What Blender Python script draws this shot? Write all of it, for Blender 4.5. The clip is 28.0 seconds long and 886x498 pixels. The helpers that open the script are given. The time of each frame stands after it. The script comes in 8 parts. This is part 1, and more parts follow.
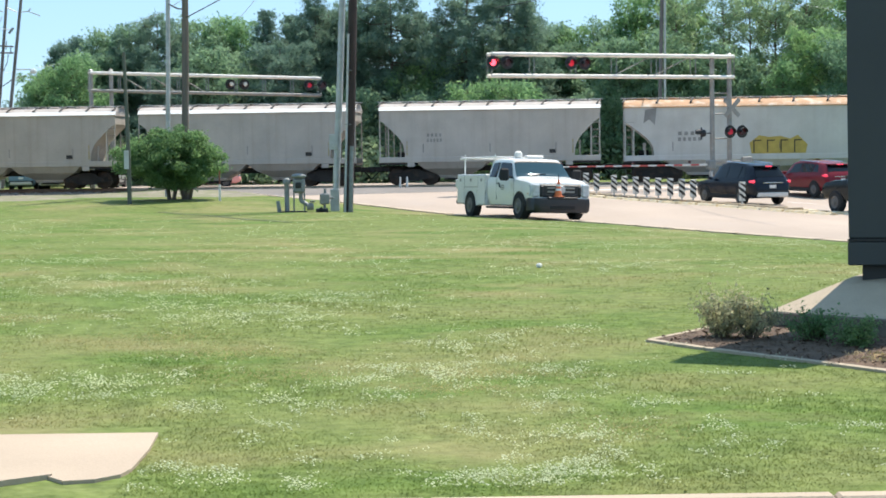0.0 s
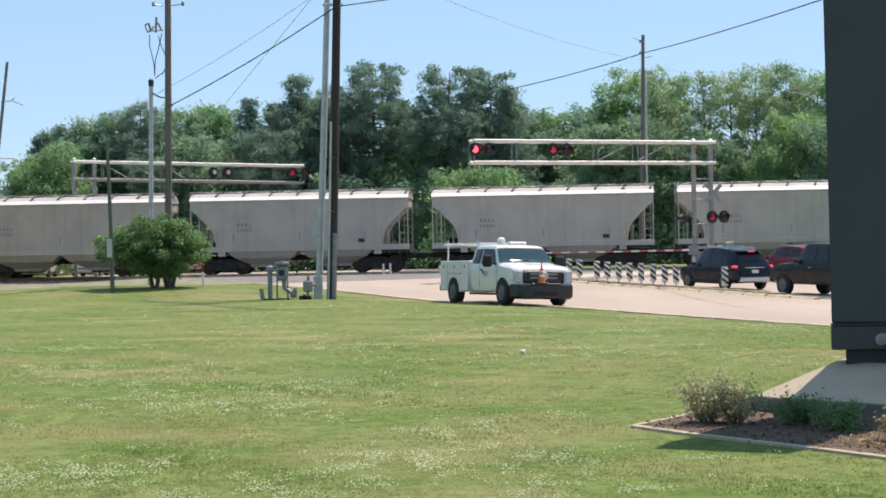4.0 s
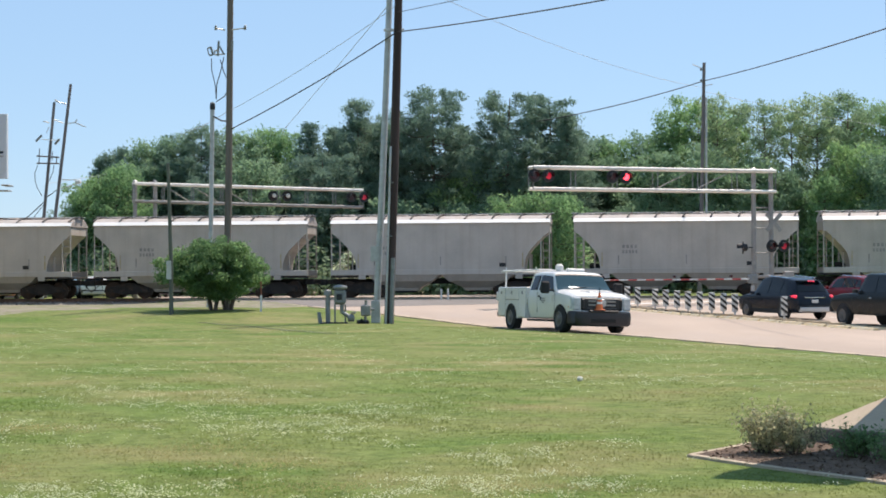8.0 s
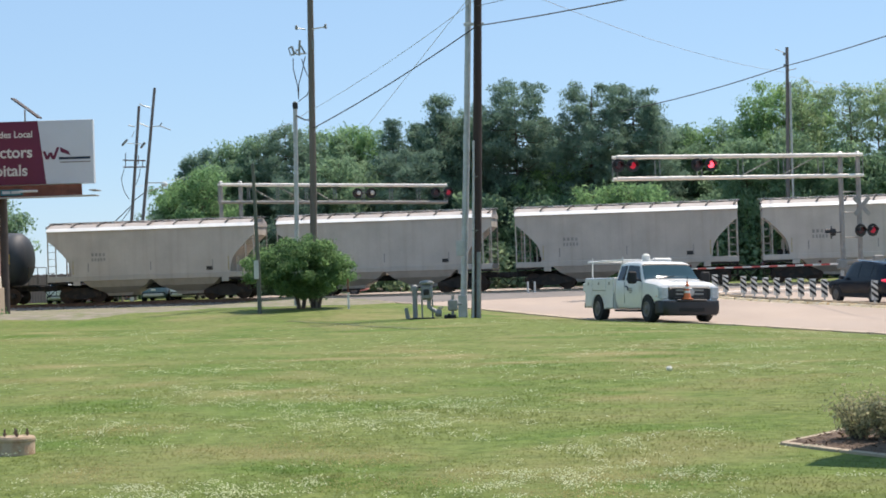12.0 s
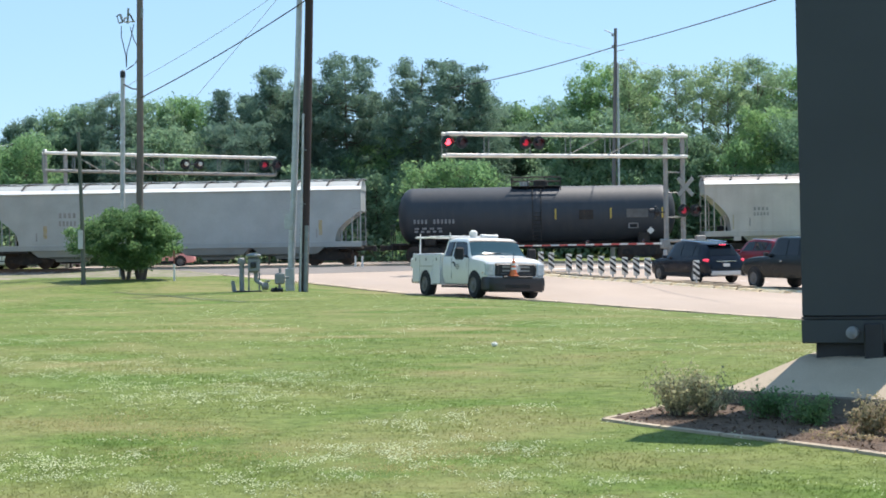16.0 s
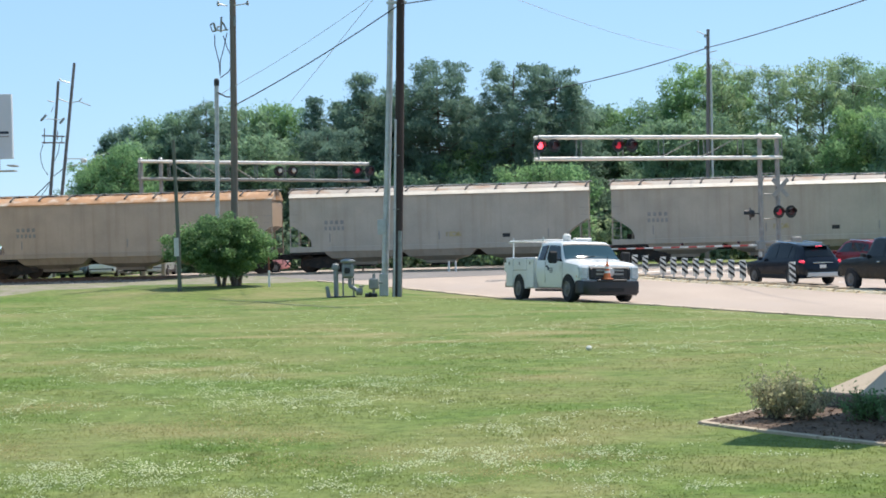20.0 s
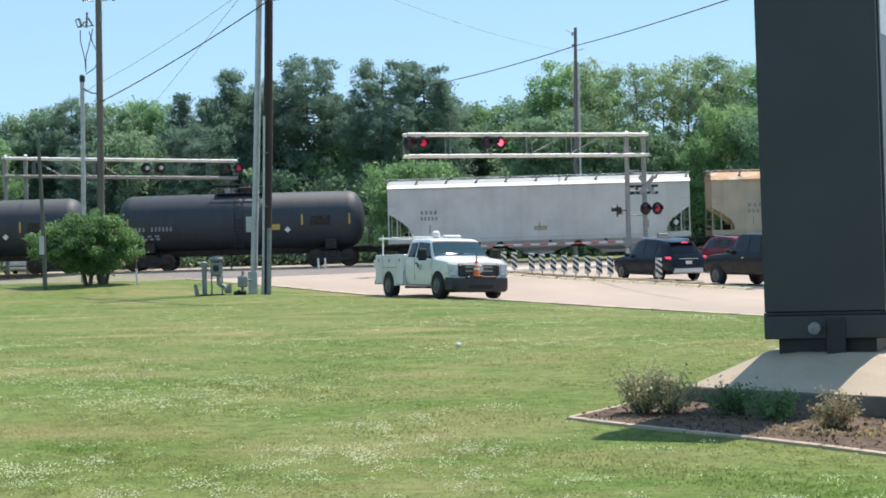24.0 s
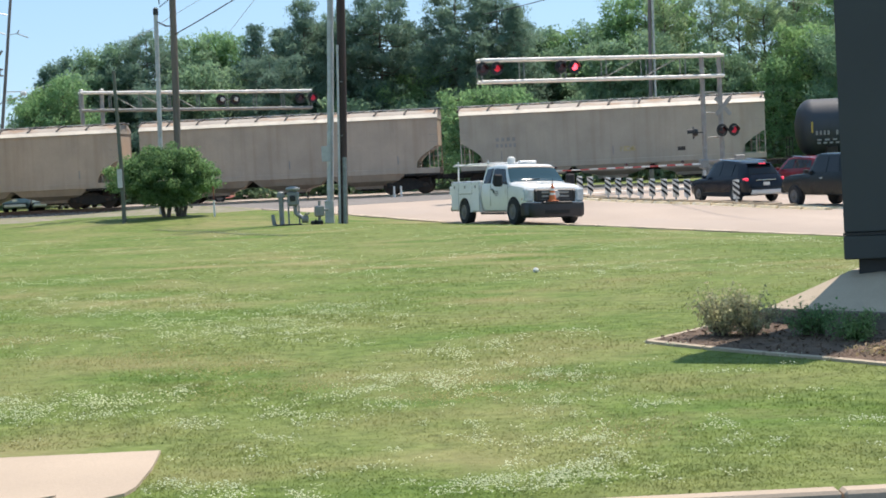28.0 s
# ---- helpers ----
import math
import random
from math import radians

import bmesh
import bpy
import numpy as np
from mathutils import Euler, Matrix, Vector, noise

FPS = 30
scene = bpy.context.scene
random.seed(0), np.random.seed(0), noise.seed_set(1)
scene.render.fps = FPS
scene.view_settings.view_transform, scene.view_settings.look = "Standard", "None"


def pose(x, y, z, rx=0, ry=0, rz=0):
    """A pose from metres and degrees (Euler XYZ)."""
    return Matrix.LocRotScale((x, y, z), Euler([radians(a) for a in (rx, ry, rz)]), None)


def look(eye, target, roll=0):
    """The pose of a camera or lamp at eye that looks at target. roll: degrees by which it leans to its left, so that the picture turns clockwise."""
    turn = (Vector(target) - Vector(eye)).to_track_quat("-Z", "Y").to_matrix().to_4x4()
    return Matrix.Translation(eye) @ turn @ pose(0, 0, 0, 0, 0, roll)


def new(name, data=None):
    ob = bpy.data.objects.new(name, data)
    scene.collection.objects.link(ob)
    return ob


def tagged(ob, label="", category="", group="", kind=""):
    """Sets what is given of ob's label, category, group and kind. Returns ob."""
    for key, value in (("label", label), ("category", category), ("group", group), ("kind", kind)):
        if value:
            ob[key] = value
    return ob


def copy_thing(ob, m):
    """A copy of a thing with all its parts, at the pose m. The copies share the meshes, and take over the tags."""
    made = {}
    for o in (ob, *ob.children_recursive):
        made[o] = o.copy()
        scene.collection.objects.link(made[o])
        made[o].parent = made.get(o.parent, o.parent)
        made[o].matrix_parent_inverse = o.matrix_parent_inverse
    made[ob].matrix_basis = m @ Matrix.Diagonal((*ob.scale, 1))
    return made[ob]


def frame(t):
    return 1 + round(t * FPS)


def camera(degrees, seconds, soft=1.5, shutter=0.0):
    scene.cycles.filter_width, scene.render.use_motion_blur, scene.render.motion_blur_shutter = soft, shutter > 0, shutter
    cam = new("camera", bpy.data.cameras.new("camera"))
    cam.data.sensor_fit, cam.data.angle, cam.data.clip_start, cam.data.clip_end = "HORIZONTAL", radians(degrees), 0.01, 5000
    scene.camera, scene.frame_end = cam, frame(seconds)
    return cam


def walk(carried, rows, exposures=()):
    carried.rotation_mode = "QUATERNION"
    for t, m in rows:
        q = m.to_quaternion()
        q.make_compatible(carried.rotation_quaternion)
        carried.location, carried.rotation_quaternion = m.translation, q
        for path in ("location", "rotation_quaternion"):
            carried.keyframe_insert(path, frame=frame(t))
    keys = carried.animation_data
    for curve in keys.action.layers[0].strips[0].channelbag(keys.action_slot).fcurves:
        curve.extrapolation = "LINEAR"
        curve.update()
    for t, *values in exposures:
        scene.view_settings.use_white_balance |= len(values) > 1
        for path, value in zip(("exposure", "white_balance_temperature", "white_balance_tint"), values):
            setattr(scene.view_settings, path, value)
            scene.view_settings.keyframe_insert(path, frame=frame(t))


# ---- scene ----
cam = camera(26.8, 28.0, soft=1.75)
EYE = (0.0, 0.0, 2.65)
# the camera stands in one place and turns: seconds and degrees
TURNS = [
    (0, 87.21, 0.738, -0.601), (0.5, 90.20, 1.141, 0.011), (1, 90.27, 0.723, -1.323), (1.5, 90.19, 0.844, -1.026),
    (2, 91.30, 0.608, 0.179), (2.5, 90.21, 1.247, 2.759), (3, 89.31, 0.605, 0.087), (3.5, 89.74, 1.046, 0.088),
    (4, 89.87, 1.037, -1.124), (4.5, 90.62, 0.750, -1.555), (6.5, 90.29, 0.095, -2.097), (7, 90.30, -0.389, -1.564),
    (7.5, 90.28, 0.241, -0.367), (8, 90.68, 0.338, 0.663), (8.5, 89.67, 0.959, 2.071), (9, 89.44, 0.908, 3.863),
    (9.5, 90.30, 0.752, 3.705), (10, 90.06, 0.800, 2.436), (10.5, 89.59, 1.836, 3.859), (11, 89.85, 1.773, 4.200),
    (11.5, 90.45, 1.056, 3.535), (12, 90.54, 1.795, 3.314), (12.5, 89.53, 1.072, 2.748), (13, 89.47, 0.969, 1.573),
    (13.5, 88.92, 1.088, 0.167), (15.5, 89.14, 1.169, -1.385), (16, 89.63, 0.863, -1.984), (16.5, 89.94, 0.724, -2.116),
    (17, 89.63, 0.833, -1.983), (17.5, 89.99, 1.174, -1.886), (18, 89.95, 0.950, -1.436), (18.5, 89.57, 0.510, -0.624),
    (19, 89.79, 0.934, 0.451), (19.5, 89.98, 0.850, 0.272), (20, 89.82, 1.415, 0.888), (20.5, 90.02, 0.934, 2.142),
    (22.5, 89.13, 1.277, -0.595), (23, 89.28, 1.543, -1.389), (23.5, 89.19, 1.914, -2.443), (24, 89.63, 1.569, -3.134),
    (24.5, 89.72, 1.556, -3.217), (25, 89.20, 1.952, -2.822), (25.5, 89.79, 2.027, -1.951), (26, 89.90, 2.801, -1.406),
    (26.5, 90.67, 3.162, -0.739), (27, 90.19, 3.030, -0.233), (27.5, 90.02, 2.900, 0.427), (28, 87.45, 2.677, -0.812),
]
walk(cam, [(t, pose(*EYE, rx, ry, rz)) for t, rx, ry, rz in TURNS],
     exposures=[(0.0, 0.90, 6600, 11), (0.5, 0.64, 6500, 10), (2.0, 0.60, 6600, 12), (3.0, 0.66, 6750, 15), (4.5, 0.66, 6950, 18), (7.0, 0.67, 7150, 18), (8.0, 0.61, 6850, 18), (9.0, 0.72, 7250, 18), (9.5, 0.67, 7000, 18), (11.0, 0.71, 7050, 19), (12.0, 0.60, 6800, 17), (13.0, 0.73, 6950, 19),
                (15.8, 0.83, 6500, 14), (17.0, 0.71, 6400, 13), (18.5, 0.68, 6350, 14), (20.5, 0.73, 6500, 13), (22.8, 0.70, 6600, 14), (24.0, 0.76, 6550, 13), (26.0, 0.82, 6500, 13), (27.2, 0.69, 6400, 14), (28.0, 0.73, 6700, 15)])

# ---- world and sun ----
SUN = Vector((0.332, 0.371, 0.866)).normalized()
world = bpy.data.worlds.new("sky")
scene.world = world
world.use_nodes = True
wn = world.node_tree.nodes
sky = wn.new("ShaderNodeTexSky")
sky.sky_type = "NISHITA"
sky.sun_disc = False
sky.sun_elevation = math.asin(SUN.z)
sky.sun_rotation = math.atan2(SUN.x, SUN.y)
sky.altitude = 900
sky.air_density, sky.dust_density, sky.ozone_density = 1.0, 0.0, 2.5
tint = wn.new("ShaderNodeMix")
tint.data_type, tint.blend_type = "RGBA", "MULTIPLY"
tint.inputs[0].default_value = 1.0
tint.inputs[7].default_value = (0.86, 0.965, 1.09, 1)
world.node_tree.links.new(sky.outputs[0], tint.inputs[6])
haze = wn.new("ShaderNodeMix")
haze.data_type = "RGBA"
haze.inputs[0].default_value = 0.65
haze.inputs[7].default_value = (2.5, 4.25, 5.9, 1)
world.node_tree.links.new(tint.outputs[2], haze.inputs[6])
world.node_tree.links.new(haze.outputs[2], wn["Background"].inputs[0])
wn["Background"].inputs[1].default_value = 0.098
lamp = bpy.data.lights.new("sun", "SUN")
lamp.energy, lamp.angle, lamp.color = 3.75, radians(0.55), (1.0, 0.935, 0.83)
sun_ob = new("sun", lamp)
sun_ob.matrix_world = look(SUN * 200, (0, 0, 0))
rnd = random.Random(7)


# ---- materials ----
def nodes(name, rough=0.7, metal=0.0):
    m = bpy.data.materials.new(name)
    m.use_nodes = True
    t = m.node_tree
    p = t.nodes["Principled BSDF"]
    p.inputs["Roughness"].default_value = rough
    p.inputs["Metallic"].default_value = metal
    return m, t, p


def noise_tex(t, scale, detail=4.0, coord="Object", stretch=None):
    tc = t.nodes.new("ShaderNodeTexCoord")
    n = t.nodes.new("ShaderNodeTexNoise")
    n.inputs["Scale"].default_value = scale
    n.inputs["Detail"].default_value = detail
    if stretch:
        mp = t.nodes.new("ShaderNodeMapping")
        mp.inputs["Scale"].default_value = stretch
        t.links.new(tc.outputs[coord], mp.inputs[0])
        t.links.new(mp.outputs[0], n.inputs["Vector"])
    else:
        t.links.new(tc.outputs[coord], n.inputs["Vector"])
    return n


def ramp(t, fac, stops):
    r = t.nodes.new("ShaderNodeValToRGB")
    e = r.color_ramp.elements
    while len(e) < len(stops):
        e.new(0.5)
    for k, (pos, col) in zip(e, stops):
        k.position = pos
        k.color = (*col, 1)
    t.links.new(fac, r.inputs[0])
    return r.outputs[0]


def mixc(t, fac, a, b, kind="MIX"):
    m = t.nodes.new("ShaderNodeMix")
    m.data_type, m.blend_type = "RGBA", kind
    for sock, val in ((m.inputs[0], fac), (m.inputs[6], a), (m.inputs[7], b)):
        if isinstance(val, (int, float)):
            sock.default_value = val
        elif isinstance(val, tuple):
            sock.default_value = (*val, 1)
        else:
            t.links.new(val, sock)
    return m.outputs[2]


def bump(t, p, height, strength, dist=0.02):
    b = t.nodes.new("ShaderNodeBump")
    b.inputs["Strength"].default_value = strength
    b.inputs["Distance"].default_value = dist
    t.links.new(height, b.inputs["Height"])
    t.links.new(b.outputs[0], p.inputs["Normal"])


def vary(c, k):
    return tuple(min(1.0, v * k) for v in c)


def surf(name, col, rough=0.7, metal=0.0, scale=3.0, amount=0.25, dirt=None, dirt_at=0.62, fine=40.0, relief=0.15,
         stretch=None, island=0.0, coat=0.0, spec=0.5):
    """A worn surface: broad blotches, fine grain, some relief, and dirt or rust of another colour in patches."""
    m, t, p = nodes(name, rough, metal)
    n1 = noise_tex(t, scale, 5, stretch=stretch)
    n2 = noise_tex(t, fine, 3)
    c = ramp(t, n1.outputs[0], [(0.3, vary(col, 1 - amount)), (0.7, vary(col, 1 + amount * 0.6))])
    g = ramp(t, n2.outputs[0], [(0.3, (0.88, 0.88, 0.88)), (0.7, (1.0, 1.0, 1.0))])
    c = mixc(t, 1.0, c, g, "MULTIPLY")
    if dirt:
        n3 = noise_tex(t, scale * 1.7, 8, stretch=stretch)
        f = ramp(t, n3.outputs[0], [(dirt_at - 0.08, (0, 0, 0)), (dirt_at + 0.12, (1, 1, 1))])
        c = mixc(t, f, c, dirt)
    if island:
        gi = t.nodes.new("ShaderNodeNewGeometry")
        r = ramp(t, gi.outputs["Random Per Island"], [(0, (1 - island,) * 3), (1, (1 + island,) * 3)])
        c = mixc(t, 1.0, c, r, "MULTIPLY")
    t.links.new(c, p.inputs["Base Color"])
    p.inputs["Specular IOR Level"].default_value = spec
    if coat:
        p.inputs["Coat Weight"].default_value = coat
        p.inputs["Coat Roughness"].default_value = 0.08
    bump(t, p, n2.outputs[0], relief)
    return m


def glow(name, col, strength):
    m, t, p = nodes(name, 0.3)
    p.inputs["Base Color"].default_value = (*col, 1)
    p.inputs["Emission Color"].default_value = (*col, 1)
    p.inputs["Emission Strength"].default_value = strength
    return m


def leaf_mat(name, low, mid, high, trans=0.35):
    m, t, p = nodes(name, 0.6)
    p.inputs["Specular IOR Level"].default_value = 0.15
    gi = t.nodes.new("ShaderNodeNewGeometry")
    n = noise_tex(t, 0.5, 3)
    a = ramp(t, gi.outputs["Random Per Island"], [(0.0, low), (0.55, mid), (1.0, high)])
    b = ramp(t, n.outputs[0], [(0.35, (0.92, 0.95, 0.92)), (0.65, (1.18, 1.15, 1.1))])
    c = mixc(t, 1.0, a, b, "MULTIPLY")
    oi = t.nodes.new("ShaderNodeObjectInfo")
    c = mixc(t, 1.0, c, ramp(t, oi.outputs["Random"], [(0, (0.86, 0.9, 0.92)), (1, (1.1, 1.06, 1.0))]), "MULTIPLY")
    t.links.new(c, p.inputs["Base Color"])
    tr = t.nodes.new("ShaderNodeBsdfTranslucent")
    t.links.new(mixc(t, 1.0, c, (1.7, 1.7, 1.6), "MULTIPLY"), tr.inputs[0])
    mx = t.nodes.new("ShaderNodeMixShader")
    mx.inputs[0].default_value = trans
    t.links.new(p.outputs[0], mx.inputs[1])
    t.links.new(tr.outputs[0], mx.inputs[2])
    t.links.new(mx.outputs[0], t.nodes["Material Output"].inputs[0])
    return m


def lawn_mat(name, blade=False):
    """Grass, seen as ground or as blades: greens and dry straw in patches of one and the same pattern."""
    m, t, p = nodes(name, 0.85)
    p.inputs["Specular IOR Level"].default_value = 0.12
    big = noise_tex(t, 0.16, 5)
    mid = noise_tex(t, 0.6, 7, stretch=(0.6, 1.0, 1.0))
    fine = noise_tex(t, 9, 6)
    tiny = noise_tex(t, 60, 3)
    deep = noise_tex(t, 0.33, 5, stretch=(0.7, 1.0, 1.0))
    green = ramp(t, fine.outputs[0], [(0.25, (0.112, 0.150, 0.038)), (0.5, (0.150, 0.192, 0.055)), (0.8, (0.195, 0.236, 0.08))])
    lush = ramp(t, deep.outputs[0], [(0.46, (1.0, 1.0, 1.0)), (0.64, (0.66, 0.86, 0.58))])
    green = mixc(t, 1.0, green, lush, "MULTIPLY")
    clump = noise_tex(t, 4.5, 8, stretch=(0.8, 1.0, 1.0))
    green = mixc(t, 1.0, green, ramp(t, clump.outputs[0], [(0.34, (0.70, 0.73, 0.70)), (0.66, (1.16, 1.12, 1.14))]), "MULTIPLY")
    dry = ramp(t, tiny.outputs[0], [(0.2, (0.22, 0.192, 0.085)), (0.8, (0.32, 0.262, 0.135))])
    f1 = ramp(t, mid.outputs[0], [(0.45, (0, 0, 0)), (0.64, (0.8, 0.8, 0.8))])
    f2 = ramp(t, big.outputs[0], [(0.40, (0.12, 0.12, 0.12)), (0.60, (1, 1, 1))])
    f = mixc(t, 1.0, f1, f2, "MULTIPLY")
    c = mixc(t, f, green, dry)
    if blade:
        gi = t.nodes.new("ShaderNodeNewGeometry")
        c = mixc(t, 1.0, c, ramp(t, gi.outputs["Random Per Island"], [(0, (1.0, 1.02, 0.95)), (1, (1.5, 1.42, 1.4))]), "MULTIPLY")
        tr = t.nodes.new("ShaderNodeBsdfTranslucent")
        t.links.new(c, tr.inputs[0])
        mx = t.nodes.new("ShaderNodeMixShader")
        mx.inputs[0].default_value = 0.5
        t.links.new(p.outputs[0], mx.inputs[1])
        t.links.new(tr.outputs[0], mx.inputs[2])
        t.links.new(mx.outputs[0], t.nodes["Material Output"].inputs[0])
    else:
        bump(t, p, fine.outputs[0], 0.4, 0.04)
    t.links.new(c, p.inputs["Base Color"])
    return m


def rail_paint(name, col, streak, amount=0.5, rough=0.55):
    """Freight-car paint: sun-faded, with rain-washed streaks of dust and rust running down."""
    m, t, p = nodes(name, rough)
    n1 = noise_tex(t, 0.8, 4)
    n2 = noise_tex(t, 1.0, 6, stretch=(3.2, 3.2, 0.16))
    n3 = noise_tex(t, 26, 3)
    c = ramp(t, n1.outputs[0], [(0.3, vary(col, 0.86)), (0.7, vary(col, 1.06))])
    f = ramp(t, n2.outputs[0], [(0.48, (0, 0, 0)), (0.78, (amount,) * 3)])
    c = mixc(t, f, c, streak)
    oi = t.nodes.new("ShaderNodeObjectInfo")
    r = ramp(t, oi.outputs["Random"], [(0, (0.9, 0.89, 0.87)), (1, (1.06, 1.05, 1.04))])
    c = mixc(t, 1.0, c, r, "MULTIPLY")
    g = ramp(t, n3.outputs[0], [(0.3, (0.9,) * 3), (0.7, (1.0,) * 3)])
    t.links.new(mixc(t, 1.0, c, g, "MULTIPLY"), p.inputs["Base Color"])
    bump(t, p, n3.outputs[0], 0.08)
    return m


MAT = {}
MAT["lawn"] = lawn_mat("lawn")
MAT["blade"] = lawn_mat("grass_blade", True)
MAT["rut"] = surf("pressed_dark_grass", (0.085, 0.115, 0.036), 0.9, scale=2.0, amount=0.4, dirt=(0.12, 0.15, 0.05), dirt_at=0.5, relief=0.3)
MAT["straw"] = leaf_mat("dry_straw", (0.235, 0.22, 0.10), (0.295, 0.268, 0.13), (0.36, 0.315, 0.17), 0.45)
MAT["clover"] = leaf_mat("clover_flower", (0.36, 0.39, 0.25), (0.50, 0.52, 0.38), (0.62, 0.62, 0.52), 0.5)
MAT["asphalt"] = surf("asphalt", (0.055, 0.054, 0.052), 0.9, scale=0.6, amount=0.3, fine=90, relief=0.3)
MAT["road"] = surf("pale_concrete_road", (0.41, 0.325, 0.26), 0.88, scale=0.25, amount=0.16, dirt=(0.37, 0.30, 0.25), dirt_at=0.6, fine=50, relief=0.2,
                   stretch=(1.0, 0.3, 1.0))
MAT["approach"] = surf("grey_asphalt", (0.20, 0.18, 0.165), 0.9, scale=0.5, amount=0.2, fine=70, relief=0.3)
MAT["concrete"] = surf("concrete", (0.46, 0.37, 0.265), 0.85, scale=0.8, amount=0.14, dirt=(0.34, 0.29, 0.22), dirt_at=0.66, fine=45, relief=0.25)
# blotched concrete whose dark base colour stands in for the shade on the rim
MAT["shadeconcrete"] = surf("dark_stained_concrete", (0.20, 0.17, 0.135), 0.9, scale=1.2, amount=0.3, dirt=(0.10, 0.09, 0.07), dirt_at=0.55, fine=45, relief=0.25)
MAT["pad"] = surf("pale_concrete", (0.46, 0.36, 0.265), 0.85, scale=0.6, amount=0.1, fine=45, relief=0.2)
MAT["gravelroad"] = surf("gravel_shoulder", (0.27, 0.235, 0.185), 0.95, scale=0.8, amount=0.3, dirt=(0.15, 0.165, 0.065), dirt_at=0.5, fine=12, relief=0.6)
MAT["gravel"] = surf("ballast_gravel", (0.30, 0.265, 0.235), 0.95, scale=1.5, amount=0.3, fine=14, relief=0.9)
MAT["stone"] = surf("ballast_stone", (0.33, 0.29, 0.26), 0.95, island=0.35)
MAT["tie"] = surf("creosoted_timber", (0.075, 0.06, 0.05), 0.9, stretch=(0.5, 6, 6))
MAT["rail"] = surf("rail_steel", (0.19, 0.13, 0.10), 0.5, 0.6, scale=2)
MAT["dirt"] = surf("mulch", (0.135, 0.088, 0.058), 0.95, scale=5, amount=0.5, fine=35, relief=0.9)
MAT["hop"] = rail_paint("hopper_grey", (0.52, 0.475, 0.425), (0.38, 0.32, 0.265), 0.5)
MAT["hoproof"] = surf("hopper_roof", (0.46, 0.41, 0.375), 0.7, scale=1.2, amount=0.15, dirt=(0.36, 0.30, 0.25), dirt_at=0.6)
MAT["beige"] = rail_paint("grain_hopper_beige", (0.47, 0.41, 0.335), (0.33, 0.25, 0.18), 0.5)
MAT["tan"] = rail_paint("tan_hopper_paint", (0.50, 0.39, 0.305), (0.34, 0.23, 0.15), 0.5)
MAT["beigeroof"] = surf("rusting_roof", (0.42, 0.36, 0.30), 0.7, scale=0.9, amount=0.2, dirt=(0.32, 0.19, 0.11), dirt_at=0.6, stretch=(0.5, 1, 1))
MAT["bracket"] = surf("grimy_bracket", (0.085, 0.078, 0.072), 0.85, amount=0.3)
MAT["eavecream"] = surf("cream_eave_paint", (0.66, 0.58, 0.47), 0.6, scale=1.5, amount=0.15, dirt=(0.45, 0.33, 0.22), dirt_at=0.68)
MAT["rustroof"] = surf("rust_roof", (0.50, 0.27, 0.13), 0.7, scale=1.0, amount=0.3, dirt=(0.58, 0.48, 0.38), dirt_at=0.58)
MAT["white"] = rail_paint("white_hopper", (0.64, 0.62, 0.59), (0.46, 0.42, 0.37), 0.3)
MAT["whiteroof"] = surf("white_roof", (0.78, 0.78, 0.75), 0.55, scale=1.2, amount=0.1)
MAT["pale"] = rail_paint("pale_grey_hopper", (0.41, 0.43, 0.42), (0.37, 0.36, 0.34), 0.3)
MAT["tank"] = rail_paint("tank_black", (0.036, 0.045, 0.058), (0.058, 0.062, 0.068), 0.6, 0.62)
MAT["under"] = surf("running_gear", (0.035, 0.03, 0.027), 0.85, amount=0.4, dirt=(0.075, 0.05, 0.035))
MAT["wheel"] = surf("wheel_steel", (0.07, 0.05, 0.04), 0.6, 0.5, dirt=(0.11, 0.06, 0.035))
MAT["galv"] = surf("galvanised_steel", (0.50, 0.50, 0.49), 0.45, 0.35, scale=4, amount=0.18)
MAT["mast"] = surf("aluminium_paint", (0.86, 0.81, 0.75), 0.5, 0.0, scale=3, amount=0.15)
MAT["mastgrey"] = surf("weathered_aluminium", (0.31, 0.295, 0.275), 0.6, 0.0, scale=3, amount=0.18)
MAT["black"] = surf("black_paint", (0.02, 0.02, 0.021), 0.55, amount=0.3)
MAT["dark"] = surf("dark_rubber", (0.022, 0.022, 0.023), 0.85, amount=0.3)
MAT["pylon"] = surf("charcoal_panel", (0.038, 0.045, 0.047), 0.5, scale=0.7, amount=0.15, fine=120, relief=0.05)
MAT["pylonface"] = surf("grey_panel", (0.16, 0.17, 0.18), 0.5, scale=0.7, amount=0.1, relief=0.05)
MAT["wood"] = surf("weathered_pole", (0.18, 0.15, 0.128), 0.9, scale=1.0, amount=0.3, fine=24, relief=0.5, stretch=(5, 5, 0.3))
MAT["greywood"] = surf("grey_weathered_pole", (0.185, 0.165, 0.162), 0.9, scale=1.0, amount=0.3, fine=24, relief=0.5, stretch=(5, 5, 0.3))
MAT["darkwood"] = surf("tarred_pole", (0.055, 0.036, 0.033), 0.9, scale=1.0, amount=0.35, fine=24, relief=0.5, stretch=(5, 5, 0.3))
MAT["post"] = surf("grey_green_post", (0.115, 0.125, 0.10), 0.8, stretch=(4, 4, 0.4))
MAT["wire"] = surf("cable", (0.045, 0.045, 0.05), 0.7, amount=0.1, relief=0)
MAT["wiregrey"] = surf("aluminium_line", (0.42, 0.46, 0.5), 0.6, amount=0.1, relief=0)
MAT["truck"] = surf("white_fleet_paint", (0.78, 0.77, 0.74), 0.35, scale=1.5, amount=0.06, relief=0.02, coat=0.6, dirt=(0.60, 0.55, 0.47), dirt_at=0.7)
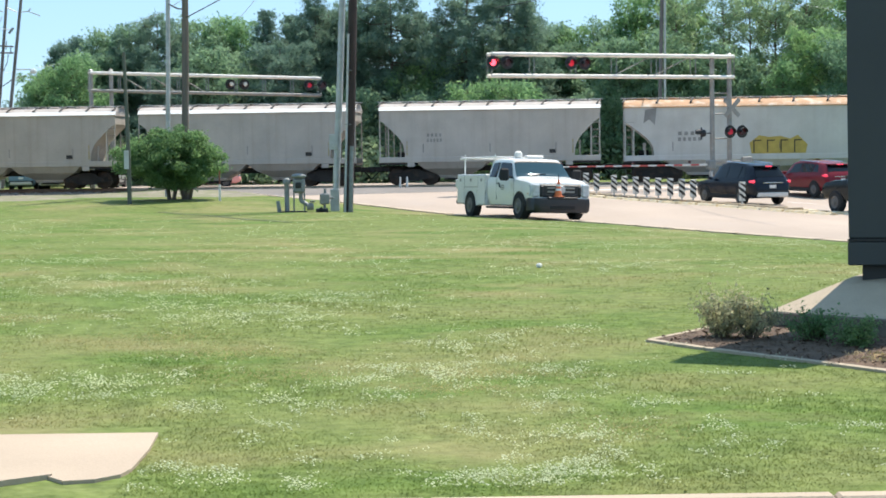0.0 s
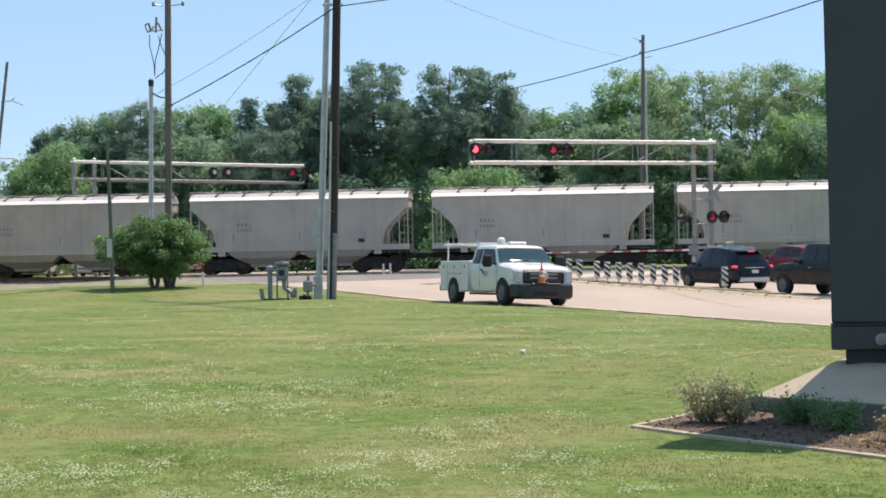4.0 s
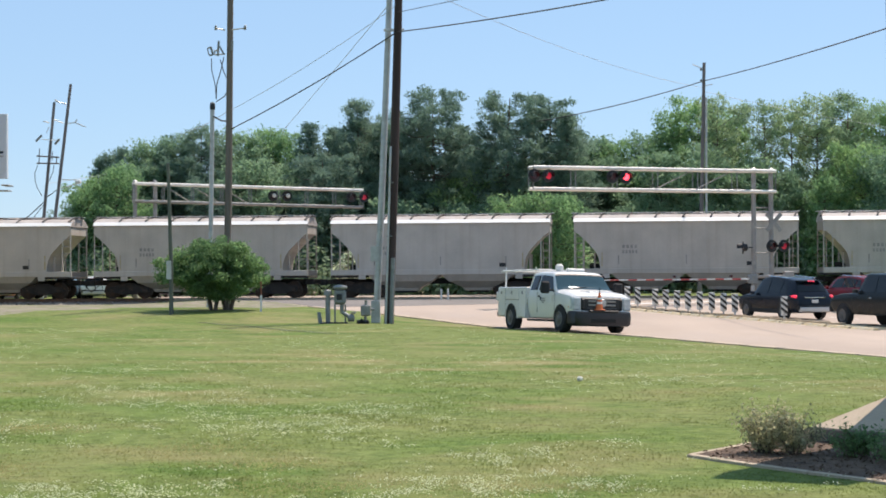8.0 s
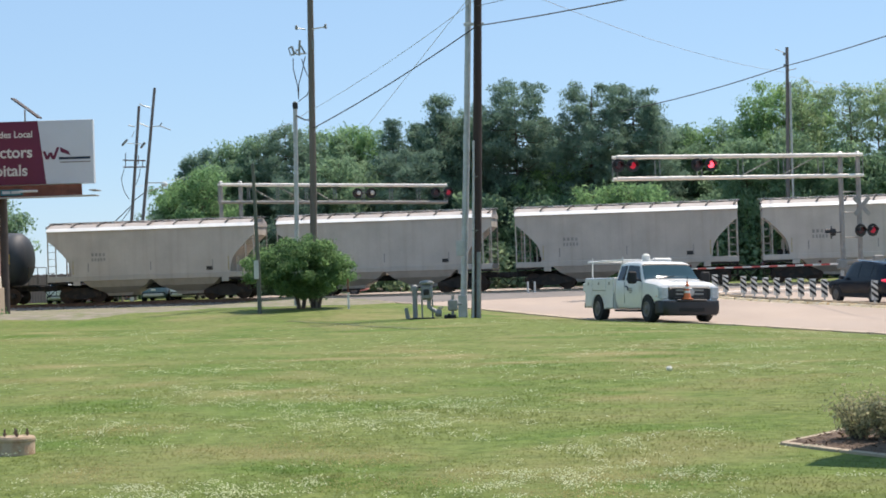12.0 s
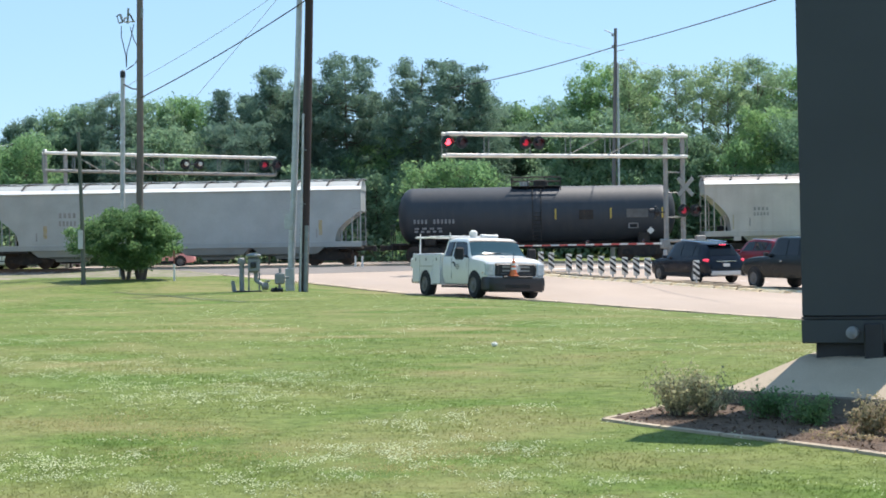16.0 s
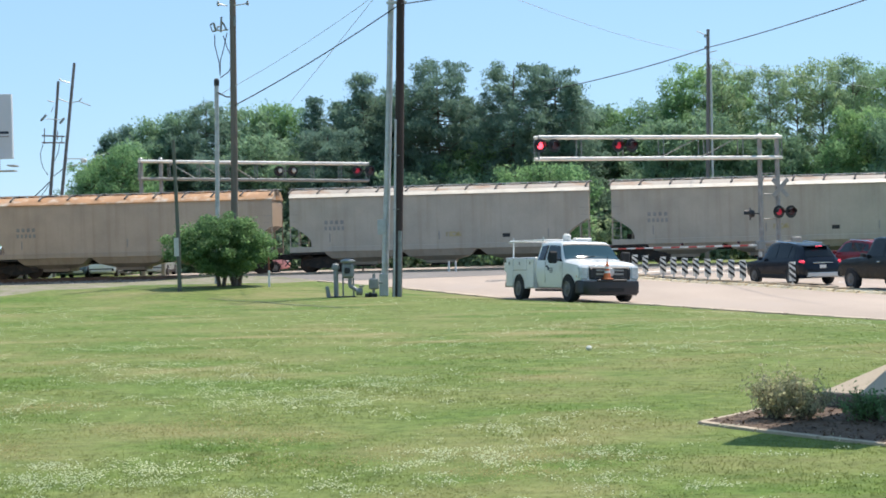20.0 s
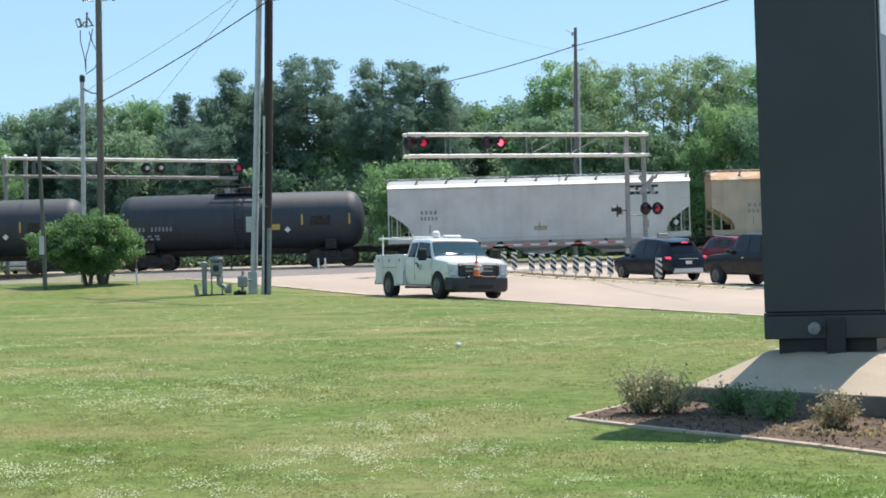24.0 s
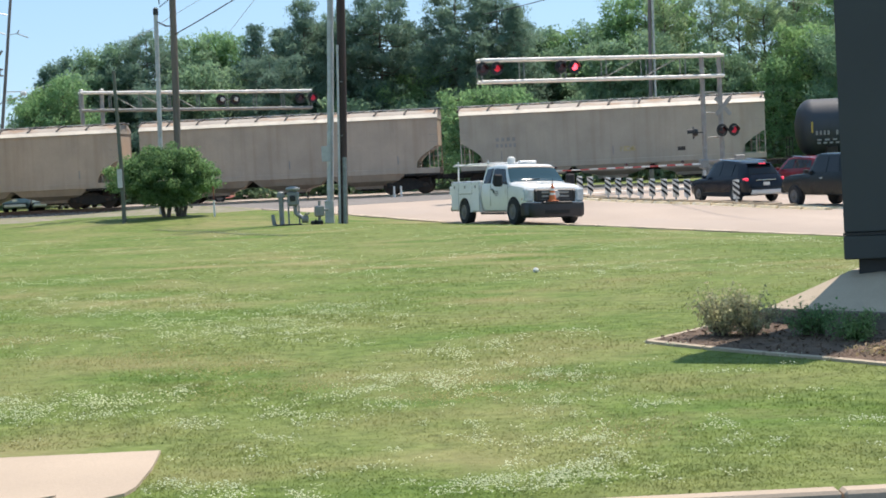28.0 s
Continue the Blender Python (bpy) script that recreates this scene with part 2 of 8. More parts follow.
MAT["rack"] = surf("white_rack_tube", (0.74, 0.73, 0.70), 0.45, amount=0.1)
MAT["rimgrey"] = surf("dull_rim", (0.13, 0.13, 0.13), 0.45, 0.4, amount=0.2)
MAT["chrome"] = surf("chrome", (0.75, 0.75, 0.76), 0.15, 1.0, amount=0.05, relief=0.02)
MAT["navy"] = surf("dark_blue_car_paint", (0.009, 0.014, 0.024), 0.2, amount=0.1, relief=0.01, spec=0.25)
MAT["red"] = surf("red_car_paint", (0.17, 0.012, 0.022), 0.25, amount=0.1, relief=0.01, spec=0.3)
MAT["charcoal"] = surf("charcoal_car_paint", (0.011, 0.017, 0.020), 0.24, amount=0.1, relief=0.01, spec=0.22)
MAT["plum"] = surf("dusty_plum_grey_paint", (0.17, 0.138, 0.152), 0.38, amount=0.08, relief=0.01, coat=0.3)
MAT["silver"] = surf("pale_car_paint", (0.55, 0.56, 0.56), 0.3, 0.2, amount=0.08, relief=0.01, coat=0.5)
MAT["carwhite"] = surf("white_car_paint", (0.72, 0.74, 0.74), 0.3, amount=0.05, relief=0.01, coat=0.6)
MAT["fence"] = surf("weathered_fence", (0.30, 0.215, 0.19), 0.9, scale=1.5, amount=0.3, fine=30, relief=0.4, stretch=(6, 6, 0.5))
MAT["green"] = surf("teal_blue_car_paint", (0.13, 0.22, 0.29), 0.35, amount=0.1, relief=0.01, coat=0.5)
MAT["yellow"] = surf("yellow_curb_paint", (0.72, 0.55, 0.30), 0.7, scale=3, amount=0.25, dirt=(0.62, 0.55, 0.42), dirt_at=0.5)
MAT["fadedyellow"] = surf("faded_yellow_paint", (0.44, 0.35, 0.16), 0.75, amount=0.25, dirt=(0.40, 0.35, 0.29), dirt_at=0.5)
MAT["drumconcrete"] = surf("tan_concrete", (0.46, 0.34, 0.23), 0.9, scale=3, amount=0.2, dirt=(0.30, 0.16, 0.09), dirt_at=0.6, relief=0.3)
MAT["yellowtag"] = surf("yellow_stripe", (0.50, 0.36, 0.08), 0.6, amount=0.15)
MAT["whitepaint"] = surf("white_marking", (0.72, 0.71, 0.67), 0.7, amount=0.12, dirt=(0.45, 0.42, 0.38), dirt_at=0.65)
MAT["greymark"] = surf("faded_stencil", (0.30, 0.285, 0.27), 0.75, amount=0.2)
MAT["tankmark"] = surf("tank_stencil", (0.24, 0.245, 0.25), 0.75, amount=0.2)
MAT["redpaint"] = surf("red_reflective", (0.52, 0.09, 0.075), 0.55, amount=0.15)
MAT["orange"] = surf("safety_orange", (0.72, 0.17, 0.05), 0.6, amount=0.12)
MAT["graffiti"] = surf("spray_blue_black", (0.018, 0.035, 0.065), 0.7, amount=0.3)
MAT["pinkrose"] = surf("coral_flag", (0.80, 0.36, 0.34), 0.6, amount=0.1)
MAT["brick"] = surf("brown_brick", (0.42, 0.27, 0.205), 0.9, scale=2, amount=0.12, island=0.18, fine=60, relief=0.3)
MAT["cream"] = surf("cream_precast", (0.72, 0.64, 0.51), 0.85, scale=1, amount=0.08, relief=0.1)
MAT["railing"] = surf("white_railing", (0.78, 0.78, 0.76), 0.5, amount=0.05)
MAT["maroon"] = surf("billboard_maroon", (0.145, 0.018, 0.055), 0.6, scale=0.8, amount=0.08, relief=0.02)
MAT["board"] = surf("billboard_white", (0.62, 0.66, 0.70), 0.6, scale=0.8, amount=0.04, relief=0.02)
MAT["boardframe"] = surf("rusty_apron", (0.25, 0.085, 0.05), 0.8, scale=2, amount=0.3)
MAT["darkpost"] = surf("brown_black_steel", (0.06, 0.045, 0.04), 0.7, scale=2, amount=0.3)
MAT["teal"] = surf("teal_plate", (0.04, 0.22, 0.25), 0.6, amount=0.1)
MAT["meter"] = surf("grey_meter_paint", (0.24, 0.25, 0.245), 0.55, 0.2, scale=6, amount=0.2)
MAT["bark"] = surf("bark", (0.16, 0.125, 0.10), 0.95, scale=3, amount=0.35, fine=14, relief=0.8, stretch=(4, 4, 0.6))
MAT["pine"] = leaf_mat("pine_needles", (0.108, 0.175, 0.148), (0.126, 0.2, 0.164), (0.148, 0.226, 0.178), 0.42)
MAT["oak"] = leaf_mat("dark_broadleaf", (0.14, 0.225, 0.158), (0.166, 0.26, 0.175), (0.198, 0.295, 0.19), 0.45)
MAT["undergrowth"] = leaf_mat("shaded_undergrowth_leaf", (0.15, 0.215, 0.15), (0.2, 0.275, 0.178), (0.25, 0.33, 0.2), 0.45)
MAT["fresh"] = leaf_mat("fresh_broadleaf", (0.14, 0.245, 0.122), (0.18, 0.295, 0.145), (0.23, 0.35, 0.17), 0.45)
MAT["pale_leaf"] = leaf_mat("pale_spring_leaf", (0.165, 0.245, 0.155), (0.218, 0.305, 0.192), (0.275, 0.36, 0.225), 0.45)
MAT["bush"] = leaf_mat("bush_leaf", (0.092, 0.168, 0.082), (0.125, 0.212, 0.098), (0.168, 0.262, 0.122), 0.55)
MAT["weed"] = leaf_mat("dry_weed", (0.22, 0.19, 0.11), (0.30, 0.245, 0.16), (0.38, 0.30, 0.21), 0.4)
MAT["shrub"] = leaf_mat("shrub_leaf", (0.22, 0.225, 0.14), (0.32, 0.315, 0.205), (0.46, 0.41, 0.28), 0.5)
MAT["rustleaf"] = leaf_mat("rust_shrub_leaf", (0.17, 0.165, 0.10), (0.27, 0.235, 0.15), (0.38, 0.29, 0.20), 0.42)
MAT["bloom"] = leaf_mat("white_blossom", (0.10, 0.16, 0.06), (0.55, 0.58, 0.45), (0.8, 0.82, 0.72), 0.3)
MAT["signal_red"] = glow("lit_signal_lens", (1.0, 0.06, 0.09), 2.6)
MAT["signal_dim"] = glow("side_lit_signal_lens", (0.40, 0.02, 0.05), 0.22)
MAT["signal_side"] = glow("turned_away_signal_lens", (0.6, 0.02, 0.05), 0.25)
MAT["lens"] = surf("unlit_signal_lens", (0.06, 0.012, 0.016), 0.25, amount=0.1, relief=0)
MAT["taillight"] = surf("tail_lamp", (0.50, 0.012, 0.03), 0.2, amount=0.05, relief=0)
MAT["brakelight"] = glow("lit_brake_lamp", (1.0, 0.05, 0.10), 0.38)
MAT["amber"] = surf("amber_lens", (0.6, 0.22, 0.03), 0.25, amount=0.05, relief=0)
MAT["lampwhite"] = surf("clear_lamp_lens", (0.55, 0.58, 0.60), 0.15, amount=0.25, scale=6, relief=0)
MAT["bumperblue"] = surf("blue_black_bumper", (0.012, 0.016, 0.024), 0.3, amount=0.2)
MAT["headlamp"] = surf("headlamp_lens", (0.28, 0.33, 0.37), 0.12, amount=0.05, relief=0)


def glass(name, tint, spec=0.3):
    m, t, p = nodes(name, 0.04)
    p.inputs["Base Color"].default_value = (*tint, 1)
    p.inputs["Specular IOR Level"].default_value = spec
    n = noise_tex(t, 2.0, 2)
    bump(t, p, n.outputs[0], 0.03, 0.02)
    return m


MAT["glass"] = glass("tinted_car_glass", (0.012, 0.016, 0.02))
MAT["screen"] = glass("windscreen_glass", (0.03, 0.065, 0.08), 0.6)


# ---- mesh helpers ----
class Shape:
    """Vertices and faces of one mesh, gathered from simple worked forms."""

    def __init__(self):
        self.v, self.f = [], []

    def add(self, verts, faces):
        o = len(self.v)
        self.v += [tuple(p) for p in verts]
        self.f += [tuple(i + o for i in fc) for fc in faces]
        return self

    def box(self, x0, x1, y0, y1, z0, z1, c=0.0):
        """A box with all its edges chamfered by c."""
        if c <= 0:
            vs = [(x, y, z) for x in (x0, x1) for y in (y0, y1) for z in (z0, z1)]
            return self.add(vs, [(0, 1, 3, 2), (4, 6, 7, 5), (0, 4, 5, 1), (2, 3, 7, 6), (0, 2, 6, 4), (1, 5, 7, 3)])
        c = min(c, (x1 - x0) * 0.45, (y1 - y0) * 0.45, (z1 - z0) * 0.45)
        vs, idx = [], {}
        for i, x in enumerate((x0, x1)):
            for j, y in enumerate((y0, y1)):
                for k, z in enumerate((z0, z1)):
                    s = (1 - 2 * i, 1 - 2 * j, 1 - 2 * k)
                    for a in range(3):
                        p = [x + s[0] * c, y + s[1] * c, z + s[2] * c]
                        p[a] = (x, y, z)[a]
                        idx[i, j, k, a] = len(vs)
                        vs.append(p)
        q = []
        for a in range(3):
            b, d = (a + 1) % 3, (a + 2) % 3
            for s in (0, 1):
                loop = []
                for u, w in ((0, 0), (1, 0), (1, 1), (0, 1)):
                    key = [0, 0, 0]
                    key[a], key[b], key[d] = s, u, w
                    loop.append(idx[(*key, a)])
                q.append(tuple(loop if s else loop[::-1]))
            for u in (0, 1):
                for w in (0, 1):
                    e = []
                    for s in (0, 1):
                        key = [0, 0, 0]
                        key[a], key[b], key[d] = s, u, w
                        e.append((idx[(*key, b)], idx[(*key, d)]))
                    loop = (e[0][0], e[0][1], e[1][1], e[1][0])
                    q.append(loop if (u ^ w) else loop[::-1])
        for i in (0, 1):
            for j in (0, 1):
                for k in (0, 1):
                    loop = tuple(idx[i, j, k, a] for a in range(3))
                    q.append(loop if (i + j + k) % 2 else loop[::-1])
        return self.add(vs, q)

    def tube(self, p0, p1, r0, r1=None, n=10, caps=True):
        r1 = r0 if r1 is None else r1
        p0, p1 = Vector(p0), Vector(p1)
        d = (p1 - p0).normalized()
        u = d.orthogonal().normalized()
        w = d.cross(u)
        vs = []
        for p, r in ((p0, r0), (p1, r1)):
            for i in range(n):
                a = 2 * math.pi * i / n
                vs.append(p + u * (r * math.cos(a)) + w * (r * math.sin(a)))
        fs = [(i, (i + 1) % n, n + (i + 1) % n, n + i) for i in range(n)]
        if caps:
            fs += [tuple(range(n))[::-1], tuple(range(n, 2 * n))]
        return self.add(vs, fs)

    def lathe(self, prof, axis="z", at=(0, 0, 0), n=16):
        """A turned form: prof is (radius, height) pairs along the axis."""
        vs = []
        for r, h in prof:
            for i in range(n):
                a = 2 * math.pi * i / n
                c, s = r * math.cos(a), r * math.sin(a)
                p = {"z": (c, s, h), "x": (h, c, s), "y": (s, h, c)}[axis]
                vs.append((p[0] + at[0], p[1] + at[1], p[2] + at[2]))
        m = len(prof)
        fs = [(k * n + i, k * n + (i + 1) % n, (k + 1) * n + (i + 1) % n, (k + 1) * n + i) for k in range(m - 1) for i in range(n)]
        fs += [tuple(range(n))[::-1], tuple(range((m - 1) * n, m * n))]
        return self.add(vs, fs)

    def loft(self, rings, close=True):
        n = len(rings[0])
        vs = [p for r in rings for p in r]
        fs = [(k * n + i, k * n + (i + 1) % n, (k + 1) * n + (i + 1) % n, (k + 1) * n + i)
              for k in range(len(rings) - 1) for i in range(n if close else n - 1)]
        if close:
            fs += [tuple(range(n))[::-1], tuple(range(len(vs) - n, len(vs)))]
        return self.add(vs, fs)

    def prism(self, prof, y0, y1):
        """A side outline of (x, z) points, pulled from y0 to y1."""
        n = len(prof)
        vs = [(x, y0, z) for x, z in prof] + [(x, y1, z) for x, z in prof]
        fs = [(i, (i + 1) % n, n + (i + 1) % n, n + i) for i in range(n)] + [tuple(range(n))[::-1], tuple(range(n, 2 * n))]
        return self.add(vs, fs)

    def plate(self, a, b, c, d, thick):
        """A flat panel on four corners, with thickness along its normal."""
        a, b, c, d = map(Vector, (a, b, c, d))
        k = (b - a).cross(d - a).normalized() * thick
        vs = [a, b, c, d, a + k, b + k, c + k, d + k]
        return self.add(vs, [(3, 2, 1, 0), (4, 5, 6, 7), (0, 1, 5, 4), (1, 2, 6, 5), (2, 3, 7, 6), (3, 0, 4, 7)])


def mesh_of(name, s, mat, smooth=False):
    me = bpy.data.meshes.new(name)
    me.from_pydata([tuple(p) for p in s.v], [], s.f)
    b = bmesh.new()
    b.from_mesh(me)
    bmesh.ops.recalc_face_normals(b, faces=b.faces)
    b.to_mesh(me)
    b.free()
    if smooth:
        me.polygons.foreach_set("use_smooth", [True] * len(me.polygons))
        me.set_sharp_from_angle(angle=radians(40))
    me.materials.append(MAT[mat])
    return me


def part(name, s, mat, parent, label="", smooth=False):
    ob = new(name, mesh_of(name, s, mat, smooth))
    ob.parent = parent
    if label:
        ob["label"] = label
    return ob


def again(ob, x=0, y=0, z=0, rx=0, ry=0, rz=0):
    """The same part once more, on the same mesh, under the same parent."""
    o = new(ob.name.split(".")[0], ob.data)
    o.parent = ob.parent
    o.matrix_basis = pose(x, y, z, rx, ry, rz)
    if "label" in ob:
        o["label"] = ob["label"]
    return o


def thing(name, label, category, m=None, group="", kind=""):
    ob = new(name)
    ob.empty_display_size = 0.2
    if m is not None:
        ob.matrix_world = m
    return tagged(ob, label, category, group, kind)


def solid(name, s, mat, label, category="", kind="", group="", smooth=False, m=None):
    ob = new(name, mesh_of(name, s, mat, smooth))
    if m is not None:
        ob.matrix_world = m
    return tagged(ob, label, category, group, kind)


def fast_mesh(name, verts, tris, mat, normals=None):
    """A large mesh from arrays of vertices and triangles."""
    me = bpy.data.meshes.new(name)
    nv, nt = len(verts), len(tris)
    me.vertices.add(nv)
    me.vertices.foreach_set("co", np.asarray(verts, np.float32).ravel())
    me.loops.add(nt * 3)
    me.loops.foreach_set("vertex_index", np.asarray(tris, np.int32).ravel())
    me.polygons.add(nt)
    me.polygons.foreach_set("loop_start", np.arange(nt, dtype=np.int32) * 3)
    me.update(calc_edges=True)
    if normals is not None:
        me.polygons.foreach_set("use_smooth", np.ones(nt, bool))
        me.normals_split_custom_set_from_vertices(np.asarray(normals, np.float32))
    me.materials.append(MAT[mat])
    return me


def interp(x, pairs):
    return float(np.interp(x, [p[0] for p in pairs], [p[1] for p in pairs]))


def lettering(name, words, size, mat, parent, m, label="", align="LEFT", bold=0.0):
    cu = bpy.data.curves.new(name, "FONT")
    cu.body, cu.size, cu.extrude, cu.align_x, cu.offset = words, size, 0.004, align, bold
    tmp = new(name + "_tmp", cu)
    me = bpy.data.meshes.new_from_object(tmp.evaluated_get(bpy.context.evaluated_depsgraph_get()))
    bpy.data.objects.remove(tmp)
    me.materials.clear()
    me.materials.append(MAT[mat])
    ob = new(name, me)
    ob.parent = parent
    ob.matrix_basis = m
    if label:
        ob["label"] = label
    return ob


# ---- the ground ----
LAWN = [(-60, 0.0), (13.4, 0.0), (13.9, 0.13), (17, 0.2), (19.5, 0.32), (22.6, 0.42), (26, 0.5), (35, 0.6), (50, 0.74), (66, 0.88), (72, 1.2), (76, 1.22), (80, 1.0), (96, 0.95), (130, 1.05), (400, 1.6), (3000, 3.0)]
ROAD = [(-400, 0.3), (40, 0.36), (50, 0.44), (62, 0.57), (66, 0.605), (70, 0.70), (75, 0.83), (88, 1.07), (94, 1.17), (106, 1.17), (118, 1.05), (3000, 1.0)]
RD = Vector((0.39, -0.921))        # the road's way, away from the crossing
RN = Vector((0.921, 0.39))         # across it, from its near edge
EDGE = Vector((3.15, 62.0))        # a point of its near edge
WIDE = 25.5


def across(x, y):
    return (Vector((x, y)) - EDGE).dot(RN)


def verge(y):
    """How far the grass has grown over the road's near edge."""
    return 1.2 * smooth01((67 - y) / 7)


def road_z(x, y):
    """The road falls a little towards its far side, but not at the crossing."""
    return interp(y, ROAD) - 0.016 * min(18.0, max(0.0, across(x, y))) * smooth01((93 - y) / 14)


def smooth01(a):
    a = min(1.0, max(0.0, a))
    return a * a * (3 - 2 * a)


def ground_z(x, y):
    zl, zr = interp(y, LAWN), road_z(x, y)
    q = across(x, y) - verge(y)
    if y < 13.95:
        return zl
    if q > 0:
        return zr - 0.06 if q < WIDE - 1.2 else zr - 0.06 + 0.1 * smooth01((q - WIDE) / 5)
    w = smooth01(-q / 6.5)
    if y < 30:
        w = 1.0
    elif y < 40:
        w = max(w, (40 - y) / 10)
    z = zr + 0.012 + (zl - zr - 0.012) * w
    return z + 0.025 * noise.noise((x * 0.3, y * 0.3, 0)) * min(1, max(0, (y - 14) / 6))


def build_ground():
    xs = list(np.concatenate([np.linspace(-1500, -70, 9), np.linspace(-60, -16, 23), np.linspace(-15, 25, 81), np.linspace(26, 60, 18), np.linspace(75, 1500, 9)]))
    ys = list(np.concatenate([np.linspace(-300, -10, 5), [0, 8, 13.35, 13.55, 13.9], np.linspace(14.2, 34, 67), np.linspace(34.5, 84, 100), np.linspace(85, 130, 46),
                              [140, 160, 200, 300, 600, 1200, 2500]]))
    vs = [(x, y, ground_z(x, y)) for y in ys for x in xs]
    n = len(xs)
    fs = [(j * n + i, j * n + i + 1, (j + 1) * n + i + 1, (j + 1) * n + i) for j in range(len(ys) - 1) for i in range(n - 1)]
    s = Shape().add(vs, fs)
    solid("ground", s, "lawn", "mown lawn with clover and dry patches rising to the track", "lawn", "structure", smooth=True)
    # dry gravel shoulder between the lawn and the track
    xs2, n2 = np.linspace(-60, -4.5, 112), 14
    vs = []
    for x in xs2:
        y0 = 68.6 + 1.8 * noise.noise((x * 0.16, 3.1, 0)) + 1.2 * noise.noise((x * 0.7, 8.0, 0)) + max(0.0, x + 18) * 1.6
        for k in range(n2 + 1):
            y = y0 + (98.0 - y0) * k / n2
            vs.append((x, y, ground_z(x, y) + (0.028 if k else -0.03)))
    m2 = n2 + 1
    s = Shape().add(vs, [(i * m2 + k, (i + 1) * m2 + k, (i + 1) * m2 + k + 1, i * m2 + k + 1) for i in range(len(xs2) - 1) for k in range(n2)])
    solid("shoulder", s, "gravelroad", "grey-brown gravel shoulder with weeds beside the track", "gravel", "structure", smooth=True)
    # the driveway in front of the lawn
    s = Shape().box(-90, 270, 3.0, 13.42, -0.3, 0.012, 0.0)
    solid("driveway", s, "asphalt", "dark asphalt driveway along the lawn", "driveway", "structure")
    k = thing("curb", "pale concrete curb between driveway and lawn", "curb", kind="structure")
    first = None
    for i in range(60):
        x = -60 + i * 3.0
        if first is None:
            first = part("curb_stone", Shape().box(0, 2.985, 13.40, 13.62, -0.1, 0.155, 0.025), "pad", k)
            first.location.x = x
        else:
            again(first, x)


def road_point(v, q, up=0.0):
    p = EDGE - RD * v + RN * q
    return (p.x, p.y, road_z(p.x, p.y) + up)


def strip(q0, q1, v0, v1, up, steps=60, thick=0.05):
    """A slab of the road between two lines along it, following its fall both ways."""
    n = 12
    rings = []
    for i in range(steps + 1):
        v = v0 + (v1 - v0) * i / steps
        q2 = q0 + verge(road_point(v, q0)[1]) if q0 == 0 else q0
        top = [road_point(v, q2 + (q1 - q2) * k / n, up) for k in range(n + 1)]
        rings.append(top + [(x, y, z - thick) for x, y, z in top[::-1]])
    return Shape().loft(rings)


def build_road():
    solid("road", strip(0, WIDE, -80, 90, 0.0, 90, 0.25), "road", "sun-bleached concrete road climbing to the railway crossing", "road", "structure")
    s = Shape()
    for i in range(34):
        v = -46 + i * 1.9
        rings = []
        for j in range(3):
            vv = v + 1.75 * j / 2
            jit = 0.06 * rnd.random()
            k = verge(road_point(vv, 0.0)[1])
            a, b = road_point(vv, k - 0.35 - jit, 0.045), road_point(vv, k + 0.06 * rnd.random(), 0.045)
            rings.append([a, b, (b[0], b[1], b[2] - 0.15), (a[0], a[1], a[2] - 0.15)])
        s.loft(rings)
    solid("road_edge", s, "pad", "broken pale concrete edge strip half lost in the grass", "road edge", "structure")
    solid("road_approach", strip(0.3, 25.2, 25.5, 44, 0.006, 24, 0.03), "approach", "grey asphalt approach to the crossing", "road", "structure")
    # painted lines
    for q, v0, v1, mat in ((12.3, 1, 24, "yellow"), (17.6, -60, 24, "whitepaint")):
        s = Shape()
        n = 16
        for i in range(n):
            a = v0 + (v1 - v0) * i / n
            b = a + (v1 - v0) / n * (0.4 if mat == "whitepaint" else 0.97)
            s.add([road_point(a, q - 0.06, 0.006), road_point(a, q + 0.06, 0.006), road_point(b, q + 0.06, 0.006), road_point(b, q - 0.06, 0.006)], [(0, 1, 2, 3)])
        solid("trim", s, mat, "worn painted line on the road", "road marking", "structure")
    s = Shape().add([road_point(22.5, 14, 0.007), road_point(22.5, 24, 0.007), road_point(23.1, 24, 0.007), road_point(23.1, 14, 0.007)], [(0, 1, 2, 3)])
    solid("trim", s, "whitepaint", "faded white stop line before the gate", "road marking", "structure")


MEDIAN_Q = 13.05


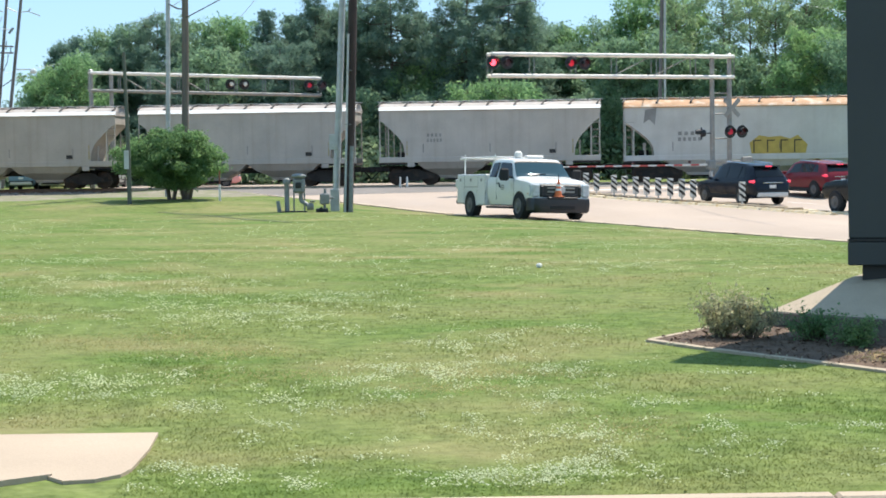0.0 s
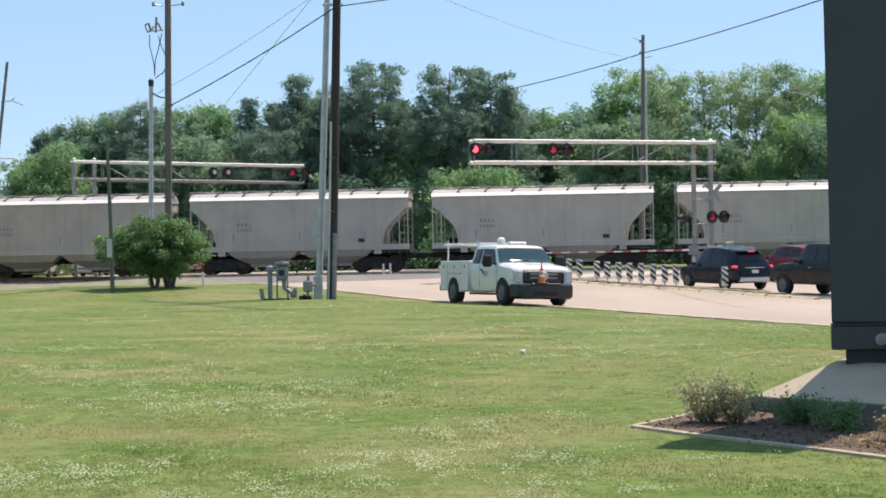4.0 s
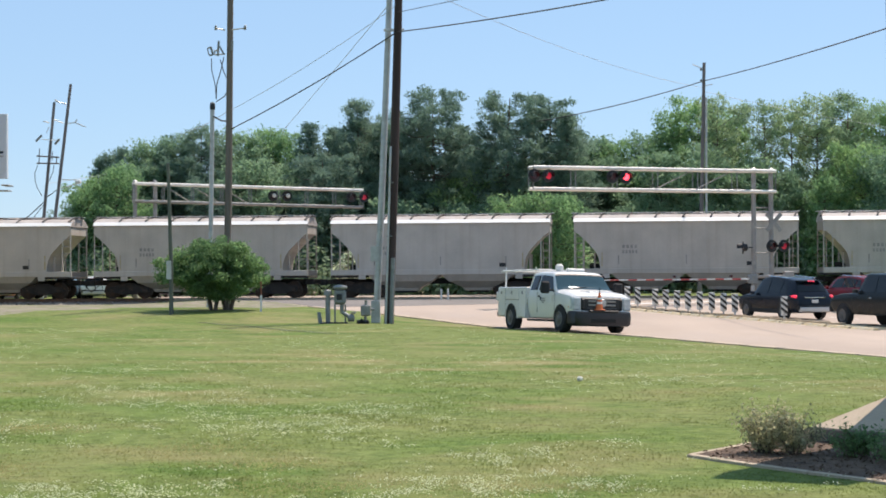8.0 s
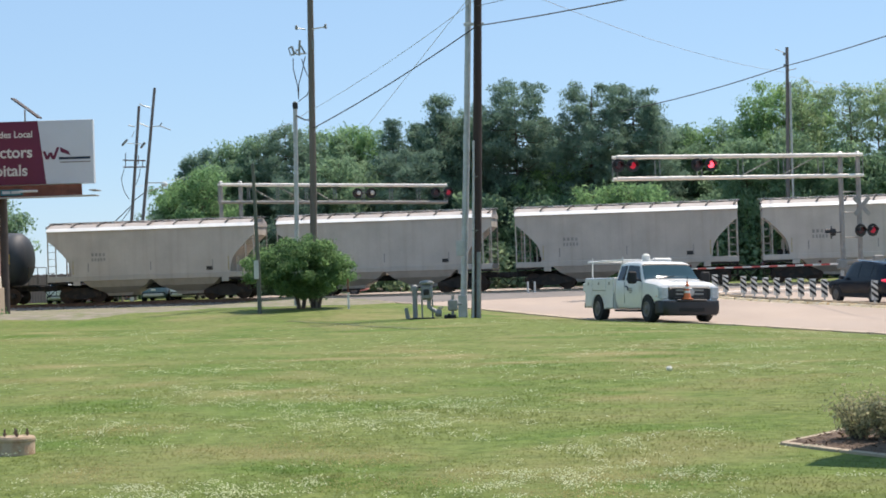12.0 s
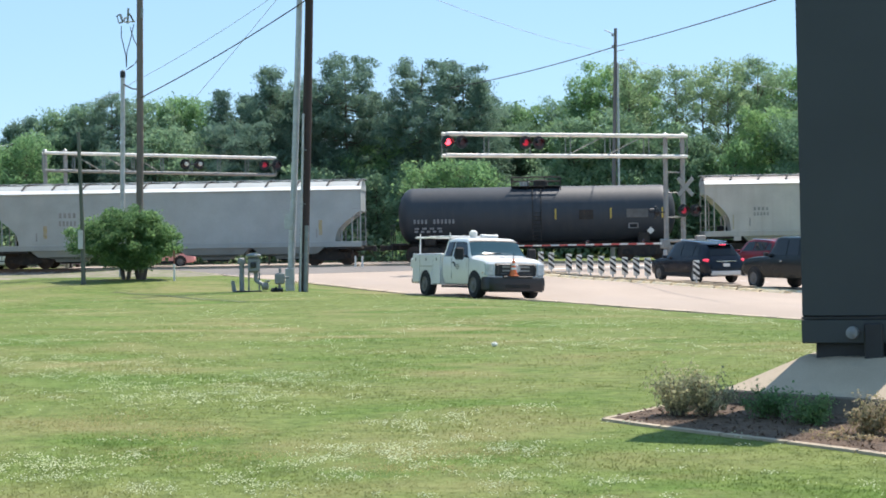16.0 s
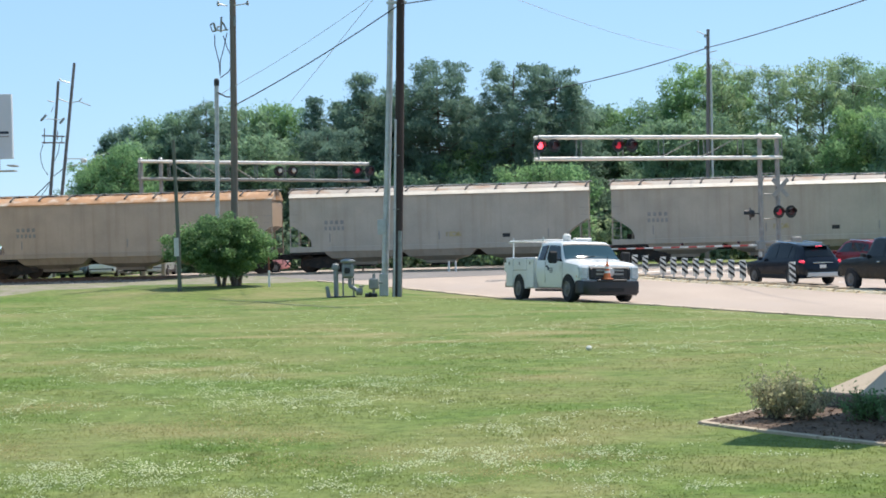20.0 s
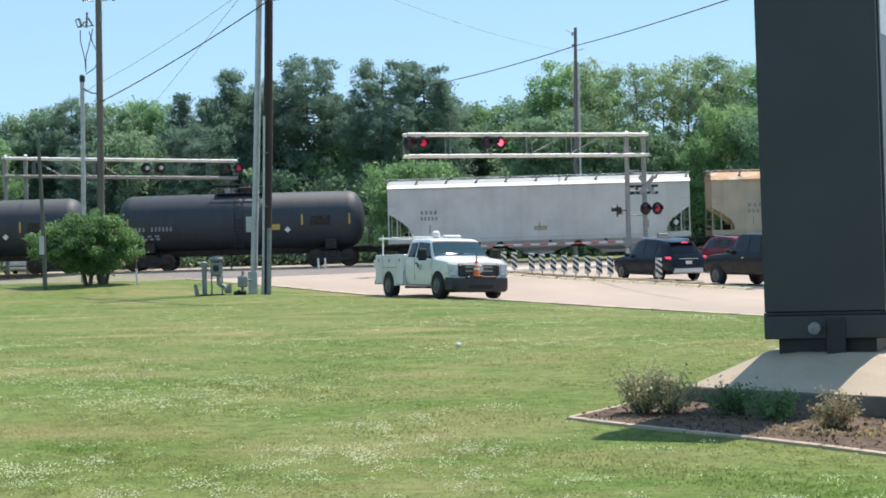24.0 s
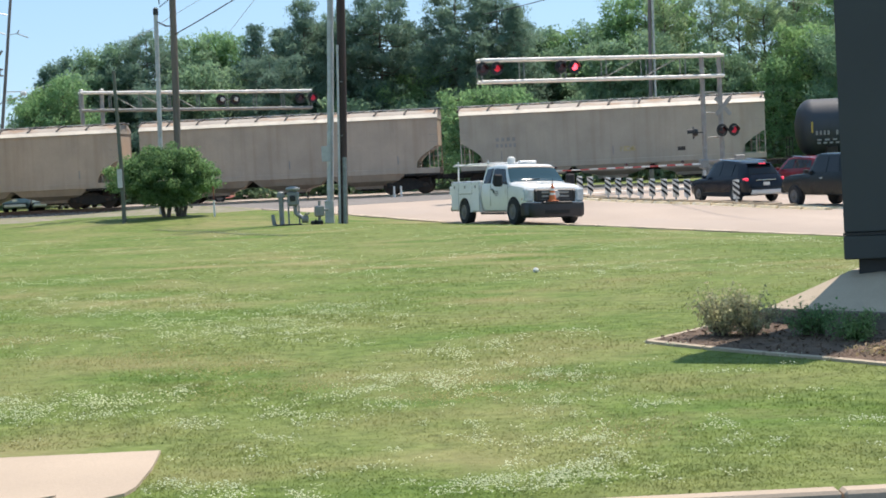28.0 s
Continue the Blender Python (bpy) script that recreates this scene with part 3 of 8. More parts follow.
def build_median():
    """The yellow traffic separator: low curb pieces with upright striped panels on them."""
    sep = thing("traffic_separator", "low yellow-edged rubber traffic separator on the road", "lane divider")
    for side in (-0.42, 0.42):
        for i in range(19):
            v = 0.0 + i * 1.55
            r = [[road_point(v + dv, MEDIAN_Q + side + w, h) for w, h in ((-0.19, 0.0), (-0.12, 0.075), (0.12, 0.075), (0.19, 0.0))] for dv in (0.0, 1.38)]
            part("curb_piece", Shape().loft(r), "yellow", sep)
    for i in range(26):
        v = 3.2 + i * 1.0
        a = road_point(v, MEDIAN_Q, 0.05)
        s = Shape().box(-0.42, 0.42, -0.06, 0.06, 0.0, 0.09, 0.02)
        p = part("cross_bar", s, "concrete", sep)
        p.location, p.rotation_euler = a, (0, 0, math.atan2(RN.y, RN.x))
    # a panel: two legs, board, slanted stripes
    first = thing("delineator_panel", "upright black and white striped delineator panel on a post", "traffic delineator", group="delineators on the separator")
    part("leg", Shape().box(-0.035, 0.035, -0.02, 0.02, 0, 0.42, 0.006), "galv", first)
    part("foot", Shape().box(-0.15, 0.15, -0.09, 0.09, -0.02, 0.03, 0.01), "dark", first)
    part("board", Shape().box(-0.13, 0.13, -0.018, 0.018, 0.19, 0.94, 0.01), "whitepaint", first)
    for k in range(3):
        z = 0.22 + k * 0.235
        part("stripe", Shape().plate((-0.128, -0.021, z + 0.2), (0.128, -0.021, z), (0.128, -0.021, z + 0.125), (-0.128, -0.021, min(0.93, z + 0.325)), 0.003), "black", first)
    spots = [6.7, 10.4, 11.3, 12.25, 13.25, 14.25, 15.2, 16.2, 17.15, 18.8, 19.8]
    for i, v in enumerate(spots):
        p = road_point(v, MEDIAN_Q, 0.06)
        m = pose(p[0], p[1], p[2], 0, 0, 3 + 8 * rnd.random() - 4)
        if i == 0:
            first.matrix_world = m
        else:
            copy_thing(first, m)


# ---- the railway ----
K = -0.0837
TRACK = Vector((0.0, 99.94, 1.25))   # rail top
ALONG = Vector((1, K, 0)).normalized()
HEAD = math.degrees(math.atan(K))


def track_pose(s, z=0.0):
    p = TRACK + ALONG * s
    return pose(p.x, p.y, p.z + z, 0, 0, HEAD)


def build_track():
    bed = Shape()
    n = 80
    rings = []
    for i in range(n + 1):
        x = -160 + 4 * i
        rings.append([(x, -3.4 + 0.2 * noise.noise((x * .4, 1, 0)), -0.75), (x, -1.9, -0.2 + 0.03 * noise.noise((x, 3, 0))), (x, 0, -0.17), (x, 1.9, -0.2), (x, 3.4, -0.75)])
    bed.loft(rings, close=False)
    solid("track_bed", bed, "gravel", "grey-brown ballast bank under the railway", "ballast", "structure", smooth=True, m=track_pose(0))
    # loose stones on the bank
    r = np.random.RandomState(4)
    m = 5000
    c = np.stack([r.uniform(-45, 35, m), -1.6 - r.rand(m) * 2.2, np.zeros(m)], -1)
    c[:, 2] = np.interp(-c[:, 1], [1.9, 3.4, 3.9], [-0.18, -0.72, -0.74])
    rad = r.uniform(0.03, 0.075, m)
    base = np.array([(1, 0, 0), (-1, 0, 0), (0, 1, 0), (0, -1, 0), (0, 0, 1), (0, 0, -1)], float)
    tri = np.array([(0, 2, 4), (2, 1, 4), (1, 3, 4), (3, 0, 4), (2, 0, 5), (1, 2, 5), (3, 1, 5), (0, 3, 5)])
    v = c[:, None] + base[None] * rad[:, None, None] * r.uniform(0.6, 1.2, (m, 6, 1))
    t = tri[None] + 6 * np.arange(m)[:, None, None]
    ob = new("ballast_stones", fast_mesh("ballast_stones", v.reshape(-1, 3), t.reshape(-1, 3), "stone"))
    ob.matrix_world = track_pose(0)
    tagged(ob, "loose grey-brown ballast stones on the bank", "gravel", kind="stuff")
    tr = thing("railway_track", "two steel rails on dark timber sleepers", "railway track", track_pose(0), kind="structure")
    prof = [(-0.07, -0.17), (0.07, -0.17), (0.07, -0.15), (0.012, -0.13), (0.012, -0.045), (0.037, -0.03), (0.037, 0), (-0.037, 0), (-0.037, -0.03), (-0.012, -0.045), (-0.012, -0.13), (-0.07, -0.15)]
    for y in (-0.7525, 0.7525):
        part("rail", Shape().loft([[(x, y + a, b) for a, b in prof] for x in (-160, 160)]), "rail", tr)
    first = None
    for i in range(190):
        x = -62 + i * 0.56
        if first is None:
            first = part("sleeper", Shape().box(-0.11, 0.11, -1.3, 1.3, -0.34, -0.165, 0.015), "tie", tr)
            first.location.x = x
        else:
            again(first, x)
    # crossing panels between and beside the rails
    cr = thing("crossing_surface", "dark timber and concrete panels of the level crossing", "level crossing", track_pose(0), kind="structure")
    for j, (y0, y1) in enumerate(((-1.75, -0.82), (-0.66, 0.66), (0.82, 1.75))):
        for i in range(12):
            x = -15.5 + i * 2.45
            part("panel", Shape().box(x, x + 2.42, y0, y1, -0.25, -0.012, 0.015), "concrete" if j != 1 else "tie", cr)


# ---- freight cars: each stands with its rear end at x = 0, rail top at z = 0 ----
def bogie(car, x):
    b = part("bogie", Shape().box(x - 0.25, x + 0.25, -1.05, 1.05, 0.42, 0.8, 0.05).box(x - 0.4, x + 0.4, -0.35, 0.35, 0.74, 0.92, 0.04), "under", car, "dark cast-steel bogie")
    for y in (-1.02, 1.02):
        pr = [(x - 1.15, 0.38), (x - 0.75, 0.34), (x - 0.3, 0.22), (x + 0.3, 0.22), (x + 0.75, 0.34), (x + 1.15, 0.38), (x + 1.12, 0.62), (x + 0.7, 0.66), (x + 0.35, 0.84), (x - 0.35, 0.84), (x - 0.7, 0.66), (x - 1.12, 0.62)]
        part("side_frame", Shape().prism(pr, y - 0.07, y + 0.07), "under", b)
        for dx in (-0.16, 0, 0.16):
            part("spring", Shape().tube((x + dx, y, 0.25), (x + dx, y, 0.5), 0.06, n=8), "under", b)
    for dx in (-0.88, 0.88):
        s = Shape()
        for y in (-0.76, 0.76):
            s.lathe([(0.1, y - 0.07), (0.40, y - 0.07), (0.46, y - 0.05), (0.46, y + 0.05), (0.40, y + 0.07), (0.1, y + 0.07)], "y", (x + dx, 0, 0.46), 20)
        s.tube((x + dx, -1.1, 0.46), (x + dx, 1.1, 0.46), 0.08, n=8)
        part("wheelset", s, "wheel", b, smooth=True)


def coupler(car, x, way):
    s = Shape().box(min(x, x + way * 0.55), max(x, x + way * 0.55), -0.12, 0.12, 0.72, 0.98, 0.03)
    s.box(min(x + way * 0.4, x + way * 0.66), max(x + way * 0.4, x + way * 0.66), -0.17, 0.17, 0.68, 1.0, 0.04)
    s.tube((x + way * 0.2, 0.3, 0.75), (x + way * 0.6, 0.15, 0.35), 0.03, n=6)
    part("coupler", s, "under", car)


def stencil(car, x, z, w, h, mat, y=-1.62, lines=2, label=""):
    """Rows of plain bars where a car carries small unreadable lettering."""
    for k in range(lines):
        zz = z - k * h * 1.6
        n = 5 if k else 4
        for i in range(n):
            a = x + w * i / n
            part("marking_bar", Shape().box(a, a + w / n * 0.6, y - 0.006, y, zz, zz + h, 0), mat, car, label)


def hopper(length, body, roof, cut=1.32, high=1.95, sill=1.22, outlets=2, eave=4.0, top=4.38, half=1.55, label="", ribs=8, m=None, strip_mat=""):
    car = thing("hopper_car", label, "freight car", m, group="cars of the freight train")
    L = length
    # the side outline: full length under the eave, cut away in a curve over each end platform
    def curve(x_out, x_in):
        # straight slope sheet at the top, rounding to the upright bulkhead
        line = ((0.0, 1.0), (0.2, 0.9), (0.45, 0.735), (0.7, 0.56), (0.83, 0.45), (0.92, 0.335), (0.975, 0.2), (1.0, 0.06), (1.0, 0.0))
        return [(x_out + (x_in - x_out) * u, sill + 0.28 + high * v) for u, v in line]
    left = curve(0.05, 0.05 + cut)
    right = curve(L - 0.05, L - 0.05 - cut)
    prof = left + [(0.05 + cut, sill), (L - 0.05 - cut, sill)] + right[::-1] + [(L - 0.05, eave), (0.05, eave)]
    part("body", Shape().prism(prof, -half, half), body, car)
    part("side_sill", Shape().box(0.0, L, -half - 0.03, -half + 0.12, sill - 0.02, sill + 0.27, 0.02), body, car)
    part("side_sill", Shape().box(0.0, L, half - 0.12, half + 0.03, sill - 0.02, sill + 0.27, 0.02), body, car)
    # roof: a shallow arch with a bright eave rail
    ring = [(-half - 0.06, eave - 0.10), (-half - 0.06, eave - 0.05), (-half * 0.88, eave + 0.115), (-half * 0.62, top - 0.08), (-half * 0.3, top - 0.02), (0, top)]
    ring += [(-y, z) for y, z in ring[-2::-1]]
    if strip_mat:
        for s in (-1, 1):
            a, b = (s * (half + 0.085), eave - 0.05), (s * half * 0.87, eave + 0.145)
            part("eave_strip", Shape().loft([[(x, a[0], a[1]), (x, b[0], b[1]), (x, b[0] - s * 0.03, b[1] - 0.03), (x, a[0] - s * 0.05, a[1] - 0.03)] for x in (0.0, L)]), strip_mat, car, "white-painted eave strip")
    part("roof", Shape().loft([[(x, y, z) for y, z in ring] for x in (0.0, L)]), roof, car, smooth=True)
    for i in range(ribs + 1):
        x = 0.06 + (L - 0.12) * i / ribs
        s = Shape().loft([[(x - 0.045, y * 1.0, z + 0.035) for y, z in ring[2:-2]], [(x + 0.045, y * 1.0, z + 0.035) for y, z in ring[2:-2]]])
        part("roof_rib", s, roof, car)
    for i in range(ribs):
        x = 0.06 + (L - 0.12) * (i + 0.5) / ribs
        part("hatch", Shape().lathe([(0.33, top - 0.04), (0.33, top + 0.035), (0.24, top + 0.055), (0.05, top + 0.06)], "z", (x, 0, 0), 12), roof, car)
    for y in (-0.5, 0.5):
        part("running_board", Shape().box(-0.15, L + 0.15, y - 0.15, y + 0.15, top + 0.05, top + 0.08, 0.005), "galv", car)
    for i in range(ribs + 1):
        x = 0.06 + (L - 0.12) * i / ribs
        part("walkway_bracket", Shape().tube((x - 0.13, -half * 0.86, eave + 0.17), (x - 0.02, -half * 0.62, top - 0.04), 0.055, n=6).tube((x - 0.02, -half * 0.62, top - 0.04), (x + 0.12, -0.5, top + 0.045), 0.055, n=6).tube((x + 0.12, -0.5, top + 0.045), (x + 0.12, 0.62, top + 0.03), 0.035, n=6), "bracket", car)
    # hopper outlets below the sill
    span = L - 2 * (cut + 0.6)
    for i in range(outlets):
        c = cut + 0.6 + span * (i + 0.5) / outlets
        w = span / outlets * 0.5
        def ring_at(z, fx, fy):
            return [(c - w * fx, -half * fy, z), (c + w * fx, -half * fy, z), (c + w * fx, half * fy, z), (c - w * fx, half * fy, z)]
        part("outlet", Shape().loft([ring_at(sill, 0.98, 0.98), ring_at(sill - 0.35, 0.78, 0.85), ring_at(0.52, 0.4, 0.5), ring_at(0.36, 0.36, 0.46)]), body, car)
        part("outlet_gate", Shape().box(c - 0.5, c + 0.5, -0.62, 0.62, 0.27, 0.40, 0.02).tube((c, -0.85, 0.34), (c, 0.85, 0.34), 0.04, n=6), "under", car)
    part("centre_sill", Shape().box(-0.1, L + 0.1, -0.2, 0.2, 0.72, 1.02, 0.02), "under", car)
    for x, d in ((0.0, 1), (L, -1)):
        x0, x1 = sorted((x, x + d * 1.9))
        part("end_platform", Shape().box(x0, x1, -half, half, sill - 0.14, sill - 0.03, 0.02), "under", car)
        for y in (-half + 0.04, half - 0.04):
            s = Shape()
            for dx in (0.05, 0.5):
                s.box(x + d * dx - 0.03, x + d * dx + 0.03, y - 0.03, y + 0.03, sill - 0.1, eave, 0.008)
            part("corner_post", s, body, car)
            for k in range(6):
                z = sill + 0.1 + k * 0.38
                part("ladder_rung", Shape().tube((x + d * 0.05, y * 1.02, z), (x + d * 0.5, y * 1.02, z), 0.013, n=6), "greymark", car)
            part("step", Shape().tube((x + d * 0.08, y, sill - 0.1), (x + d * 0.08, y, 0.45), 0.02, n=6).tube((x + d * 0.48, y, sill - 0.1), (x + d * 0.48, y, 0.45), 0.02, n=6).tube((x + d * 0.08, y, 0.46), (x + d * 0.48, y, 0.46), 0.02, n=6), "under", car)
        for y in (-1.0, 1.0):
            part("support", Shape().tube((x + d * 1.1, y, sill), (x + d * 1.1, y, sill + high * 0.55), 0.05, n=6), body, car)
        coupler(car, x, -d)
        bogie(car, x + d * 1.75)
    part("brake_cylinder", Shape().lathe([(0.05, 0.5), (0.2, 0.52), (0.2, 1.0), (0.05, 1.05)], "x", (0.3, 0.3, sill + 0.35), 10), "under", car)
    part("seam", Shape().box(cut + 1.0, cut + 1.06, -half - 0.015, -half, sill + 0.5, sill + 0.95, 0.004).box(L * 0.5, L * 0.5 + 0.06, -half - 0.015, -half, sill + 0.5, sill + 0.95, 0.004).box(L - cut - 1.06, L - cut - 1.0, -half - 0.015, -half, sill + 0.5, sill + 0.95, 0.004), "greymark", car)
    return car


def tank_car(length, label, m=None, strips=(), plates=(), panel=0.0, board=0.0, wide=1.1):
    car = thing("tank_car", label, "freight car", m, group="cars of the freight train")
    L, R, zc = length, 1.5, 2.52
    prof = [(0.02, 0.0), (0.55, 0.05), (1.0, 0.18), (1.3, 0.38), (1.46, 0.62), (R, 0.85), (R, L / 2 - 0.05), (R + 0.015, L / 2), (R, L / 2 + 0.05), (R, L - 0.85), (1.46, L - 0.62), (1.3, L - 0.38), (1.0, L - 0.18), (0.55, L - 0.05), (0.02, L)]
    part("barrel", Shape().lathe(prof, "x", (0, 0, zc), 40), "tank", car, smooth=True)
    c = L / 2
    s = Shape().box(c - 1.3, c + 1.3, -0.75, 0.75, zc + R - 0.02, zc + R + 0.03, 0.01)
    part("dome_platform", s, "under", car)
    part("valve_housing", Shape().lathe([(0.38, 0), (0.38, 0.3), (0.3, 0.36), (0.05, 0.38)], "z", (c + 0.25, 0, zc + R), 16), "under", car)
    part("manway", Shape().lathe([(0.27, 0), (0.27, 0.22), (0.32, 0.23), (0.32, 0.27), (0.05, 0.31)], "z", (c - 0.6, 0, zc + R), 14), "galv", car)
    for y in (-0.75, 0.75):
        s = Shape()
        for x in (-1.3, -0.45, 0.45, 1.3):
            s.tube((c + x, y, zc + R - 0.2), (c + x, y, zc + R + 0.5), 0.025, n=6)
        for z in (0.28, 0.5):
            s.tube((c - 1.3, y, zc + R + z), (c + 1.3, y, zc + R + z), 0.022, n=6)
        part("safety_rail", s, "under", car)
        s = Shape()
        for x in (-0.2, 0.25):
            prev = None
            for k in range(9):
                a = math.radians(90 - k * 12)
                p = (c + x, math.copysign(1, y) * (R + 0.06) * math.cos(a), zc + (R + 0.06) * math.sin(a))
                if prev:
                    s.tube(prev, p, 0.022, n=5)
                prev = p
            s.tube(prev, (prev[0], prev[1], 0.7), 0.022, n=5)
        ladder = part("ladder", s, "under", car)
        side = math.copysign(1, y) * (R + 0.08)
        rung = part("rung", Shape().tube((c - 0.2, side, 0.8), (c + 0.25, side, 0.8), 0.018, n=5), "under", ladder)
        for k in range(1, 10):
            again(rung, z=k * 0.2)
    for x in strips:
        y = -(R + 0.012)
        part("reflector_strip", Shape().box(x - 0.045, x + 0.045, y - 0.01, y + 0.02, zc - 0.28, zc + 0.28, 0.004), "yellowtag", car, "yellow reflective strip")
    if plates:
        y = -(R + 0.02)
        h = 0.16
        for x in plates:
            z = zc - 0.5
            part("placard", Shape().add([(x, y, z - h), (x + h, y, z), (x, y, z + h), (x - h, y, z), (x, y + 0.2, z - h), (x + h, y + 0.2, z), (x, y + 0.2, z + h), (x - h, y + 0.2, z)], [(0, 1, 2, 3), (7, 6, 5, 4), (0, 4, 5, 1), (1, 5, 6, 2), (2, 6, 7, 3), (3, 7, 4, 0)]), "whitepaint", car, "white diamond placard")
        part("data_panel", Shape().box(panel, panel + 0.72, -(R + 0.02), -R + 0.1, zc - 0.5, zc - 0.2, 0.005), "yellowtag", car, "yellow data panel")
    part("data_panel", Shape().box(board, board + wide, -(R + 0.015), -R + 0.1, zc - 0.3, zc + 0.2, 0.005), "under", car)
    for x, n in ((0.9, 4), (1.95, 6)):
        s = Shape()
        for k in range(n):
            s.box(x + k * 0.2, x + k * 0.2 + 0.11, -(R + 0.01), -R + 0.06, zc - 0.42, zc - 0.19, 0.01)
        part("marking", s, "tankmark", car, "white stencilled bars")
    stencil(car, 0.95, zc - 0.72, 1.6, 0.1, "tankmark", -(R + 0.005), 2)
    part("centre_sill", Shape().box(-0.4, L + 0.4, -0.2, 0.2, 0.72, 1.05, 0.02), "under", car)
    for x, d in ((-0.35, 1), (L + 0.35, -1)):
        part("saddle", Shape().box(x + d * 2.1 - 0.3, x + d * 2.1 + 0.3, -1.2, 1.2, 0.95, 1.5, 0.05), "under", car)
        x0, x1 = sorted((x, x + d * 0.9))
        part("end_platform", Shape().box(x0, x1, -1.45, 1.45, 1.0, 1.08, 0.01), "under", car)
        s = Shape()
        for y in (-1.4, 0, 1.4):
            s.tube((x + d * 0.05, y, 1.05), (x + d * 0.05, y, 2.05), 0.022, n=6)
        for z in (1.55, 2.05):
            s.tube((x + d * 0.05, -1.4, z), (x + d * 0.05, 1.4, z), 0.022, n=6)
        part("hand_rail", s, "under", car)
        part("step", Shape().tube((x + d * 0.1, -1.45, 1.0), (x + d * 0.1, -1.45, 0.42), 0.02, n=6).tube((x + d * 0.5, -1.45, 1.0), (x + d * 0.5, -1.45, 0.42), 0.02, n=6).tube((x + d * 0.1, -1.45, 0.43), (x + d * 0.5, -1.45, 0.43), 0.02, n=6), "under", car)
        coupler(car, x, -d)
        bogie(car, x + d * 2.1)
    return car


TRAIN = []       # each car with the place of its rear end on the train


def build_train():
    short = hopper(11.70, "hop", "hoproof", strip_mat="whiteroof", label="grey two-bay covered hopper car with streaked dusty sides")
    stencil(short, 2.55, 2.55, 0.85, 0.17, "greymark", -1.555, 2)
    part("placard", Shape().box(9.0, 9.35, -1.562, -1.5, 1.62, 1.82, 0.003), "black", short)
    for x in (1.45, 10.2):
        part("edge_stripe", Shape().box(x, x + 0.07, -1.562, -1.5, 1.6, 2.35, 0.003), "fadedyellow", short, "faded yellow edge stripe")
    for x in (1.5, 9.85):
        part("jacking_pad", Shape().box(x, x + 0.38, -1.6, -1.45, 0.98, 1.2, 0.01), "hop", short)
    TRAIN.append((short, -12.923))
    for i in range(2, 14):
        TRAIN.append((copy_thing(short, track_pose(0)), -12.923 * i))
    g = hopper(16.05, "white", "rustroof", cut=1.5, high=1.7, sill=1.15, outlets=3, ribs=9, label="faded white hopper car with rusty roof and spray paint")
    stencil(g, 2.8, 2.45, 1.3, 0.19, "greymark", -1.555, 2)
    for pts in ([(3.0, 3.2), (3.1, 3.9), (3.7, 4.0), (3.6, 3.1), (3.3, 3.4)],):
        part("tag", Shape().prism([(x - 2.0, z - 0.1) for x, z in pts], -1.565, -1.5), "greymark", g, "grey spray-painted tag")
    part("tag", Shape().prism([(6.6, 1.45), (6.5, 2.0), (7.0, 2.4), (7.5, 2.3), (8.1, 2.35), (8.6, 2.2), (9.0, 2.4), (9.5, 1.9), (9.4, 1.45)], -1.565, -1.5), "yellowtag", g, "yellow spray-painted lettering shape")
    for k in range(4):
        part("tag_outline", Shape().box(6.7 + k * 0.7, 6.76 + k * 0.7, -1.575, -1.56, 1.5, 2.15, 0.002).box(6.7 + k * 0.7, 7.1 + k * 0.7, -1.575, -1.56, 2.1, 2.16, 0.002), "black", g)
    part("tag", Shape().prism([(12.0, 2.0), (12.3, 2.35), (13.2, 2.2), (13.8, 1.7), (14.7, 1.9), (14.6, 1.5), (13.9, 1.45), (12.6, 1.55)], -1.565, -1.5), "graffiti", g, "blue-black spray-painted shape")
    part("tag", Shape().lathe([(0.02, -1.567), (0.5, -1.567), (0.5, -1.5), (0.02, -1.5)], "y", (14.2, 0, 2.35), 16), "graffiti", g)
    TRAIN.append((g, 0.0))
    t1 = tank_car(14.78, "black tank car with white stencilled bars and yellow strips", strips=(8.4, 11.3, 14.0), board=9.64, wide=0.74)
    yb = -1.515
    part("data_panel", Shape().box(12.12, 13.25, yb, -1.4, 2.28, 2.74, 0.005), "rimgrey", t1, "grey lettered panel")
    part("plate_frame", Shape().box(12.22, 12.74, yb, -1.3, 1.95, 2.0, 0.004).box(12.22, 12.74, yb, -1.3, 1.72, 1.76, 0.004).box(12.22, 12.27, yb, -1.3, 1.72, 2.0, 0.004).box(12.69, 12.74, yb, -1.3, 1.72, 2.0, 0.004), "tankmark", t1, "pale outlined plate")
    part("placard", Shape().plate((13.37, yb, 1.38), (13.57, yb, 1.58), (13.37, yb, 1.78), (13.17, yb, 1.58), 0.02), "whitepaint", t1, "pale diamond placard")
    TRAIN.append((t1, -184.2))
    b = hopper(19.78, "pale", "pale", cut=1.35, high=1.6, sill=0.98, outlets=4, ribs=12, eave=4.05, top=4.5, strip_mat="whiteroof", label="long clean pale grey covered hopper car with white roof")
    stencil(b, 3.6, 2.7, 1.0, 0.27, "greymark", -1.555, 2)
    part("stripe", Shape().box(2.75, 2.95, -1.562, -1.5, 1.6, 2.3, 0.003), "fadedyellow", b)
    part("stripe", Shape().box(17.5, 17.7, -1.562, -1.5, 1.6, 2.4, 0.003), "fadedyellow", b)
    TRAIN.append((b, -205.84))
    lab = "dusty beige three-bay grain hopper car with rust-streaked roof"
    first = hopper(16.0, "beige", "beigeroof", strip_mat="eavecream", cut=1.15, high=1.15, sill=1.1, outlets=3, ribs=10, eave=4.05, top=4.46, label=lab)
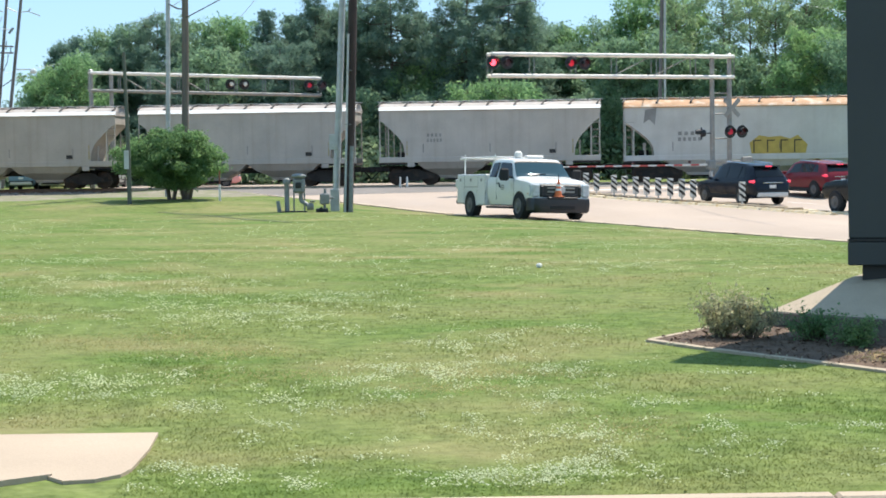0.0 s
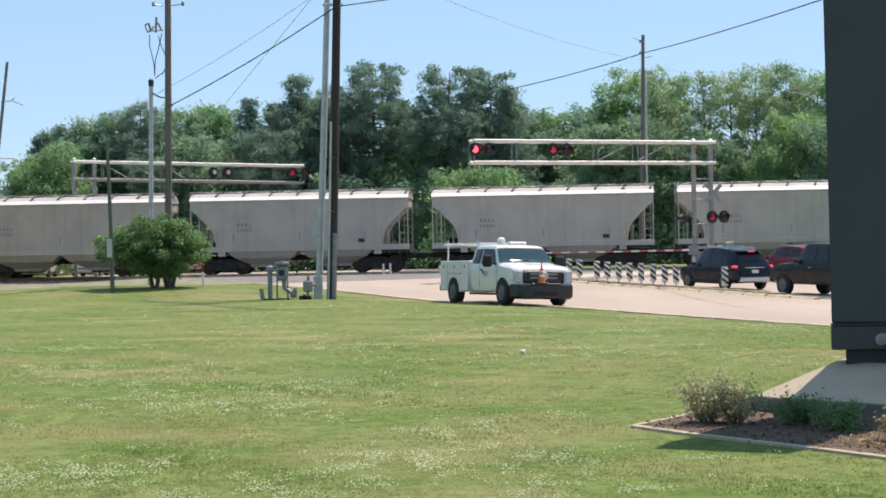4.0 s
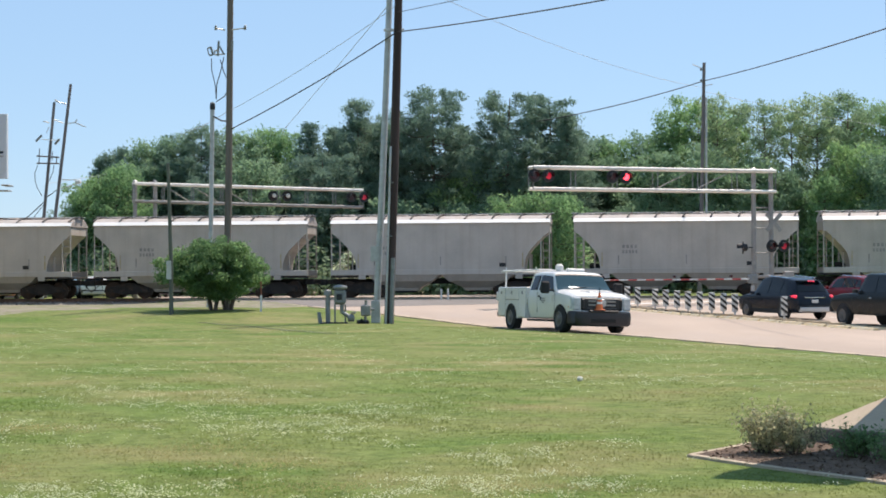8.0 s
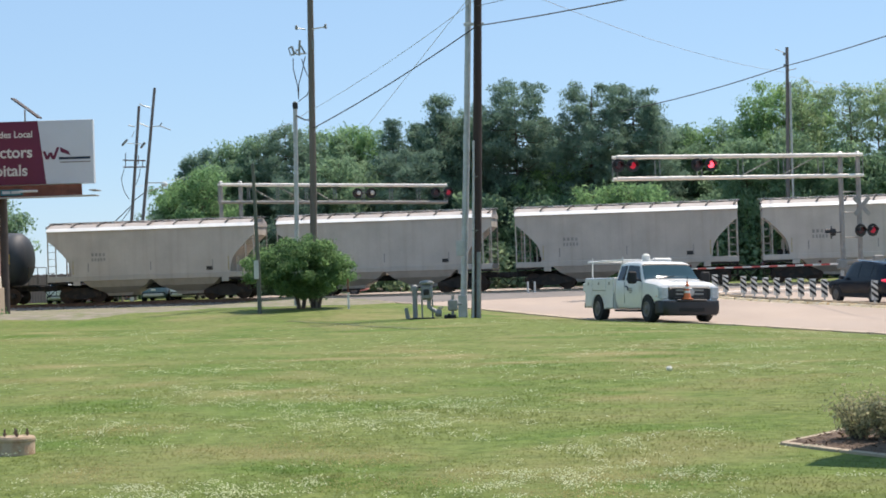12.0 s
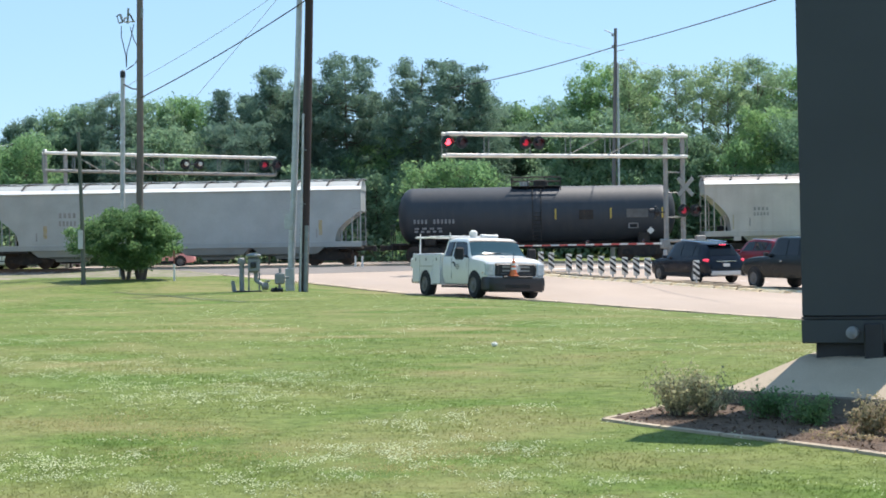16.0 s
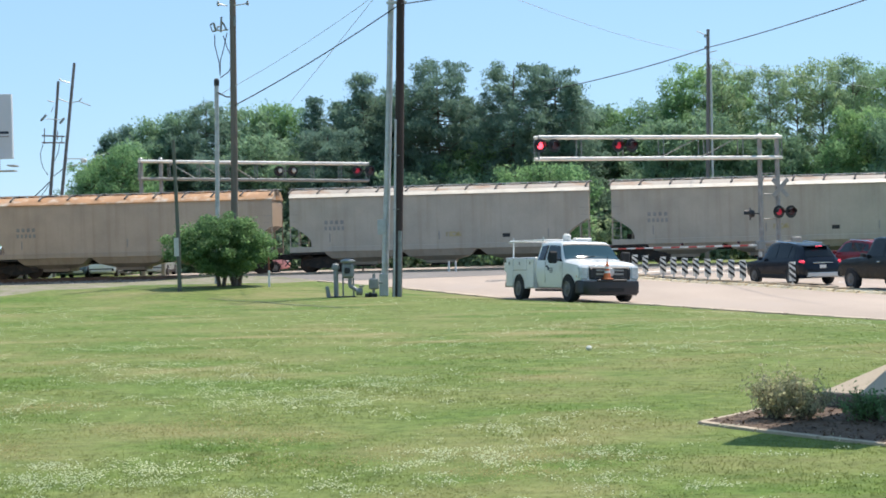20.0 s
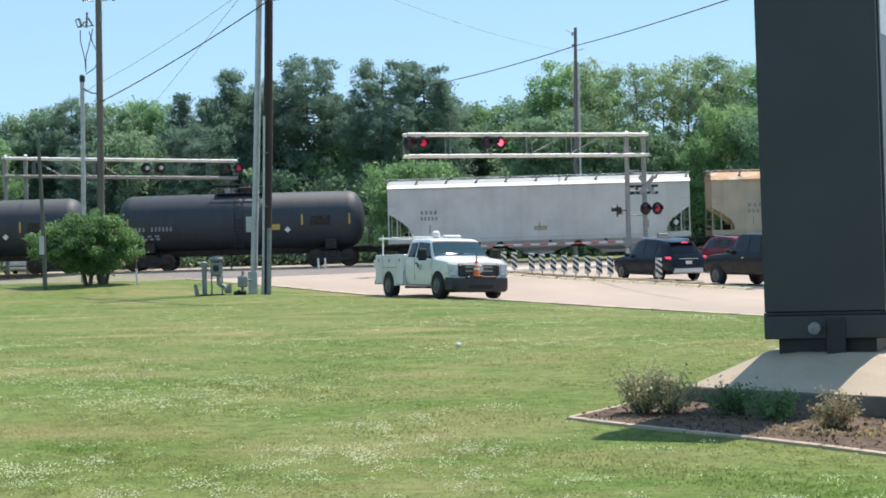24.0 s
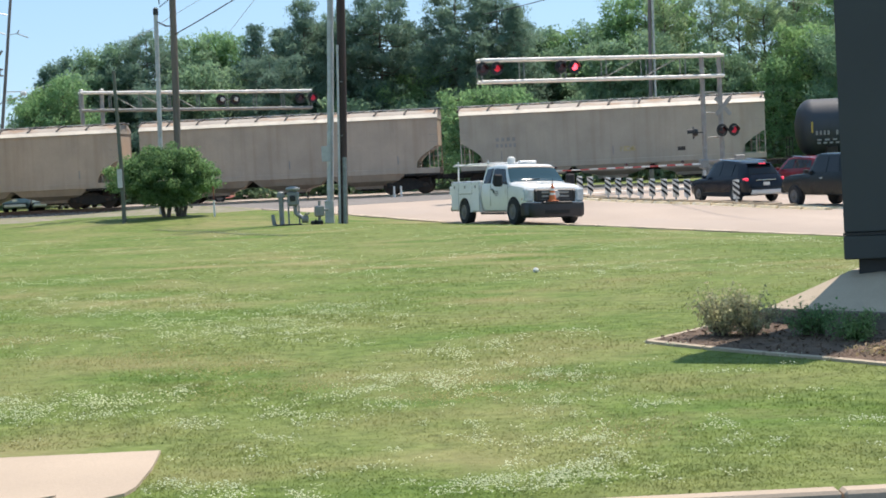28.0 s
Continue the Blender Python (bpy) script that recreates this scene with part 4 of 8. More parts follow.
    stencil(first, 1.9, 2.55, 1.15, 0.2, "greymark", -1.555, 2)
    part("placard", Shape().box(11.4, 11.8, -1.562, -1.5, 1.65, 1.85, 0.003), "black", first)
    part("placard", Shape().box(8.4, 9.2, -1.562, -1.5, 1.75, 2.0, 0.003), "fadedyellow", first, "faded yellow patch")
    TRAIN.append((first, -222.82))
    for at in (-239.95, -321.11):
        TRAIN.append((copy_thing(first, track_pose(0)), at))
    rusty = hopper(16.0, "tan", "rustroof", cut=1.15, high=1.15, sill=1.1, outlets=3, ribs=10, eave=4.05, top=4.46, label="tan grain hopper car with orange rusty roof")
    stencil(rusty, 1.9, 2.55, 1.15, 0.2, "greymark", -1.555, 2)
    TRAIN.append((rusty, -256.84))
    brown = hopper(16.0, "tan", "beigeroof", strip_mat="eavecream", cut=1.15, high=1.15, sill=1.1, outlets=3, ribs=10, eave=4.05, top=4.46, label="tan grain hopper car with brown weathered roof")
    stencil(brown, 1.9, 2.55, 1.15, 0.2, "greymark", -1.555, 2)
    TRAIN.append((brown, -338.24))
    TRAIN.append((copy_thing(brown, track_pose(0)), -355.38))
    x = hopper(15.95, "white", "pale", strip_mat="whiteroof", cut=1.2, high=1.3, sill=1.1, outlets=3, ribs=10, eave=4.05, top=4.46, label="white covered hopper car with dark block emblem")
    stencil(x, 1.75, 2.6, 0.95, 0.2, "greymark", -1.555, 2)
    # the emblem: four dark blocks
    for i in range(4):
        a = 12.68 + i * 0.41
        s = Shape().box(a, a + 0.37, -1.565, -1.5, 3.36, 3.5, 0.01).box(a, a + 0.14, -1.565, -1.5, 3.5, 3.72, 0.01).box(a, a + 0.37, -1.565, -1.5, 3.72, 3.86, 0.01)
        part("emblem", s, "graffiti", x, "dark blue block emblem")
    part("placard", Shape().box(12.05, 12.4, -1.562, -1.5, 2.3, 2.6, 0.003), "fadedyellow", x)
    holder = part("placard_holder", Shape().box(14.98, 15.38, -1.57, -1.5, 1.62, 2.08, 0.004), "black", x)
    part("placard", Shape().plate((15.18, -1.58, 1.68), (15.34, -1.58, 1.85), (15.18, -1.58, 2.02), (15.02, -1.58, 1.85), 0.01), "whitepaint", holder, "white diamond placard")
    part("placard", Shape().box(7.7, 8.4, -1.562, -1.5, 1.62, 1.85, 0.003), "fadedyellow", x)
    TRAIN.append((x, -273.88))
    t2 = tank_car(13.22, "black tank car with yellow panel and white diamond placard", strips=(0.72, 7.95, 10.0, 12.5), plates=(9.22,), panel=8.1, board=10.4)
    TRAIN.append((t2, -288.41))
    TRAIN.append((copy_thing(t2, track_pose(0)), -303.44))


RUN = [(0, 10.7), (1, 21.23), (2, 31.86), (3, 42.5), (4, 53.18), (6.5, 80.07), (7, 85.48), (8, 96.36), (9, 107.23), (10, 118.35), (11, 129.39), (12, 140.43), (13, 151.66), (13.5, 157.24),
       (15.5, 179.71), (16, 185.29), (17, 196.42), (18, 207.69), (19, 218.99), (20, 230.32), (20.5, 236.0), (22.5, 258.81), (23, 264.59), (24, 276.49), (25, 288.23), (26, 299.83), (27, 311.68), (28, 323.58)]   # seconds and the train's way along the track


# ---- crossing signals ----
FLASH = []        # added discs that swing between the two lamps of a pair to make the flash
AWAY = math.degrees(math.atan2(RN.y, RN.x))     # local x runs across the road, local -y looks down it at the traffic


def lamp_pair(parent, x, z, gap=0.36, y=-0.3, flasher=True, lit=("signal_red", "signal_red")):
    """Two round signal lamps on a cross arm; an added disc hides one glowing lens at a time, for the flash."""
    arm = part("lamp_arm", Shape().box(x - gap - 0.05, x + gap + 0.05, y + 0.12, y + 0.18, z - 0.04, z + 0.04, 0.01).tube((x, y + 0.15, z), (x, 0, z), 0.03, n=6), "black", parent)
    for d in (-gap, gap):
        part("backplate", Shape().lathe([(0.05, y + 0.02), (0.31, y + 0.02), (0.31, y + 0.045), (0.05, y + 0.06)], "y", (x + d, 0, z), 24), "black", arm, "round black background plate")
        part("housing", Shape().lathe([(0.05, y + 0.05), (0.19, y + 0.06), (0.16, y + 0.22), (0.05, y + 0.25)], "y", (x + d, 0, z), 16), "black", arm)
        part("lens", Shape().lathe([(0.01, y - 0.005), (0.1, y - 0.002), (0.155, y + 0.015), (0.155, y + 0.03)], "y", (x + d, 0, z), 20), lit[d > 0] if flasher else "lens", arm, "lit red lens" if flasher else "dark red lens", smooth=True)
        v = []
        for yy, r in ((y + 0.02, 0.19), (y - 0.24, 0.185)):
            v.append([(x + d + r * math.cos(math.radians(a)), yy, z + r * math.sin(math.radians(a))) for a in range(-10, 191, 20)])
        part("visor", Shape().loft([v[0], v[1]], close=False), "black", arm)
    if flasher:
        # not a part of the signal: hides one always-glowing lens in place of switching it
        sh = part("shutter", Shape().lathe([(0.01, -0.012), (0.17, -0.012), (0.175, 0.0), (0.01, 0.002)], "y", (0, 0, 0), 20), "lens", arm, "added dark red disc that hides one glowing lens for the flash")
        FLASH.append((sh, (x - gap, y - 0.02, z), (x + gap, y - 0.02, z)))
    return arm


def truss(parent, x0, x1, zt, zb, depth, drop, panels, mat, braced, low="mast"):
    """A box truss along local x: chords, posts, diagonals; drop lowers its far end."""
    def z_at(x, z):
        return z - drop * (x - x0) / (x1 - x0)
    for y in (0.0, depth):
        for z in (zt, zb):
            part("chord", Shape().tube((x0, y, z_at(x0, z)), (x1, y, z_at(x1, z)), 0.085, n=10), mat if z == zt else low, parent, "pale weathered chord tube", smooth=True)
    for i in range(panels + 1):
        x = x0 + (x1 - x0) * i / panels
        for y in (0.0, depth):
            part("web_post", Shape().tube((x, y, z_at(x, zt)), (x, y, z_at(x, zb)), 0.026, n=6), "meter", parent)
        part("web_strut", Shape().tube((x, 0, z_at(x, zt)), (x, depth, z_at(x, zt)), 0.03, n=6), mat, parent)
        if i < panels and braced[0] <= i < braced[1]:
            xn = x0 + (x1 - x0) * (i + 1) / panels
            za, zb2 = (zt, zb) if braced[2] > 0 else (zb, zt)
            part("diagonal", Shape().tube((x, depth, z_at(x, za)), (xn, depth, z_at(xn, zb2)), 0.032, n=6), "mastgrey", parent)


def build_signals():
    # the cantilever on this side, its arm reaching over the near lanes
    m = pose(14.2, 90.5, 1.05, 0, 0, AWAY)
    g = thing("signal_cantilever", "pale steel cantilever truss carrying red crossing lamps over the road", "crossing signal", m)
    for x in (0.0, 0.98):
        part("mast", Shape().tube((x, 0.25, 0.0), (x, 0.25, 6.45), 0.13, 0.115, 12), "mastgrey", g, smooth=True)
        part("mast_cap", Shape().lathe([(0.13, 6.45), (0.13, 6.5), (0.05, 6.56)], "z", (x, 0.25, 0), 12), "galv", g)
        part("mast_base", Shape().box(x - 0.3, x + 0.3, -0.05, 0.55, -0.1, 0.16, 0.03), "concrete", g)
    truss(g, -11.95, 1.1, 6.38, 5.38, 0.5, 0.0, 6, "mast", (3, 5, -1))
    for z in (1.2, 2.4, 3.6, 4.6):
        part("tie_bar", Shape().tube((0, 0.25, z), (0.98, 0.25, z), 0.035, n=6), "mastgrey", g)
    lamp_pair(g, -11.65, 5.97, lit=("signal_red", "signal_side"))
    lamp_pair(g, -7.62, 5.97, lit=("signal_side", "signal_red"))
    lamp_pair(g, 1.0, 2.72, 0.34, -0.35, lit=("signal_dim", "signal_dim"))
    side = lamp_pair(g, 0.0, 2.66, 0.3, -0.5, flasher=False)       # turned to the side street
    side.matrix_basis = pose(-0.1, 0.2, 0, 0, 0, -118)
    # the crossbuck
    cb = part("crossbuck", Shape().box(-0.6, 0.6, -0.012, 0.012, -0.11, 0.11, 0.01), "mastgrey", g, "grey back of a crossbuck blade")
    cb.matrix_basis = pose(1.0, 0.05, 3.9, 0, 45, 0)
    again(cb, 1.0, 0.02, 3.9, 0, -45, 0)
    part("control_box", Shape().box(-0.18, 0.22, -0.2, 0.12, 0.6, 1.05, 0.04), "meter", g)
    # the lowered gate
    gt = thing("crossing_gate", "lowered red and white striped gate arm across the lanes", "crossing gate", pose(13.9, 89.9, 1.05, 0, 0, AWAY))
    part("gate_mechanism", Shape().box(-0.2, 0.22, -0.18, 0.2, 0.9, 1.35, 0.05), "meter", gt)
    part("gate_post", Shape().tube((0, 0, 0), (0, 0, 0.8), 0.09, n=10), "galv", gt)
    part("counterweight", Shape().box(1.75, 2.3, -0.1, 0.1, 1.2, 1.5, 0.04).box(0.2, 1.8, -0.04, 0.04, 1.2, 1.32, 0.02), "mastgrey", gt)
    n = 17
    x = -0.2
    for i in range(n):
        w = 0.47
        h = 0.046 - 0.001 * i
        part("arm_section", Shape().box(x - w, x, -0.03, 0.03, 1.13 - h, 1.13 + h, 0.01), "redpaint" if i % 2 else "whitepaint", gt, "red stripe" if i % 2 else "white stripe")
        x -= w
    for x in (-1.2, -4.3, -8.1):
        part("arm_lamp", Shape().lathe([(0.01, -0.06), (0.07, -0.05), (0.07, 0.05), (0.01, 0.06)], "y", (x, 0, 1.27), 10), "lens", gt)
    # the cantilever on the far side
    m = pose(-18.4, 105.2, 1.0, 0, 0, AWAY)
    f = thing("signal_cantilever", "grey steel cantilever truss beyond the track with lamps near its tip", "crossing signal", m)
    for x in (-0.2, 0.95):
        part("mast", Shape().tube((x, 0.25, 0.0), (x, 0.25, 6.82), 0.13, 0.115, 12), "mastgrey", f, smooth=True)
        part("mast_cap", Shape().lathe([(0.13, 6.82), (0.13, 6.87), (0.05, 6.93)], "z", (x, 0.25, 0), 12), "galv", f)
    truss(f, -0.3, 13.45, 6.72, 5.72, 0.5, 0.24, 8, "mast", (1, 4, 1), "mastgrey")
    lamp_pair(f, 8.55, 6.12, 0.42, 0.75, flasher=False)
    for d in (8.13, 8.97):
        part("lamp_cover", Shape().lathe([(0.02, 0.42), (0.10, 0.45), (0.13, 0.55), (0.08, 0.62)], "y", (d, 0, 6.14), 14), "rack", f, "pale lamp back")
    lamp_pair(f, 13.1, 6.06, 0.4, -0.1, lit=("signal_dim", "signal_dim"))


# ---- road vehicles: +x is ahead, z = 0 the ground ----
def wheel_on(v, x, y, r, w, rim="rimgrey"):
    s = 1 if y > 0 else -1
    t = part("wheel", Shape().lathe([(r * 0.6, -w / 2), (r * 0.93, -w / 2), (r, -w * 0.32), (r, w * 0.32), (r * 0.93, w / 2), (r * 0.6, w / 2)], "y", (0, 0, 0), 24), "dark", v, "black tyre", smooth=True)
    t.matrix_basis = pose(x, y, r)
    yo = s * (w * 0.5 + 0.006)
    part("rim", Shape().lathe([(0.02, yo + s * 0.03), (r * 0.15, yo + s * 0.03), (r * 0.2, yo + s * 0.012), (r * 0.5, yo), (r * 0.57, yo + s * 0.016), (r * 0.62, yo - s * 0.02)], "y", (0, 0, 0), 20), rim, t, "grey steel rim", smooth=True)
    return t


class Body:
    """A car body as cross-sections along x: (x, low, belt, top, half at low, half at belt, half at top), with smooth lines between."""

    def __init__(self, rows):
        self.rows = rows
        q = np.array(rows, float)
        self.x, self.q = q[:, 0], q[:, 1:]
        d = np.diff(self.q, axis=0) / np.diff(self.x)[:, None]
        s = np.zeros_like(self.q)
        s[0], s[-1] = d[0], d[-1]
        both = d[:-1] * d[1:] > 0
        s[1:-1] = np.where(both, 2 * d[:-1] * d[1:] / np.where(both, d[:-1] + d[1:], 1.0), 0.0)
        self.s = s

    def at(self, x):
        i = int(np.clip(np.searchsorted(self.x, x) - 1, 0, len(self.x) - 2))
        w = self.x[i + 1] - self.x[i]
        u = min(1.0, max(0.0, (x - self.x[i]) / w))
        a, b = self.q[i], self.q[i + 1]
        return list((1 + 2 * u) * (1 - u) ** 2 * a + u * (1 - u) ** 2 * w * self.s[i] + u * u * (3 - 2 * u) * b + u * u * (u - 1) * w * self.s[i + 1])

    def ring(self, x):
        lo, be, to, wl, wb, wt = self.at(x)
        d = be - lo
        h = [(-wl * 0.93, lo), (-wl, lo + 0.05), (-wb * 0.985, lo + d * 0.3), (-wb, lo + d * 0.6), (-wb * 0.995, lo + d * 0.85), (-wb * 0.97, be)]
        h += [(-wt, max(be + 0.004, to - 0.085)), (-wt * 0.95, max(be + 0.006, to - 0.04)), (-wt * 0.82, max(be + 0.008, to - 0.014)), (-wt * 0.4, max(be + 0.01, to))]
        return [(x, y, z) for y, z in h] + [(x, -y, z) for y, z in h[::-1]]

    def shape(self):
        xs = []
        for a, b in zip(self.x, self.x[1:]):
            n = max(1, int((b - a) / 0.11))
            xs += [a + (b - a) * k / n for k in range(n)]
        return Shape().loft([self.ring(x) for x in xs + [self.x[-1]]])

    def side(self, x, h, s, out=0.012):
        lo, be, to, wl, wb, wt = self.at(x)
        z = be + (max(be + 0.004, to - 0.085) - be) * h
        return (x, s * (wb * 0.97 + (wt - wb * 0.97) * h + out), z)

    def pane(self, v, x0, x1, x2, x3, s, h0=0.1, h1=0.93, mat="glass"):
        """A side window that follows the body: x0..x1 along the belt, x3..x2 along the roof."""
        rings = []
        for k in range(9):
            u = k / 8
            col = []
            for out in (0.010, -0.02):
                for j in range(4):
                    f = j / 3 if out > 0 else 1 - j / 3
                    xa, xb = x0 + (x1 - x0) * u, x3 + (x2 - x3) * u
                    col.append(self.side(xa + (xb - xa) * f, h0 + (h1 - h0) * f, s, out))
            rings.append(col)
        part("window", Shape().loft(rings), mat, v, "dark tinted window")

    def screen(self, v, name, xa, xb, wide=0.95, mat="screen", label="", out=0.012):
        """A curved windscreen or rear window over the sloping part of the body between xa and xb."""
        rings = []
        for k in range(7):
            x = xa + (xb - xa) * k / 6
            ring = self.ring(x)
            half = ring[6:14]
            ys, zs = [p[1] for p in half], [p[2] for p in half]
            row = [(x, half[0][1] * f, float(np.interp(half[0][1] * f, ys, zs))) for f in (wide, wide * 0.85, wide * 0.5, 0.0, -wide * 0.5, -wide * 0.85, -wide)]
            way = 0.6 if xb > xa else -0.6
            rings.append([(p[0] + out * way, p[1], p[2] + out) for p in row] + [(p[0] - 0.02 * way, p[1], p[2] - 0.02) for p in row[::-1]])
        return part(name, Shape().loft(rings), mat, v, label, smooth=True)

    def arch(self, v, x, r, mat="dark"):
        for s in (-1, 1):
            lo, be, to, wl, wb, wt = self.at(x)
            y = s * (wb + 0.002)
            ring = [(x + r * 1.14 * math.cos(math.radians(a)), r + r * 1.16 * math.sin(math.radians(a))) for a in range(0, 181, 15)]
            part("wheel_arch", Shape().prism(ring, y - s * 0.16, y), mat, v)


def crossover(name, label, paint, m, L=4.6, W=1.85, H=1.66, lit=True, group=""):
    v = thing(name, label, "car", m, group=group)
    w = W / 2
    a, b = -L / 2, L / 2
    rows = [(a, 0.42, 0.70, 0.76, w * 0.74, w * 0.78, w * 0.7), (a + 0.05, 0.36, 0.88, 0.95, w * 0.83, w * 0.89, w * 0.8), (a + 0.16, 0.31, 1.02, 1.10, w * 0.9, w * 0.96, w * 0.8),
            (a + 0.50, 0.28, 1.07, H * 0.885, w * 0.92, w * 0.99, w * 0.69), (a + 0.85, 0.26, 1.07, H * 0.945, w * 0.93, w, w * 0.71), (a + 1.5, 0.25, 1.04, H * 0.988, w * 0.93, w, w * 0.74), (a + 2.1, 0.24, 1.02, H, w * 0.93, w, w * 0.75),
            (a + 2.7, 0.24, 1.0, H * 0.965, w * 0.93, w, w * 0.75), (b - 1.35, 0.24, 0.99, 1.12, w * 0.93, w, w * 0.86), (b - 1.2, 0.24, 0.97, 1.05, w * 0.93, w, w * 0.85),
            (b - 0.5, 0.26, 0.9, 0.97, w * 0.91, w * 0.98, w * 0.8), (b - 0.2, 0.3, 0.8, 0.87, w * 0.87, w * 0.92, w * 0.74), (b - 0.05, 0.36, 0.68, 0.74, w * 0.8, w * 0.83, w * 0.66), (b, 0.4, 0.58, 0.64, w * 0.74, w * 0.76, w * 0.6)]
    bd = Body(rows)
    part("body", bd.shape(), paint, v, smooth=True)
    for s in (-1, 1):
        bd.pane(v, a + 0.72, a + 1.15, a + 1.1, a + 0.92, s)
        bd.pane(v, a + 1.2, a + 2.05, a + 2.0, a + 1.15, s)
        bd.pane(v, a + 2.1, b - 1.6, a + 2.66, a + 2.05, s)
        part("mirror", Shape().box(b - 1.62, b - 1.45, s * (w + 0.02), s * (w + 0.2), 0.98, 1.12, 0.03) if s > 0 else Shape().box(b - 1.62, b - 1.45, -(w + 0.2), -(w + 0.02), 0.98, 1.12, 0.03), paint, v)
        yl = s * w * 0.85
        part("tail_lamp", Shape().box(a + 0.05, a + 0.40, min(yl, s * w * 0.985), max(yl, s * w * 0.985), 0.90, 1.02, 0.04), "brakelight" if lit else "taillight", v, "red tail lamp")
        part("door_handle", Shape().box(a + 1.35, a + 1.55, s * w - 0.012, s * w + 0.03, 0.86, 0.89, 0.008), paint, v)
        part("side_cladding", Shape().box(a + 0.9, b - 1.0, min(s * (w - 0.03), s * (w + 0.012)), max(s * (w - 0.03), s * (w + 0.012)), 0.25, 0.42, 0.02), "dark", v)
        part("roof_rail", Shape().tube((a + 0.95, s * w * 0.68, H * 0.955 + 0.02), (a + 2.4, s * w * 0.7, H * 0.995 + 0.02), 0.018, n=6), "chrome", v)
        part("headlamp", Shape().box(b - 0.42, b - 0.05, min(s * w * 0.55, s * w * 0.88), max(s * w * 0.55, s * w * 0.88), 0.68, 0.8, 0.03), "headlamp", v)
    bd.screen(v, "rear_window", a + 0.47, a + 0.20, 0.92, "glass", "dark rear window")
    bd.screen(v, "windscreen", a + 2.80, b - 1.37, 0.95)
    part("spoiler", Shape().box(a + 0.30, a + 0.72, -w * 0.6, w * 0.6, H * 0.895, H * 0.92, 0.012), paint, v)
    part("rear_bumper", Shape().box(a - 0.03, a + 0.2, -w * 0.88, w * 0.88, 0.4, 0.62, 0.05), "dark", v)
    part("bumper_trim", Shape().box(a - 0.05, a + 0.15, -w * 0.8, w * 0.8, 0.34, 0.55, 0.04), "silver", v, "silver bumper trim")
    part("tailgate_trim", Shape().box(a + 0.0, a + 0.06, -w * 0.5, w * 0.5, 0.90, 0.93, 0.008), "chrome", v, "chrome strip")
    part("number_plate", Shape().box(a - 0.02, a + 0.03, -0.15, 0.15, 0.70, 0.83, 0.006), "whitepaint", v, "pale number plate")
    part("high_brake_lamp", Shape().box(a + 0.285, a + 0.32, -0.16, 0.16, H * 0.89, H * 0.915, 0.004), "brakelight" if lit else "taillight", v)
    for x in (a + 0.93, b - 0.93):
        bd.arch(v, x, 0.35)
        for y in (-w + 0.08, w - 0.08):
            wheel_on(v, x, y, 0.35, 0.22)
    return v


ROLLING = []     # the wheels of the pickup, which rolls up to the queue
QUEUE = []


def pickup(name, label, paint, m, group=""):
    v = thing(name, label, "pickup truck", m, group=group)
    L, w, H = 5.7, 1.0, 2.02
    a, b = -L / 2, L / 2
    rows = [(a, 0.55, 1.22, 1.26, w * 0.92, w * 0.95, w * 0.86), (a + 0.08, 0.5, 1.24, 1.28, w * 0.95, w, w * 0.9), (a + 1.75, 0.45, 1.26, 1.3, w * 0.95, w, w * 0.9),
            (a + 1.8, 0.45, 1.27, H * 0.97, w * 0.95, w, w * 0.80), (a + 2.1, 0.45, 1.27, H, w * 0.95, w, w * 0.8), (a + 3.4, 0.45, 1.25, H, w * 0.95, w, w * 0.8), (a + 4.1, 0.45, 1.23, 1.32, w * 0.95, w, w * 0.88),
            (b - 0.25, 0.5, 1.12, 1.18, w * 0.93, w * 0.97, w * 0.85), (b, 0.55, 0.95, 1.0, w * 0.9, w * 0.93, w * 0.8)]
    bd = Body(rows)
    part("body", bd.shape(), paint, v, smooth=True)
    for s in (-1, 1):
        bd.pane(v, a + 1.95, a + 2.65, a + 2.62, a + 2.05, s)
        bd.pane(v, a + 2.75, a + 3.85, a + 3.4, a + 2.72, s)
        part("mirror", Shape().box(a + 3.75, a + 3.95, min(s * 1.0, s * 1.16), max(s * 1.0, s * 1.16), 1.26, 1.42, 0.03), "dark", v)
        part("tail_lamp", Shape().box(a - 0.01, a + 0.15, min(s * 0.83, s * 0.985), max(s * 0.83, s * 0.985), 0.85, 1.18, 0.02), "taillight", v)
        part("bed_cap", Shape().box(a + 0.05, a + 1.75, min(s * 0.86, s * 0.98), max(s * 0.86, s * 0.98), 1.26, 1.31, 0.012), "dark", v)
        part("door_handle", Shape().box(a + 2.9, a + 3.08, s * w - 0.012, s * w + 0.03, 1.08, 1.12, 0.008), "chrome", v)
    part("rear_window", Shape().plate((a + 1.77, 0.72, 1.32), (a + 1.77, -0.72, 1.32), (a + 1.785, -0.68, H * 0.9), (a + 1.785, 0.68, H * 0.9), 0.01), "glass", v)
    bd.screen(v, "windscreen", a + 3.5, a + 4.05, 0.95)
    part("rear_bumper", Shape().box(a - 0.12, a + 0.06, -w * 0.93, w * 0.93, 0.5, 0.72, 0.04), "chrome", v)
    part("front_bumper", Shape().box(b - 0.1, b + 0.1, -w * 0.93, w * 0.93, 0.5, 0.75, 0.04), "dark", v)
    for x in (a + 1.15, b - 0.95):
        bd.arch(v, x, 0.4)
        for y in (-w + 0.1, w - 0.1):
            ROLLING.append((wheel_on(v, x, y, 0.4, 0.27), x, y))
    return v


